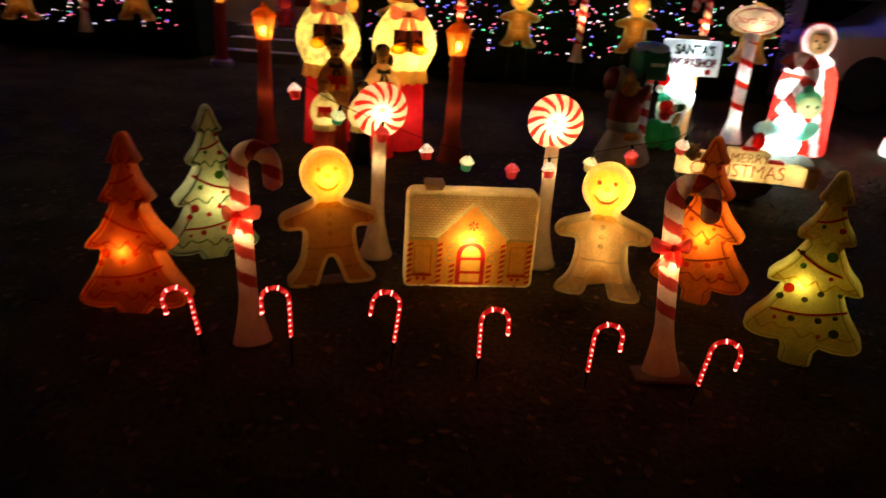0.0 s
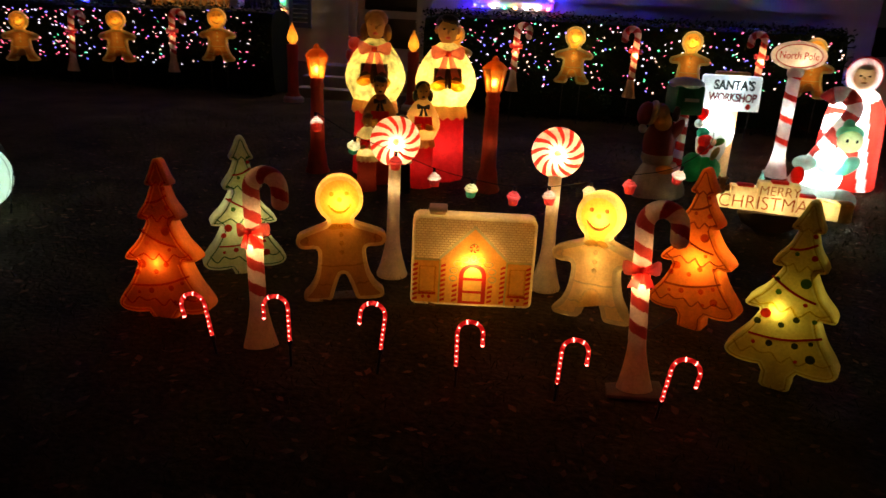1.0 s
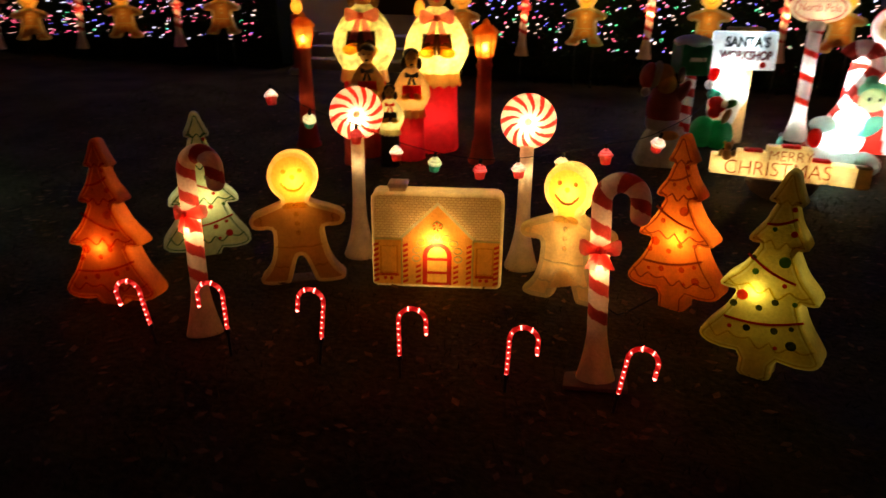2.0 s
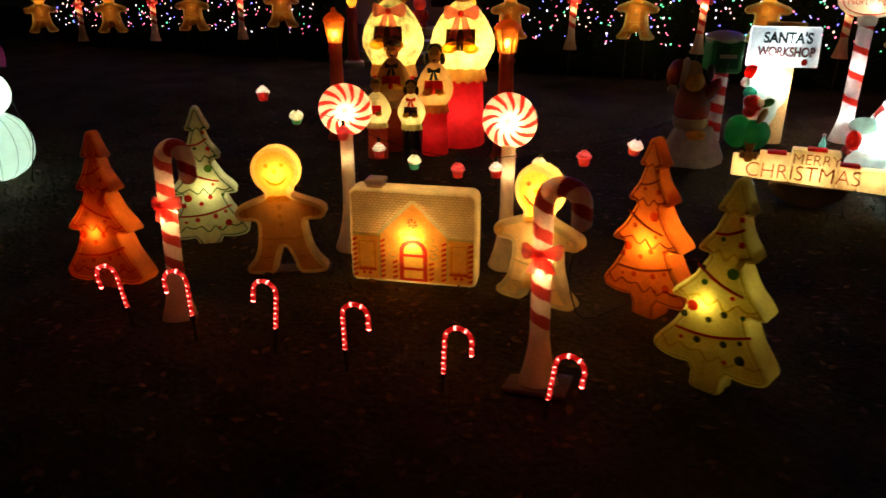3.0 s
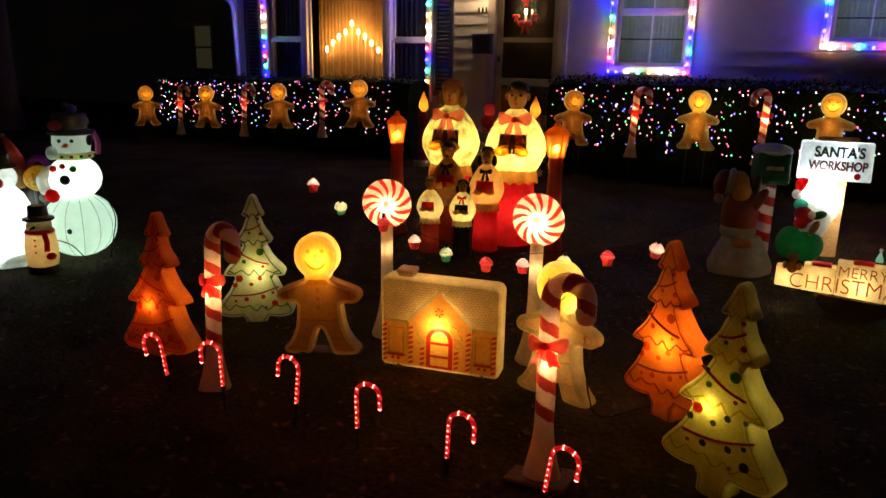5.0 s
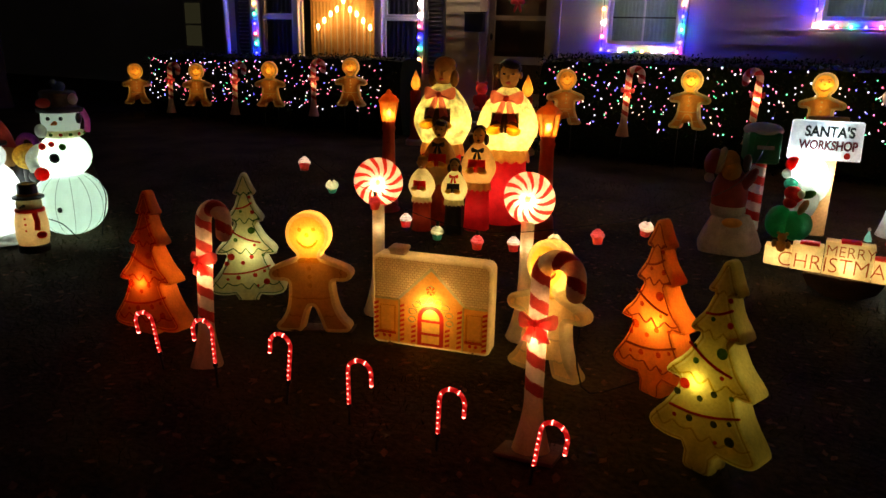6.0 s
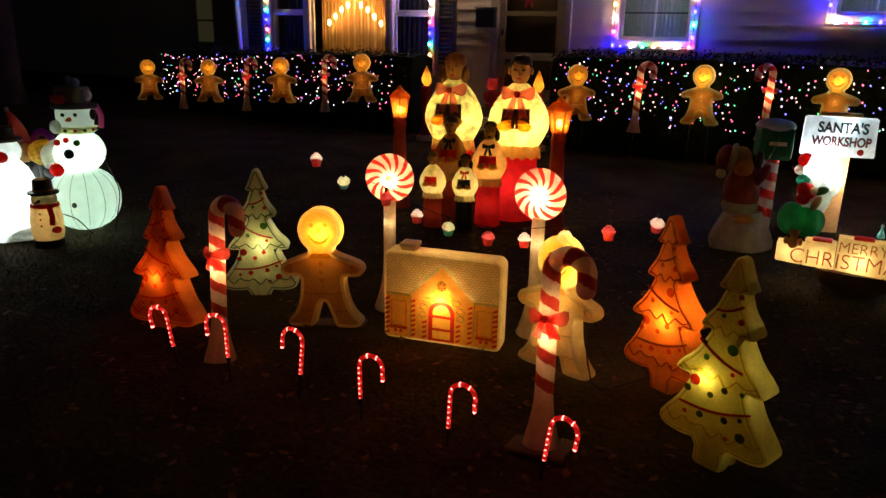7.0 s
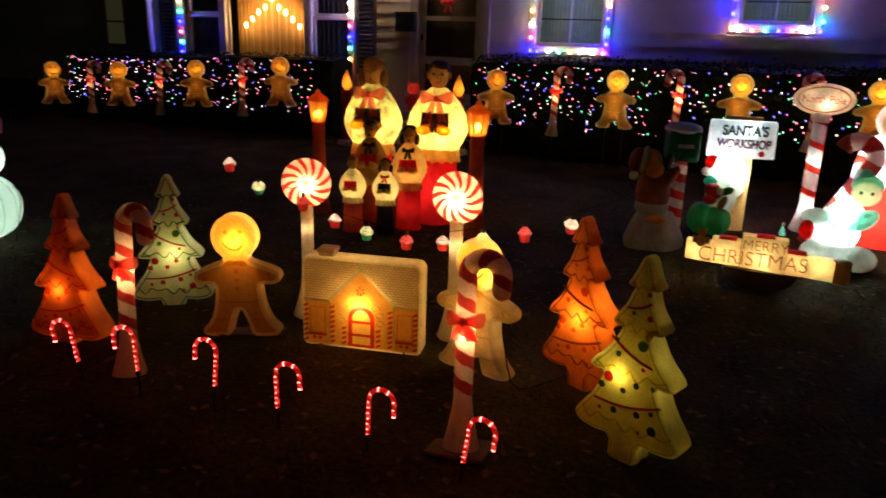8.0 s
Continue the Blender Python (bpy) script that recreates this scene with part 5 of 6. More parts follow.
def cupcake(root, at, frosting, cup, watts, tip):
    bm = lathe(bmesh.new(), [(0.019, -0.034), (0.021, -0.032), (0.027, 0.0)], u=20, fold=0.05, folds=10)
    c = part("cupcake_light", bm, cup, root)
    c.matrix_basis = pose(*at, tip, tip * 0.7, 0)
    bm = lathe(bmesh.new(), [(0.029, -0.001), (0.034, 0.006), (0.033, 0.013), (0.026, 0.017), (0.027, 0.021), (0.023, 0.027), (0.015, 0.030), (0.014, 0.034), (0.006, 0.042)], u=18, fold=0.04, folds=6)
    part("frosting", bm, frosting, c)
    part("socket", tube(bmesh.new(), [(0, 0, 0.04), (0, 0, 0.062)], 0.008, 8), M["wire"], c)
    if watts:
        bulb(c, (0, 0, 0.006), watts, (1.0, 0.86, 0.66), 0.008)


CUPS = [((-0.714, 3.281, 0.826), "white", "cup_pink", 0.05), ((-0.504, 3.24, 0.735), "cup_cream", "cup_teal", 0.05), ((-0.318, 3.36, 0.645), "cup_pink", "cup_pink", 0.012),
        ((-0.101, 3.318, 0.588), "white", "cup_pink", 0.05), ((0.093, 3.299, 0.556), "cup_cream", "cup_teal", 0.05), ((0.306, 3.317, 0.533), "cup_pink", "cup_pink", 0.035),
        ((0.48, 3.361, 0.54), "white", "cup_pink", 0.05), ((0.672, 3.40, 0.575), "cup_cream", "cup_cream", 0.05), ((0.866, 3.445, 0.615), "cup_pink", "cup_pink", 0.035), ((1.087, 3.431, 0.689), "white", "cup_pink", 0.05)]
cups = thing("cupcake_string_lights", Matrix(), "dark sagging wire with small glowing plastic cupcake lights", "string lights")
for k, (at, fr, cu, w) in enumerate(CUPS):
    cupcake(cups, at, M[fr], M[cu], w, (-18, 24, 4, -6, 8, 3, -5, 10, -4, 16)[k])
line_pts = [(x, y, z + 0.06) for (x, y, z), *_ in CUPS] + [(1.36, 4.3, 0.78), (1.40, 5.72, 0.86)]
part("wire", tube(bmesh.new(), spline(line_pts, 0.03), 0.0021, 6), M["wire"], cups)


# ---- carolers: plain statues ----
def caroler(m, label, tall, watts, robe, skirt, hair, woman=False, wide=1.0, bow=None, book=None, colour=(1.0, 0.70, 0.30)):
    """A choir statue: long skirt, full robe, bow, open book, head and hair."""
    bm = bmesh.new()
    s = tall / 1.34
    k = s * wide
    cut = 0.56 * s
    prof = [(0.165 * k, 0.0), (0.18 * k, 0.02 * s), (0.172 * k, 0.2 * s), (0.165 * k, 0.40 * s), (0.16 * k, cut - 0.001)]
    lathe(bm, prof, mat=1, u=36, squash=0.78, fold=0.025, folds=11)
    prof = [(0.172 * k, cut + 0.06 * s), (0.21 * k, 0.69 * s), (0.24 * k, 0.76 * s), (0.246 * k, 0.82 * s), (0.226 * k, 0.90 * s), (0.178 * k, 0.99 * s), (0.118 * k, 1.065 * s), (0.062 * k, 1.11 * s)]
    lathe(bm, prof, mat=0, u=36, squash=0.74, fold=0.018, folds=9)
    n0 = len(bm.verts)
    lathe(bm, [(0.190 * k, cut - 0.03 * s), (0.182 * k, cut + 0.02 * s), (0.170 * k, cut + 0.07 * s)], mat=7, u=72, squash=0.76, fold=0.03, folds=12, capped=False)
    bm.verts.ensure_lookup_table()
    for v in bm.verts[n0:]:
        if v.co.z < cut:
            v.co.z += 0.012 * s * math.sin(12 * math.atan2(v.co.y, v.co.x))
    hz = 1.205 * s
    lathe(bm, [(0.045 * s, 1.08 * s), (0.042 * s, 1.14 * s)], mat=2, u=16, capped=False)
    ellipsoid(bm, (0, 0, hz), (0.078 * s, 0.09 * s, 0.11 * s), mat=2, u=20, v=14)
    ellipsoid(bm, (0, -0.09 * s, hz - 0.012 * s), (0.014 * s, 0.02 * s, 0.02 * s), mat=2, u=10, v=8)
    for x in (-0.034, 0.034):
        ellipsoid(bm, (x * s, -0.08 * s, hz + 0.012 * s), (0.014 * s, 0.012 * s, 0.008 * s), mat=3, u=8, v=6)
    ellipsoid(bm, (0, -0.082 * s, hz - 0.055 * s), (0.022 * s, 0.012 * s, 0.012 * s), mat=4, u=10, v=6)
    if woman:
        ellipsoid(bm, (0, 0.034 * s, hz + 0.05 * s), (0.096 * s, 0.092 * s, 0.076 * s), mat=3)
        for x in (-1, 1):
            ellipsoid(bm, (x * 0.092 * s, 0.0, hz - 0.05 * s), (0.036 * s, 0.055 * s, 0.07 * s), mat=3, u=12)
    else:
        ellipsoid(bm, (0, 0.028 * s, hz + 0.055 * s), (0.09 * s, 0.09 * s, 0.07 * s), mat=3)
        ellipsoid(bm, (0.012 * s, -0.042 * s, hz + 0.082 * s), (0.072 * s, 0.055 * s, 0.038 * s), mat=3, turn=(0, 10, 0))
        for x in (-1, 1):
            ellipsoid(bm, (x * 0.088 * s, 0.01 * s, hz), (0.014 * s, 0.022 * s, 0.03 * s), mat=2, u=10, v=6)
    fy = -0.165 * k
    for x in (-1, 1):
        # fingers on the book
        for q in range(3):
            ellipsoid(bm, (x * 0.066 * s, fy - 0.092 * s, (0.785 + q * 0.023) * s), (0.046 * s, 0.018 * s, 0.014 * s), mat=6, turn=(0, x * 16, 0), u=10, v=6)
        ellipsoid(bm, (x * 0.08 * s, fy - 0.088 * s, 0.795 * s), (0.058 * s, 0.034 * s, 0.036 * s), mat=6, u=10, v=8)
    moulded_bow(bm, (0, -0.158 * k, 1.035 * s), (1.02 if tall > 1 else 0.62) * s, bend=0.62, mat=4, thick=0.012, slope=0.55, long=1.35)
    for x in (-1, 1):
        n0 = len(bm.verts)
        box(bm, (0, -0.008 * s, -0.075 * s), (x * 0.112 * s, 0.008 * s, 0.078 * s), mat=5)
        bm.verts.ensure_lookup_table()
        turn = Euler((radians(-16), 0, radians(x * 14))).to_matrix()
        for v in bm.verts[n0:]:
            v.co = turn @ v.co + Vector((0, fy - 0.05 * s, 0.85 * s))
    ob = single("caroler_statue", bm, [robe, skirt, M["skin"], hair, bow or M["bow"], book or M["book"], M["hand_gold"], M["robe_shade"] if tall > 1 else robe], m, label, "statue", "choir statues")
    if watts:
        bulb(ob, (0.03 * s, 0.0, 0.78 * s), watts, colour, 0.03)
        if tall > 1:
            # lamps added in the hands, standing for robe light reaching them
            for x in (-0.085, 0.085):
                bulb(ob, (x * s, fy - 0.088 * s, 0.795 * s), watts * 0.045, colour, 0.01)
        bulb(ob, (0.0, 0.0, 0.30 * s), watts * 0.16, (1.0, 0.5, 0.25), 0.03)
        # weak lamp added in the head so the face shows
        bulb(ob, (0.0, 0.0, 1.19 * s), 0.12 if tall > 1 else watts * 0.013, colour, 0.02)
    return ob


caroler(pose(-1.11, 5.62, 0.02, 0, 0, 14), "caroler statue with curled hair, cream robe and red bow", 1.33, 5.5, M["robe_worn_shaded"], M["skirt"], M["hair_brown"], woman=True)
caroler(pose(-0.525, 5.62, 0.02, 0, 0, 16), "caroler statue with black hair, cream robe and red bow", 1.33, 7.5, M["robe"], M["skirt"], M["hair"])
caroler(pose(-0.985, 5.34, 0.01, 0, 0, 18), "smaller dim caroler statue in a shaded brown robe", 0.86, 0.0, M["brown"], M["lantern_red"], M["hair"], wide=0.86, bow=M["black"], book=M["red"])
caroler(pose(-0.64, 5.34, 0.01, 0, 0, 18), "smaller caroler statue with a red skirt and black bow", 0.84, 1.1, M["amber_robe"], M["skirt"], M["hair"], woman=True, wide=0.9, bow=M["black"], book=M["red"])
caroler(pose(-1.01, 5.10, 0.0, 0, 0, 16), "child caroler statue with a yellow lit robe and red book", 0.61, 0.45, M["cup_cream"], M["lantern_red"], M["hair_brown"], wide=0.95, bow=M["cup_cream"], book=M["red"])
caroler(pose(-0.745, 5.14, 0.0, 0, 0, 20), "child caroler statue with a pale lit robe and dark skirt", 0.61, 0.5, M["cup_cream"], M["black"], M["hair"], woman=True, wide=0.92, bow=M["red"], book=M["hair"])


def lamp_post(m, label):
    root = thing("street_lamp_figure", m, label, "lamp post figure", "lamp post figures")
    part("post", lathe(bmesh.new(), [(0.10, 0.0), (0.10, 0.03), (0.085, 0.06), (0.075, 0.16), (0.062, 0.2), (0.058, 0.4), (0.052, 0.62), (0.05, 0.70), (0.06, 0.73), (0.05, 0.76), (0.055, 0.79)], u=24, fold=0.03, folds=8), M["lantern_red"], root, "dark red fluted post")
    lan = bmesh.new()
    lathe(lan, [(0.055, 0.79), (0.085, 0.955)], u=6)
    part("lantern", lan, M["lantern"], root, "glowing amber lantern")
    for i in range(6):
        a = math.pi / 3 * i
        part("lantern_bar", tube(bmesh.new(), [(0.058 * math.cos(a), 0.058 * math.sin(a), 0.79), (0.088 * math.cos(a), 0.088 * math.sin(a), 0.957)], 0.006, 6), M["lantern"], root)
    part("lantern_roof", lathe(bmesh.new(), [(0.10, 0.955), (0.098, 0.968), (0.06, 1.005), (0.03, 1.02), (0.026, 1.035), (0.012, 1.055)], u=6), M["lantern"], root)
    part("lamp_bulb", ellipsoid(bmesh.new(), (0, 0, 0.855), (0.02, 0.02, 0.03), u=12, v=8), M["door_bulb"], root, "bright bulb")
    bulb(root, (0, 0, 0.875), 0.15, (1.0, 0.66, 0.26), 0.018)
    bulb(root, (0, 0, 0.4), 0.07, (1.0, 0.55, 0.28), 0.02)


lab = "red lamp post figure with a glowing amber lantern"
lamp_post(pose(-1.56, 5.49, 0.005), lab)
lamp_post(pose(-0.105, 5.41, 0.005, 0, 0, 20), lab)


def candle_figure(m, label):
    root = thing("candle_figure", m, label, "candle figure", "candle figures")
    part("candle_body", lathe(bmesh.new(), [(0.12, 0.0), (0.12, 0.04), (0.085, 0.09), (0.068, 0.12), (0.064, 0.5), (0.07, 0.68), (0.06, 0.70)], u=20, fold=0.03, folds=7), M["lantern_red"], root)
    part("base", lathe(bmesh.new(), [(0.125, 0.0), (0.125, 0.05), (0.10, 0.075)], u=20), M["white"], root)
    part("flame", lathe(bmesh.new(), [(0.025, 0.70), (0.062, 0.75), (0.066, 0.79), (0.045, 0.86), (0.018, 0.92), (0.004, 0.955)], u=16), M["lantern"], root, "glowing amber flame")
    bulb(root, (0, 0, 0.79), 0.6, (1.0, 0.70, 0.28), 0.02)


lab = "red candle figure with a glowing amber flame"
candle_figure(pose(-3.04, 8.52, 0.115), lab)
candle_figure(pose(-1.52, 8.58, 0.115), lab)


def red_bear():
    bm = bmesh.new()
    ellipsoid(bm, (0, 0, 0.12), (0.10, 0.09, 0.13))
    ellipsoid(bm, (0, -0.01, 0.30), (0.085, 0.08, 0.085))
    for x in (-0.06, 0.06):
        ellipsoid(bm, (x, 0, 0.37), (0.028, 0.02, 0.028), u=10, v=6)
        ellipsoid(bm, (x * 1.5, -0.05, 0.15), (0.03, 0.05, 0.07), u=10, v=6)
        ellipsoid(bm, (x, -0.09, 0.03), (0.045, 0.06, 0.035), u=10, v=6)
    ob = single("bear_statue", bm, [plastic("dim_red_plastic", (0.55, 0.10, 0.05), clear=0.08)], pose(-2.60, 9.6, 0.502, 0, 0, 22), "small red bear figure glowing dimly on the porch steps", "bear figure")
    bulb(ob, (0, 0, 0.24), 0.45, (1.0, 0.5, 0.3), 0.02)


red_bear()


# ---- signs and figures beside the workshop sign ----
def posted_box_figure():
    """The dim bearded figure that leans on a green mailbox."""
    m = pose(1.22, 5.70, 0.04, 0, 0, 14)
    bm = bmesh.new()
    lathe(bm, [(0.215, 0.0), (0.22, 0.05), (0.19, 0.13), (0.15, 0.22), (0.12, 0.27)], mat=0, u=28, squash=0.75, fold=0.06, folds=5)
    lathe(bm, [(0.105, 0.26), (0.125, 0.30), (0.12, 0.34)], mat=0, u=24, centre=(-0.03, 0))
    lathe(bm, [(0.115, 0.33), (0.125, 0.40), (0.12, 0.48), (0.09, 0.56), (0.06, 0.60)], mat=1, u=24, centre=(-0.03, 0))
    ellipsoid(bm, (-0.065, -0.03, 0.645), (0.075, 0.08, 0.09), mat=2)
    ellipsoid(bm, (-0.045, -0.06, 0.595), (0.068, 0.07, 0.075), mat=4)
    ellipsoid(bm, (-0.12, -0.02, 0.655), (0.035, 0.092, 0.10), mat=0, turn=(0, 12, 0))
    ellipsoid(bm, (-0.165, 0.0, 0.645), (0.062, 0.085, 0.095), mat=1, turn=(0, 12, 0))
    ellipsoid(bm, (-0.185, -0.03, 0.535), (0.034, 0.034, 0.036), mat=0, u=10, v=8)
    ellipsoid(bm, (0.06, -0.05, 0.52), (0.045, 0.045, 0.12), mat=1, turn=(0, 35, 0), u=12)
    ellipsoid(bm, (0.05, -0.07, 0.66), (0.03, 0.03, 0.06), mat=3, u=10)
    ellipsoid(bm, (-0.01, -0.15, 0.24), (0.07, 0.04, 0.035), mat=4)
    single("holiday_statue", bm, [M["dull_white"], M["dull_red"], M["skin"], M["hair"], M["amber"]], m, "unlit bearded statue in a red suit on a snowy base", "statue")
    root = thing("mailbox_figure", pose(1.345, 5.82, 0.05, 0, 0, 14), "unlit green toy mailbox with snow on a candy-striped post", "mailbox")
    path = [(0, 0, 0.02 + 0.62 * i / 100) for i in range(101)]
    a, b = striped(path, [0.055] * 101, 0.13, 0.5, lean=0.6)
    part("post", a, M["cool_white"], root)
    part("red_stripe", b, M["red_paint"], root)
    part("box", box(bmesh.new(), (-0.11, -0.13, 0.64), (0.11, 0.13, 0.86), bevel=0.02), M["green"], root)
    part("door", box(bmesh.new(), (-0.07, -0.142, 0.67), (0.09, -0.131, 0.83), bevel=0.006), M["green"], root)
    part("letter_slot", box(bmesh.new(), (-0.05, -0.15, 0.745), (0.06, -0.143, 0.77)), M["cool_white"], root)
    part("snow_cap", ellipsoid(bmesh.new(), (0, 0, 0.865), (0.135, 0.15, 0.05)), M["cool_white"], root, "white snow cap")


posted_box_figure()


def workshop_sign():
    root = thing("workshop_sign", pose(1.745, 6.22, 0.1, 0, 0, 8), "lit sign board above a glowing elf and wooden post", "sign")
    part("post", box(bmesh.new(), (-0.045, 0.02, -0.01), (0.10, 0.15, 0.60), bevel=0.02), M["post_tan"], root, "tan wooden-looking post")
    # lamp added inside the post for a glow that fades towards the ground
    bulb(root, (0.0, 0.07, 0.45), 5.0, (1.0, 0.86, 0.62), 0.03)
    shell, _ = plaque([(-0.24, 0.585), (0.24, 0.585), (0.245, 0.6), (0.235, 0.86), (0.225, 0.87), (-0.225, 0.87), (-0.24, 0.86), (-0.245, 0.6)], 0.055, 0.012)
    part("board", shell, M["cool_white"], root, "white glowing board")
    part("cap", box(bmesh.new(), (-0.14, -0.03, 0.872), (0.13, 0.03, 0.90), bevel=0.01), M["brown"], root)
    lettering("SANTA'S", 0.105, M["sign_dark"], root, (0.015, -0.031, 0.79), squeeze=0.82, bold=0.0034)
    lettering("WORKSHOP", 0.092, M["sign_red"], root, (0.015, -0.031, 0.692), squeeze=0.74, bold=0.0036)
    part("heart", ellipsoid(bmesh.new(), (0.15, -0.03, 0.625), (0.022, 0.006, 0.024), u=12), M["red_paint"], root)
    bm = bmesh.new()
    ellipsoid(bm, (-0.235, -0.08, 0.11), (0.10, 0.11, 0.125))
    ellipsoid(bm, (-0.12, -0.1, 0.10), (0.115, 0.11, 0.12))
    part("sack", bm, M["green"], root, "green sack")
    # low lamp placed to white out the board's lower edge
    bulb(root, (-0.06, 0.0, 0.612), 4.5, (0.84, 0.96, 1.0), 0.012)
    bulb(root, (0.05, 0.0, 0.80), 0.55, (0.72, 0.92, 1.0), 0.012)
    bulb(root, (-0.17, -0.08, 0.13), 0.5, (0.9, 1.0, 0.9), 0.02)
    bm = bmesh.new()
    lathe(bm, [(0.085, 0.17), (0.115, 0.25), (0.125, 0.34), (0.09, 0.43)], mat=0, u=24, centre=(-0.10, -0.04))
    # head and body swollen with white ellipsoids, standing for the glare around them
    ellipsoid(bm, (-0.085, -0.06, 0.50), (0.125, 0.10, 0.115), mat=0, u=20, v=14)
    ellipsoid(bm, (-0.03, -0.05, 0.40), (0.10, 0.085, 0.13), mat=0)
    ellipsoid(bm, (-0.195, -0.05, 0.545), (0.055, 0.06, 0.055), mat=1)
    ellipsoid(bm, (-0.225, -0.06, 0.475), (0.04, 0.045, 0.038), mat=0, u=12)
    ellipsoid(bm, (-0.19, -0.09, 0.405), (0.055, 0.05, 0.045), mat=2, u=12)
    ellipsoid(bm, (-0.165, -0.13, 0.335), (0.075, 0.055, 0.06), mat=1, turn=(0, 30, 0))
    ellipsoid(bm, (-0.185, -0.14, 0.275), (0.05, 0.045, 0.045), mat=1, u=12)
    ellipsoid(bm, (-0.075, -0.15, 0.345), (0.055, 0.035, 0.03), mat=4, turn=(0, -20, 0), u=12)
    ellipsoid(bm, (-0.125, -0.165, 0.345), (0.03, 0.03, 0.03), mat=5, u=12)
    ellipsoid(bm, (-0.10, -0.19, 0.255), (0.028, 0.026, 0.062), mat=3, turn=(0, 24, 0), u=12)
    ob = single("elf_statue", bm, [M["cool_white"], M["red"], M["mint"], M["brown"], M["green_paint"], M["face_cream"]], pose(1.745, 6.22, 0.1, 0, 0, 8), "brightly lit elf statue seated below the workshop sign", "statue")
    bulb(ob, (-0.07, -0.05, 0.46), 75.0, (0.9, 1.0, 0.98), 0.03)


workshop_sign()


def north_sign():
    root = thing("pole_sign", pose(2.28, 6.5, 0.11, 0, 0, -6), "oval sign on a red and white striped pole", "sign")
    path = [(0, 0, 0.90 * i / 140) for i in range(141)]
    radii = [0.052 + 0.05 * max(0.0, 1 - p[2] / 0.22) ** 1.3 for p in path]
    a, b = striped(path, radii, 0.185, 0.27, lean=0.55, start=0.2)
    part("pole", a, M["cool_white"], root)
    part("red_stripe", b, M["red_paint"], root)
    part("collar", lathe(bmesh.new(), [(0.058, 0.86), (0.066, 0.88), (0.066, 0.91), (0.055, 0.93)], u=20), M["cool_white"], root)
    oval = [(0.215 * math.cos(2 * math.pi * i / 40), 1.03 + 0.118 * math.sin(2 * math.pi * i / 40)) for i in range(40)]
    shell, _ = plaque(oval, 0.07, 0.018)
    part("board", shell, M["peach"], root, "cream oval board")
    ring = [(0.178 * math.cos(2 * math.pi * i / 40), -0.036, 1.03 + 0.093 * math.sin(2 * math.pi * i / 40)) for i in range(41)]
    part("rim_line", tube(bmesh.new(), ring, 0.004, 6), M["red_paint"], root)
    lettering("North Pole", 0.085, M["red_paint"], root, (0, -0.037, 1.03), squeeze=0.78)
    bulb(root, (0.03, 0.01, 0.99), 0.45, (1.0, 0.80, 0.52), 0.012)
    bulb(root, (-0.12, 0.01, 1.04), 0.15, (1.0, 0.80, 0.52), 0.012)
    bulb(root, (0.14, 0.01, 1.04), 0.15, (1.0, 0.80, 0.52), 0.012)
    bulb(root, (0, 0, 0.55), 0.4, (0.9, 1.0, 0.95), 0.012)
    bulb(root, (0, 0, 0.2), 0.5, (0.9, 1.0, 0.95), 0.012)


north_sign()


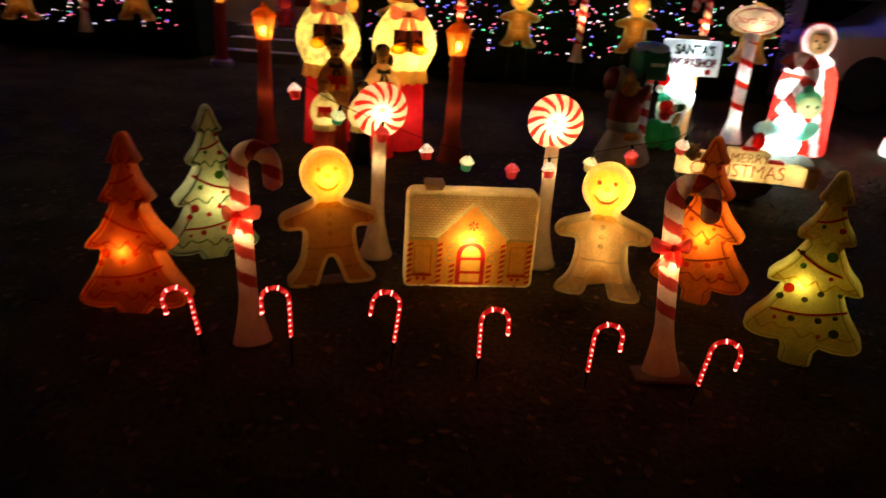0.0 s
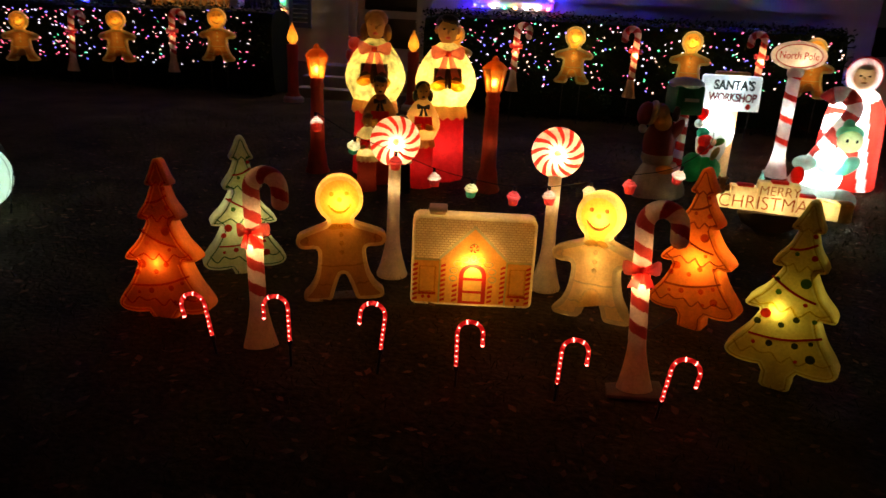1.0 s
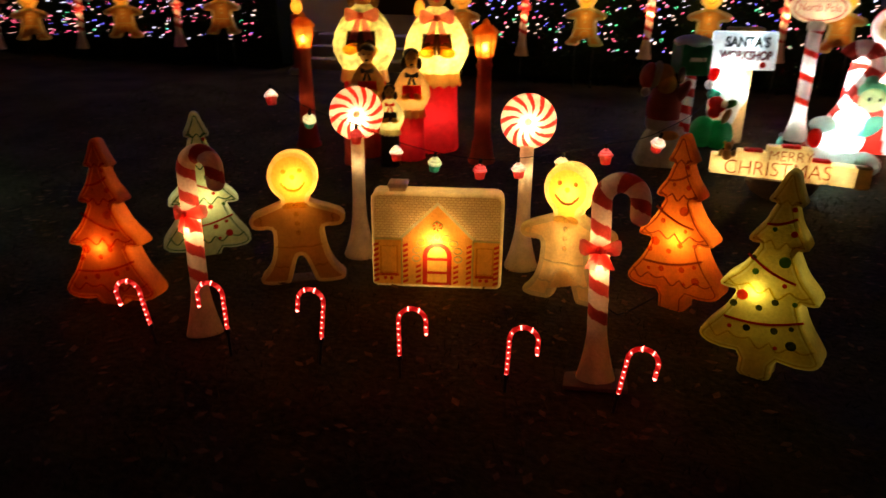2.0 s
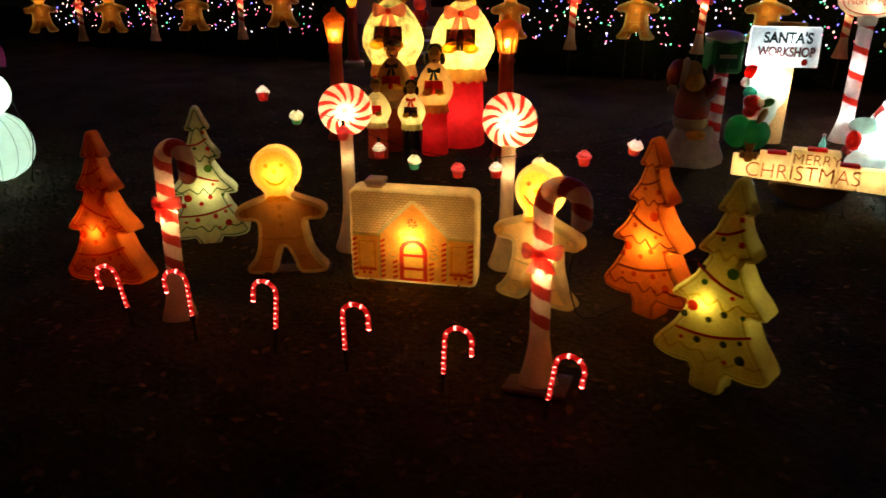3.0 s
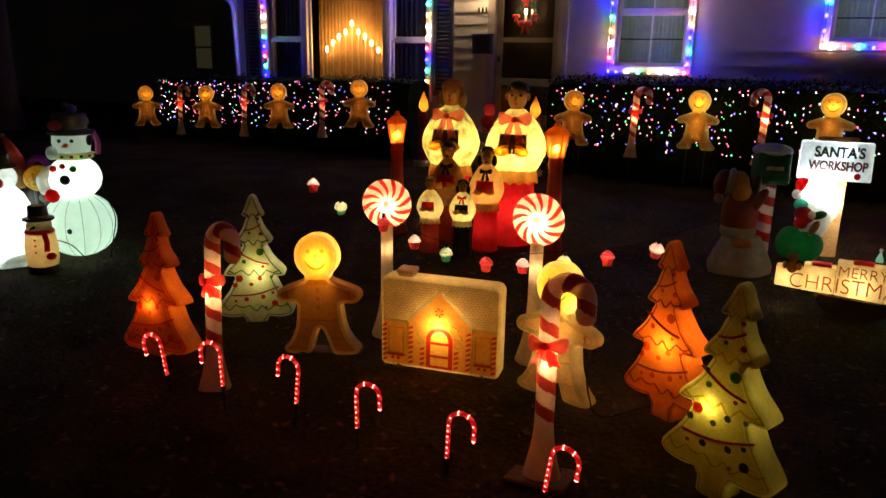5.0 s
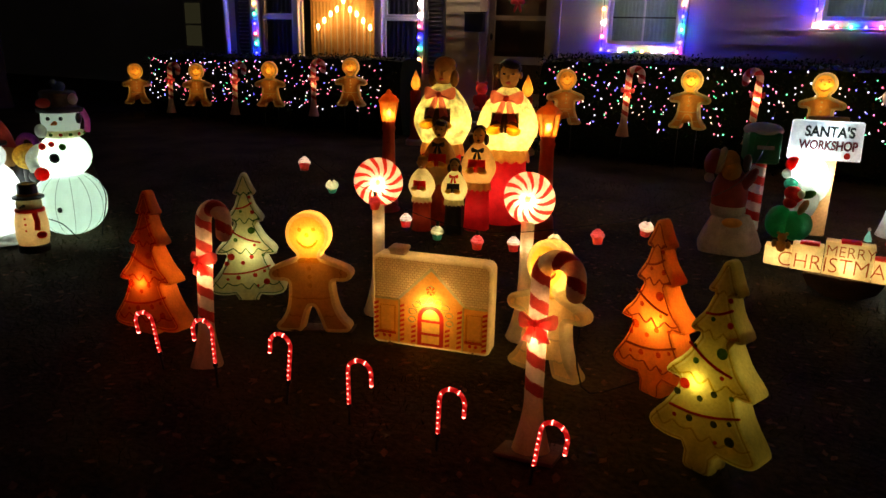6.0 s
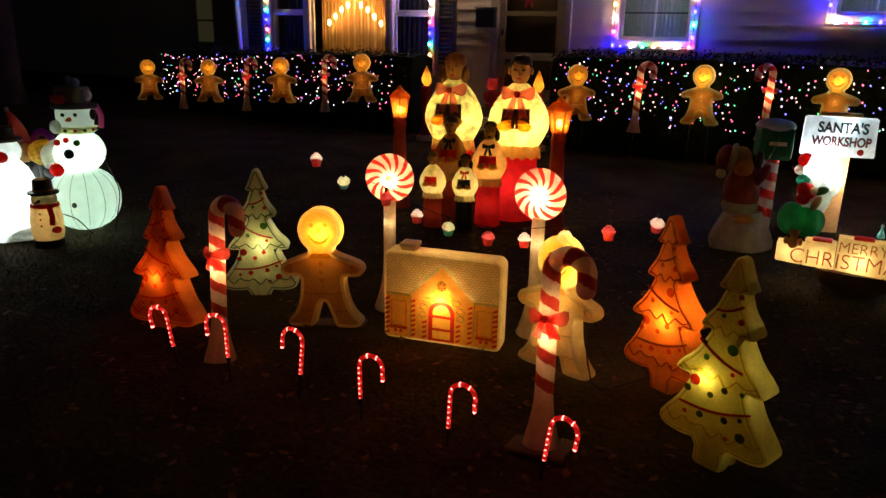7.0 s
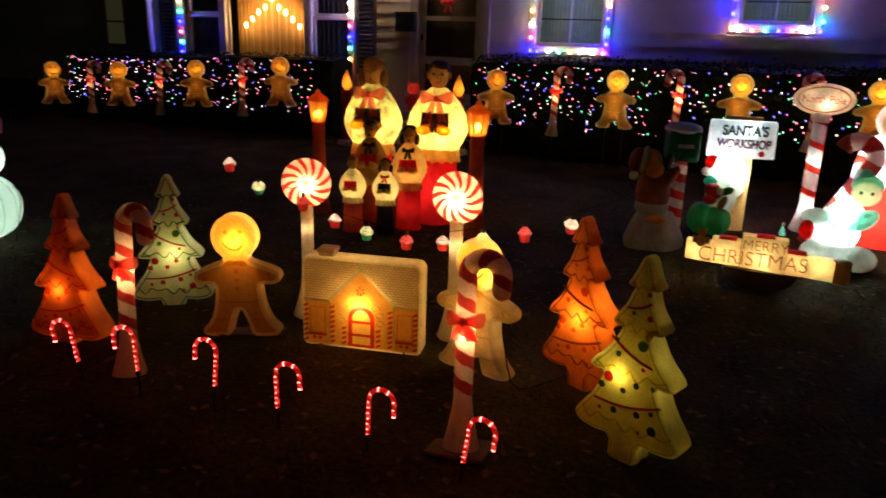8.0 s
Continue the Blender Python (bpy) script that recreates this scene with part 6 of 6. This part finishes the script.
def greeting_sign():
    root = thing("greeting_sign", pose(1.965, 5.1, 0.0, 0, 0, -1), "cream scroll sign with brown greeting letters, glowing warmly", "sign")
    # a banner folded into upright panels of differing height
    cols = [(-0.46, -0.040), (-0.305, -0.053), (-0.125, -0.042), (0.145, -0.054), (0.26, -0.042), (0.42, -0.052)]
    tops = (0.285, 0.318, 0.358, 0.278, 0.265)
    for (x0, y0), (x1, y1), top in zip(cols, cols[1:], tops):
        bm = bmesh.new()
        base = [0.158 - 0.03 * (x + 0.46) / 0.9 for x in (x0, x1)]
        vs = [bm.verts.new(p) for p in ((x0, y0, base[0]), (x1 - 0.003, y1, base[1]), (x1 - 0.003, y1, top - 0.004), (x0, y0, top), (x0, 0.05, base[0]), (x1 - 0.003, 0.05, base[1]), (x1 - 0.003, 0.05, top - 0.004), (x0, 0.05, top))]
        for f in ((0, 1, 2, 3), (7, 6, 5, 4), (0, 4, 5, 1), (3, 2, 6, 7), (0, 3, 7, 4), (1, 5, 6, 2)):
            bm.faces.new([vs[i] for i in f])
        bmesh.ops.bevel(bm, geom=bm.edges[:], offset=0.007, segments=2, affect="EDGES", profile=0.5)
        part("scroll_panel", bm, M["cream"], root)
        bulb(root, ((x0 + x1) / 2, 0.01, 0.215), 1.2 * (x1 - x0) / 0.42, (1.0, 0.78, 0.42), 0.02)
    part("scroll_end", lathe(bmesh.new(), [(0.045, 0.12), (0.058, 0.13), (0.058, 0.255), (0.045, 0.265)], u=18, centre=(0.455, -0.005)), M["brown"], root)
    lettering("MERRY", 0.095, M["orange_dark"], root, (0.015, -0.056, 0.30), squeeze=0.92, depth=0.004, thin=0.0016)
    lettering("CHRISTMAS", 0.135, M["orange_dark"], root, (-0.055, -0.056, 0.208), squeeze=0.92, depth=0.004, thin=0.0022)
    part("base", lathe(bmesh.new(), [(0.10, 0.0), (0.19, 0.05), (0.23, 0.12), (0.22, 0.139)], u=24, squash=0.35, centre=(0.0, 0.0)), M["plate"], root)
    for x, z in ((-0.21, 0.318), (0.01, 0.357), (0.20, 0.278)):
        part("red_bow", box(bmesh.new(), (x - 0.055, -0.05, z - 0.004), (x + 0.055, 0.02, z + 0.014), bevel=0.005), M["red"], root)
    bm = bmesh.new()
    ellipsoid(bm, (-0.37, -0.05, 0.29), (0.032, 0.022, 0.04))
    ellipsoid(bm, (-0.37, -0.055, 0.345), (0.027, 0.022, 0.027))
    for x in (-1, 1):
        ellipsoid(bm, (-0.37 + x * 0.024, -0.05, 0.368), (0.011, 0.008, 0.011), u=8, v=6)
        ellipsoid(bm, (-0.37 + x * 0.04, -0.06, 0.30), (0.016, 0.014, 0.026), u=8, v=6)
    part("teddy", bm, M["hair_brown"], root, "small brown teddy")


greeting_sign()


def elf_and_cane():
    bm = bmesh.new()
    ellipsoid(bm, (-0.03, 0, 0.10), (0.20, 0.15, 0.11), mat=0)
    ellipsoid(bm, (0.14, -0.03, 0.09), (0.12, 0.12, 0.09), mat=0)
    ellipsoid(bm, (-0.02, 0, 0.26), (0.15, 0.12, 0.14), mat=0)
    lathe(bm, [(0.12, 0.30), (0.13, 0.36), (0.11, 0.43), (0.06, 0.48)], mat=1, u=20, centre=(0.02, 0))
    ellipsoid(bm, (0.13, -0.06, 0.37), (0.06, 0.05, 0.1), mat=1, turn=(0, 50, 0))
    ellipsoid(bm, (-0.16, -0.05, 0.36), (0.09, 0.06, 0.06), mat=0)
    ellipsoid(bm, (0.12, -0.03, 0.55), (0.09, 0.085, 0.085), mat=2)
    ellipsoid(bm, (0.12, 0.025, 0.60), (0.098, 0.085, 0.07), mat=3)
    ellipsoid(bm, (0.10, 0.02, 0.66), (0.045, 0.04, 0.05), mat=3)
    for x in (0.085, 0.15):
        ellipsoid(bm, (x, -0.105, 0.565), (0.011, 0.01, 0.014), mat=4, u=8, v=6)
    ellipsoid(bm, (-0.20, -0.10, 0.27), (0.05, 0.05, 0.07), mat=5)
    ob = single("elf_statue", bm, [M["cool_white"], M["pale_mint"], M["face_cream"], M["hat_mint"], M["black"], M["red"]], pose(2.455, 5.78, 0.03, 0, 0, -6), "bright white and mint elf statue riding a candy cane", "statue")
    bulb(ob, (-0.02, -0.02, 0.22), 15.0, (0.86, 1.0, 0.97), 0.03)
    # lamp added at the face centre to light face and hat
    bulb(ob, (0.12, -0.03, 0.55), 0.5, (0.95, 1.0, 0.85), 0.02)
    bulb(ob, (0.05, 0, 0.42), 5.0, (0.86, 1.0, 0.97), 0.03)
    root = thing("leaning_candy_cane", pose(2.47, 5.95, 0.02, 0, 0, -6), "large leaning brown-red and white candy cane", "candy cane")
    path = [(-0.20 + 0.33 * i / 80, 0, 0.12 + 0.60 * i / 80) for i in range(81)]
    cx, cz, r = 0.035, 0.775, 0.108
    a0 = math.atan2(0.72 - cz, 0.13 - cx)
    path += [(cx + r * math.cos(a0 + 3.2 * i / 60), 0, cz + r * math.sin(a0 + 3.2 * i / 60)) for i in range(4, 61)]
    a, b = striped(path, [0.06] * len(path), 0.17, 0.5, lean=0.4)
    part("cane_body", a, M["cool_white"], root)
    part("red_stripe", b, M["brick_paint"], root)
    bulb(root, (0.0, 0, 0.48), 1.2, (0.86, 1.0, 0.97), 0.012)


elf_and_cane()


def cloaked_statue():
    bm = bmesh.new()
    ctrl = [(0.25, 0.0), (0.26, 0.03), (0.245, 0.22), (0.235, 0.42), (0.222, 0.58), (0.205, 0.67), (0.14, 0.78), (0.07, 0.83)]
    prof = []
    for (r0, z0), (r1, z1) in zip(ctrl, ctrl[1:]):
        prof += [(r0 + (r1 - r0) * q / 7, z0 + (z1 - z0) * q / 7) for q in range(7)]
    lathe(bm, prof + [ctrl[-1]], mat=0, u=96, squash=0.7, fold=0.012, folds=9)
    for f in bm.faces:
        c = f.calc_center_median()
        trim = 0.03 + 0.16 * (0.80 - c.z)
        arm = ((c.x + 0.10) / 0.15) ** 2 + ((c.z - 0.52) / 0.10) ** 2 < 1
        if c.y < 0 and (abs(c.x - trim) < 0.035 or c.z > 0.66 + 0.6 * max(0.0, c.x) or arm):
            f.material_index = 1
    ellipsoid(bm, (0.01, 0.075, 0.92), (0.14, 0.09, 0.15), mat=0, u=24, v=14)
    ellipsoid(bm, (0, -0.03, 0.92), (0.13, 0.10, 0.138), mat=1, u=24, v=14)
    ellipsoid(bm, (0, -0.105, 0.912), (0.078, 0.045, 0.092), mat=2, u=20, v=12)
    ellipsoid(bm, (0, -0.112, 0.985), (0.05, 0.03, 0.022), mat=1, u=16, v=10)
    ellipsoid(bm, (0, -0.15, 0.905), (0.013, 0.014, 0.014), mat=2, u=8, v=6)
    ellipsoid(bm, (0, -0.143, 0.872), (0.022, 0.012, 0.008), mat=4, u=8, v=6)
    for x in (-0.032, 0.032):
        ellipsoid(bm, (x, -0.145, 0.925), (0.012, 0.008, 0.008), mat=3, u=8, v=6)
    ob = single("cloaked_statue", bm, [M["red"], M["cool_white"], M["face_cream"], M["hair"], M["brown"]], pose(2.76, 6.35, 0.105, 0, 0, -14), "statue in a red hooded cloak with white fur trim", "statue")
    bulb(ob, (-0.02, -0.03, 0.58), 11.0, (0.95, 1.0, 0.98), 0.03)
    # second lamp added inside the hood to brighten the face
    bulb(ob, (0.0, -0.02, 0.90), 1.3, (0.95, 1.0, 0.98), 0.03)
    bulb(ob, (0.0, 0, 0.25), 6.0, (0.95, 1.0, 0.98), 0.03)
    bm = bmesh.new()
    lathe(bm, [(0.16, 0.0), (0.17, 0.04), (0.15, 0.15), (0.10, 0.2), (0.13, 0.26), (0.12, 0.36), (0.08, 0.42)], pick=lambda z: 1 if 0.13 < z < 0.24 else 0, u=24)
    ellipsoid(bm, (0, 0, 0.52), (0.10, 0.10, 0.11), mat=0)
    ob = single("snowy_statue", bm, [M["cool_white"], M["red"]], pose(3.72, 6.45, 0.11), "white glowing statue with a red band", "statue")
    bulb(ob, (0, 0, 0.3), 14.0, (0.90, 1.0, 0.98), 0.03)


cloaked_statue()


def small_marker():
    root = thing("garden_marker_light", pose(2.13, 6.28, 0.10), "tiny teal cone-shaped garden light beside the striped pole", "garden light")
    part("cone", lathe(bmesh.new(), [(0.028, 0.0), (0.024, 0.03), (0.012, 0.06), (0.006, 0.085)], u=14), M["hat_mint"], root)
    part("tip", ellipsoid(bmesh.new(), (0, 0, 0.095), (0.012, 0.012, 0.014), u=10, v=6), M["cool_white"], root)
    bulb(root, (0, 0, 0.04), 0.02, (0.9, 1.0, 0.95), 0.006)


small_marker()


# ---- snowmen ----
def tall_snowman():
    root = thing("snowman", pose(-3.20, 3.62, 0, 0, 0, 38), "tall white glowing snowman with black hat and pouch", "snowman", "snowmen")
    prof = []
    for i in range(15):
        a = -1.25 + (1.25 + 1.05) * i / 14
        prof.append((0.245 * math.cos(a) + 0.01, 0.24 + 0.24 * math.sin(a)))
    seam = list(prof)
    part("lower_ball", lathe(bmesh.new(), prof, u=52, fold=0.026, folds=13), M["snow"], root)
    prof = []
    for i in range(12):
        a = -0.95 + (0.95 + 1.15) * i / 11
        prof.append((0.185 * math.cos(a), 0.595 + 0.165 * math.sin(a)))
    part("chest", lathe(bmesh.new(), prof, u=32, squash=0.9), M["snow"], root)
    part("head", lathe(bmesh.new(), [(0.10, 0.755), (0.122, 0.79), (0.132, 0.85), (0.128, 0.91), (0.10, 0.945)], u=28), M["snow"], root)
    # thin dark tubes along the creases between the ribs
    for q in range(13):
        a = 2 * math.pi * (q + 0.5) / 13
        pts = [(r * 0.976 * math.cos(a), r * 0.976 * math.sin(a), z) for r, z in seam]
        part("seam", tube(bmesh.new(), pts, 0.0022, 5), M["seam"], root)
    part("collar", lathe(bmesh.new(), [(0.12, 0.735), (0.148, 0.75), (0.148, 0.775), (0.12, 0.785)], u=24), M["cup_cream"], root, "patterned collar")
    for q in range(14):
        a = 2 * math.pi * q / 14
        part("collar_patch", ellipsoid(bmesh.new(), (0.146 * math.cos(a), 0.146 * math.sin(a), 0.762), (0.014, 0.014, 0.012), u=8, v=6), M["red"] if q % 2 else M["green_paint"], root)
    hat = part("hat", lathe(bmesh.new(), [(0.155, 0.915), (0.16, 0.94), (0.118, 0.955), (0.125, 1.05), (0.11, 1.065)], u=28), M["hat_grey"], root, "black top hat")
    part("hat_patch", ellipsoid(bmesh.new(), (-0.06, -0.135, 0.985), (0.05, 0.04, 0.035)), M["cup_pink"], hat)
    part("hat_patch", ellipsoid(bmesh.new(), (0.115, -0.06, 1.01), (0.035, 0.035, 0.04)), M["cool_white"], hat)
    part("hat_bird", ellipsoid(bmesh.new(), (0.02, -0.02, 1.095), (0.045, 0.036, 0.036)), surface("blue_paint", (0.14, 0.30, 0.62), 0.5), hat, "small blue bird")
    part("hat_bird_head", ellipsoid(bmesh.new(), (-0.01, -0.04, 1.125), (0.024, 0.022, 0.024)), surface("blue_paint_pale", (0.10, 0.20, 0.40), 0.5), hat)
    for x, z, r in ((-0.045, 0.875, 0.014), (0.04, 0.875, 0.014)):
        part("eye", ellipsoid(bmesh.new(), (x, -0.126, z), (r, 0.01, r)), M["black"], root)
    part("nose", tube(bmesh.new(), [(0, -0.12, 0.845), (-0.01, -0.19, 0.84)], [0.018, 0.004], 10), M["orange"], root)
    part("ear_muff", ellipsoid(bmesh.new(), (0.132, -0.03, 0.87), (0.02, 0.04, 0.04)), M["black"], root)
    part("scarf_tail", tube(bmesh.new(), spline([(0.13, 0.06, 0.93), (0.16, 0.07, 0.85), (0.15, 0.08, 0.76)], 0.02), 0.022, 8), plastic("pink_scarf", (0.85, 0.25, 0.60)), root, "pink scarf tail")
    for x, z, r, mt in ((-0.02, 0.60, 0.036, "black"), (-0.10, 0.68, 0.024, "red"), (0.04, 0.68, 0.024, "green_paint"), (-0.03, 0.70, 0.02, "red")):
        part("button", ellipsoid(bmesh.new(), (x, -0.178 + abs(x) * 0.35, z), (r, 0.02, r)), M[mt], root)
    part("mitten", ellipsoid(bmesh.new(), (-0.11, -0.185, 0.49), (0.05, 0.04, 0.05)), M["red"], root, "red mitten")
    arm = part("arm", tube(bmesh.new(), spline([(-0.15, -0.03, 0.66), (-0.19, -0.12, 0.60), (-0.15, -0.18, 0.52)], 0.02), 0.038, 12), M["cool_white"], root)
    part("bird_toy", ellipsoid(bmesh.new(), (-0.10, -0.13, 0.79), (0.04, 0.04, 0.05)), M["cool_white"], root)
    part("button", ellipsoid(bmesh.new(), (0.0, -0.256, 0.24), (0.018, 0.012, 0.02)), M["black"], root)
    part("cord", tube(bmesh.new(), spline([(0.17, 0.02, 0.62), (0.20, -0.02, 0.48), (0.262, -0.04, 0.30), (0.235, -0.06, 0.12), (0.22, -0.1, 0.005)], 0.03), 0.004, 6), M["wire"], root)
    part("cord", tube(bmesh.new(), spline([(-0.12, -0.225, 0.18), (0.0, -0.252, 0.14), (0.06, -0.23, 0.06), (0.1, -0.21, 0.005)], 0.03), 0.004, 6), M["wire"], root)
    bulb(root, (-0.05, -0.05, 0.52), 3.0, (0.80, 1.0, 0.86), 0.03)
    bulb(root, (0, 0, 0.22), 1.9, (0.74, 1.0, 0.84), 0.03)
    bulb(root, (0, 0, 0.85), 0.22, (0.85, 1.0, 0.95), 0.02)


tall_snowman()


def round_snowman():
    root = thing("snowman", pose(-3.46, 3.20, 0, 0, 0, 40), "bright white glowing snowman with a dark hat", "snowman", "snowmen")
    part("body", lathe(bmesh.new(), [(0.20, 0.0), (0.22, 0.03), (0.225, 0.2), (0.20, 0.38), (0.15, 0.50), (0.10, 0.56)], u=32), M["cool_white"], root)
    part("head", ellipsoid(bmesh.new(), (0, 0, 0.62), (0.125, 0.12, 0.11)), M["cool_white"], root)
    part("hat", lathe(bmesh.new(), [(0.14, 0.70), (0.14, 0.715), (0.095, 0.72), (0.09, 0.79), (0.08, 0.80)], u=24), M["black"], root)
    part("nose", ellipsoid(bmesh.new(), (0.03, -0.125, 0.60), (0.05, 0.03, 0.04)), M["red"], root, "red cheek and nose")
    part("foot", ellipsoid(bmesh.new(), (0.12, -0.13, 0.05), (0.13, 0.1, 0.05)), M["cool_white"], root)
    bulb(root, (0, 0, 0.30), 6.0, (0.90, 1.0, 0.97), 0.03)
    bulb(root, (0, 0, 0.6), 0.5, (0.90, 1.0, 0.97), 0.03)


round_snowman()


def small_snowman():
    root = thing("snowman", pose(-3.03, 3.19, 0, 0, 0, 42), "small warm-lit snowman with black hat and red scarf", "snowman", "snowmen")
    part("body", lathe(bmesh.new(), [(0.095, 0.055), (0.105, 0.10), (0.105, 0.20), (0.09, 0.29), (0.08, 0.31)], u=24), M["cream"], root)
    part("head", ellipsoid(bmesh.new(), (0, 0, 0.335), (0.083, 0.08, 0.068)), M["cream"], root)
    part("hat", lathe(bmesh.new(), [(0.10, 0.375), (0.10, 0.388), (0.065, 0.392), (0.062, 0.465), (0.055, 0.475)], u=22), M["black"], root, "black hat")
    part("hat_band", lathe(bmesh.new(), [(0.066, 0.393), (0.067, 0.41)], u=22, capped=False), M["amber"], root)
    part("base", lathe(bmesh.new(), [(0.10, 0.0), (0.10, 0.054)], u=22), M["black"], root)
    bm = lathe(bmesh.new(), [(0.075, 0.275), (0.095, 0.285), (0.09, 0.305), (0.075, 0.31)], u=22)
    tube(bm, [(0.05, -0.085, 0.285), (0.065, -0.098, 0.23), (0.06, -0.105, 0.17)], 0.018, 8)
    part("scarf", bm, M["red"], root, "red scarf")
    part("nose", tube(bmesh.new(), [(-0.01, -0.07, 0.335), (-0.03, -0.125, 0.33)], [0.012, 0.003], 8), M["black"], root)
    for z in (0.25, 0.21, 0.165):
        part("button", ellipsoid(bmesh.new(), (-0.01, -0.104, z), (0.008, 0.006, 0.008), u=8, v=6), M["red_paint"], root)
    part("mitten", ellipsoid(bmesh.new(), (0.075, -0.075, 0.13), (0.035, 0.03, 0.025)), M["red"], root)
    bulb(root, (0, 0, 0.2), 0.30, (1.0, 0.72, 0.36), 0.02)


small_snowman()


def dark_figure():
    # black gown, tan face and a red cap that tips to one side
    bm = bmesh.new()
    lathe(bm, [(0.105, 0.0), (0.11, 0.03), (0.10, 0.25), (0.115, 0.42), (0.095, 0.50), (0.05, 0.55)], mat=0, u=24, fold=0.03, folds=7)
    ellipsoid(bm, (-0.10, -0.06, 0.59), (0.075, 0.07, 0.085), mat=1)
    ellipsoid(bm, (-0.155, -0.10, 0.575), (0.02, 0.025, 0.02), mat=1, u=10, v=6)
    ellipsoid(bm, (0.07, -0.08, 0.45), (0.06, 0.09, 0.05), mat=0, turn=(20, 0, 30))
    cap = spline([(-0.09, -0.05, 0.62), (-0.11, -0.05, 0.70), (-0.14, -0.05, 0.80), (-0.18, -0.05, 0.89)], 0.03)
    tube(bm, cap, [0.046 * (1 - (i / (len(cap) - 1)) ** 2.2) + 0.008 for i in range(len(cap))], 16, mat=2)
    ellipsoid(bm, (-0.182, -0.05, 0.895), (0.018, 0.018, 0.018), mat=3, u=10, v=6)
    ob = single("gowned_statue", bm, [M["black"], M["brown"], M["dull_red"], M["dull_white"]], pose(-3.50, 3.52, 0, 0, 0, 40), "dim statue in a black gown with a tilted red cap", "statue")
    bulb(ob, (-0.125, -0.05, 0.76), 0.035, (1.0, 0.75, 0.5), 0.02)
    root = thing("basket", pose(-3.415, 3.46, 0.44), "purple-rimmed basket with a warm orange glow on a dark stand", "basket")
    part("bowl", ellipsoid(bmesh.new(), (0.03, 0.0, 0.15), (0.115, 0.10, 0.095), u=18, v=12), M["gold"], root, "lumpy golden glass bowl")
    hoop = [(0.115 * math.cos(2 * math.pi * i / 24), 0.03, 0.20 + 0.095 * math.sin(2 * math.pi * i / 24)) for i in range(25)]
    part("rim", tube(bmesh.new(), hoop, 0.026, 10), plastic("purple_plastic", (0.30, 0.06, 0.40)), root, "purple hoop")
    part("stand", tube(bmesh.new(), [(0, 0, -0.46), (0, 0, 0.07)], 0.03, 10), M["black"], root)
    bulb(root, (0, 0, 0.13), 0.10, (1.0, 0.6, 0.2), 0.015)


dark_figure()


# ---- parked car beyond the hedge ----
def parked_car():
    root = thing("parked_car", pose(5.75, 9.75, 0.115, 0, 0, 4), "dark silver parked car on the drive", "car")
    side = [(-2.2, 0.35), (-2.15, 0.7), (-1.9, 0.82), (-1.05, 0.92), (-0.45, 1.38), (0.9, 1.42), (1.55, 0.98), (2.1, 0.9), (2.2, 0.6), (2.15, 0.32)]
    bm = bmesh.new()
    rows = []
    for y, k in ((-0.85, 0.94), (-0.80, 1.0), (0.80, 1.0), (0.85, 0.94)):
        rows.append([bm.verts.new((x * (0.99 if abs(y) > 0.82 else 1), y * (0.86 if z > 1.1 else 1), 0.3 + (z - 0.3) * k)) for x, z in side])
    for a, b in zip(rows, rows[1:]):
        for i in range(len(side)):
            bm.faces.new((a[i], a[(i + 1) % len(side)], b[(i + 1) % len(side)], b[i]))
    bm.faces.new(rows[0]), bm.faces.new(rows[-1])
    part("body", bm, M["car_paint"], root)
    for s in (-1, 1):
        bm = bmesh.new()
        pts = [(-0.92, 0.95), (-0.42, 1.31), (0.85, 1.34), (1.35, 1.0)]
        f = bm.faces.new([bm.verts.new((x, s * (0.862 if z < 1.1 else 0.75), z)) for x, z in pts])
        part("side_window", bm, M["black"], root)
        for x in (-1.4, 1.35):
            w = part("wheel", lathe(bmesh.new(), [(0.20, -0.1), (0.31, -0.09), (0.325, 0.0), (0.31, 0.09), (0.20, 0.1)], u=24), M["tyre"], root)
            w.matrix_basis = pose(x, s * 0.78, 0.32, 90, 0, 0)
            part("rim", lathe(bmesh.new(), [(0.02, -0.11), (0.19, -0.104), (0.19, 0.104), (0.02, 0.11)], u=18), M["stake"], w)
        part("headlight", ellipsoid(bmesh.new(), (-2.12, s * 0.62, 0.66), (0.06, 0.16, 0.07)), M["trim"], root)


parked_car()

# ---- siding boards ----
HOLES = [(a - 0.092, b + 0.092, z0 - 0.092, z1 + 0.092) for a, b, z0, z1 in OPENINGS]
HOLES[1] = (OPENINGS[1][0] - 0.122, OPENINGS[1][1] + 0.122, 0.4, 2.75)
clapboards(house_wall, -7.38, 3.9, 0.5, 2.98, holes=HOLES)
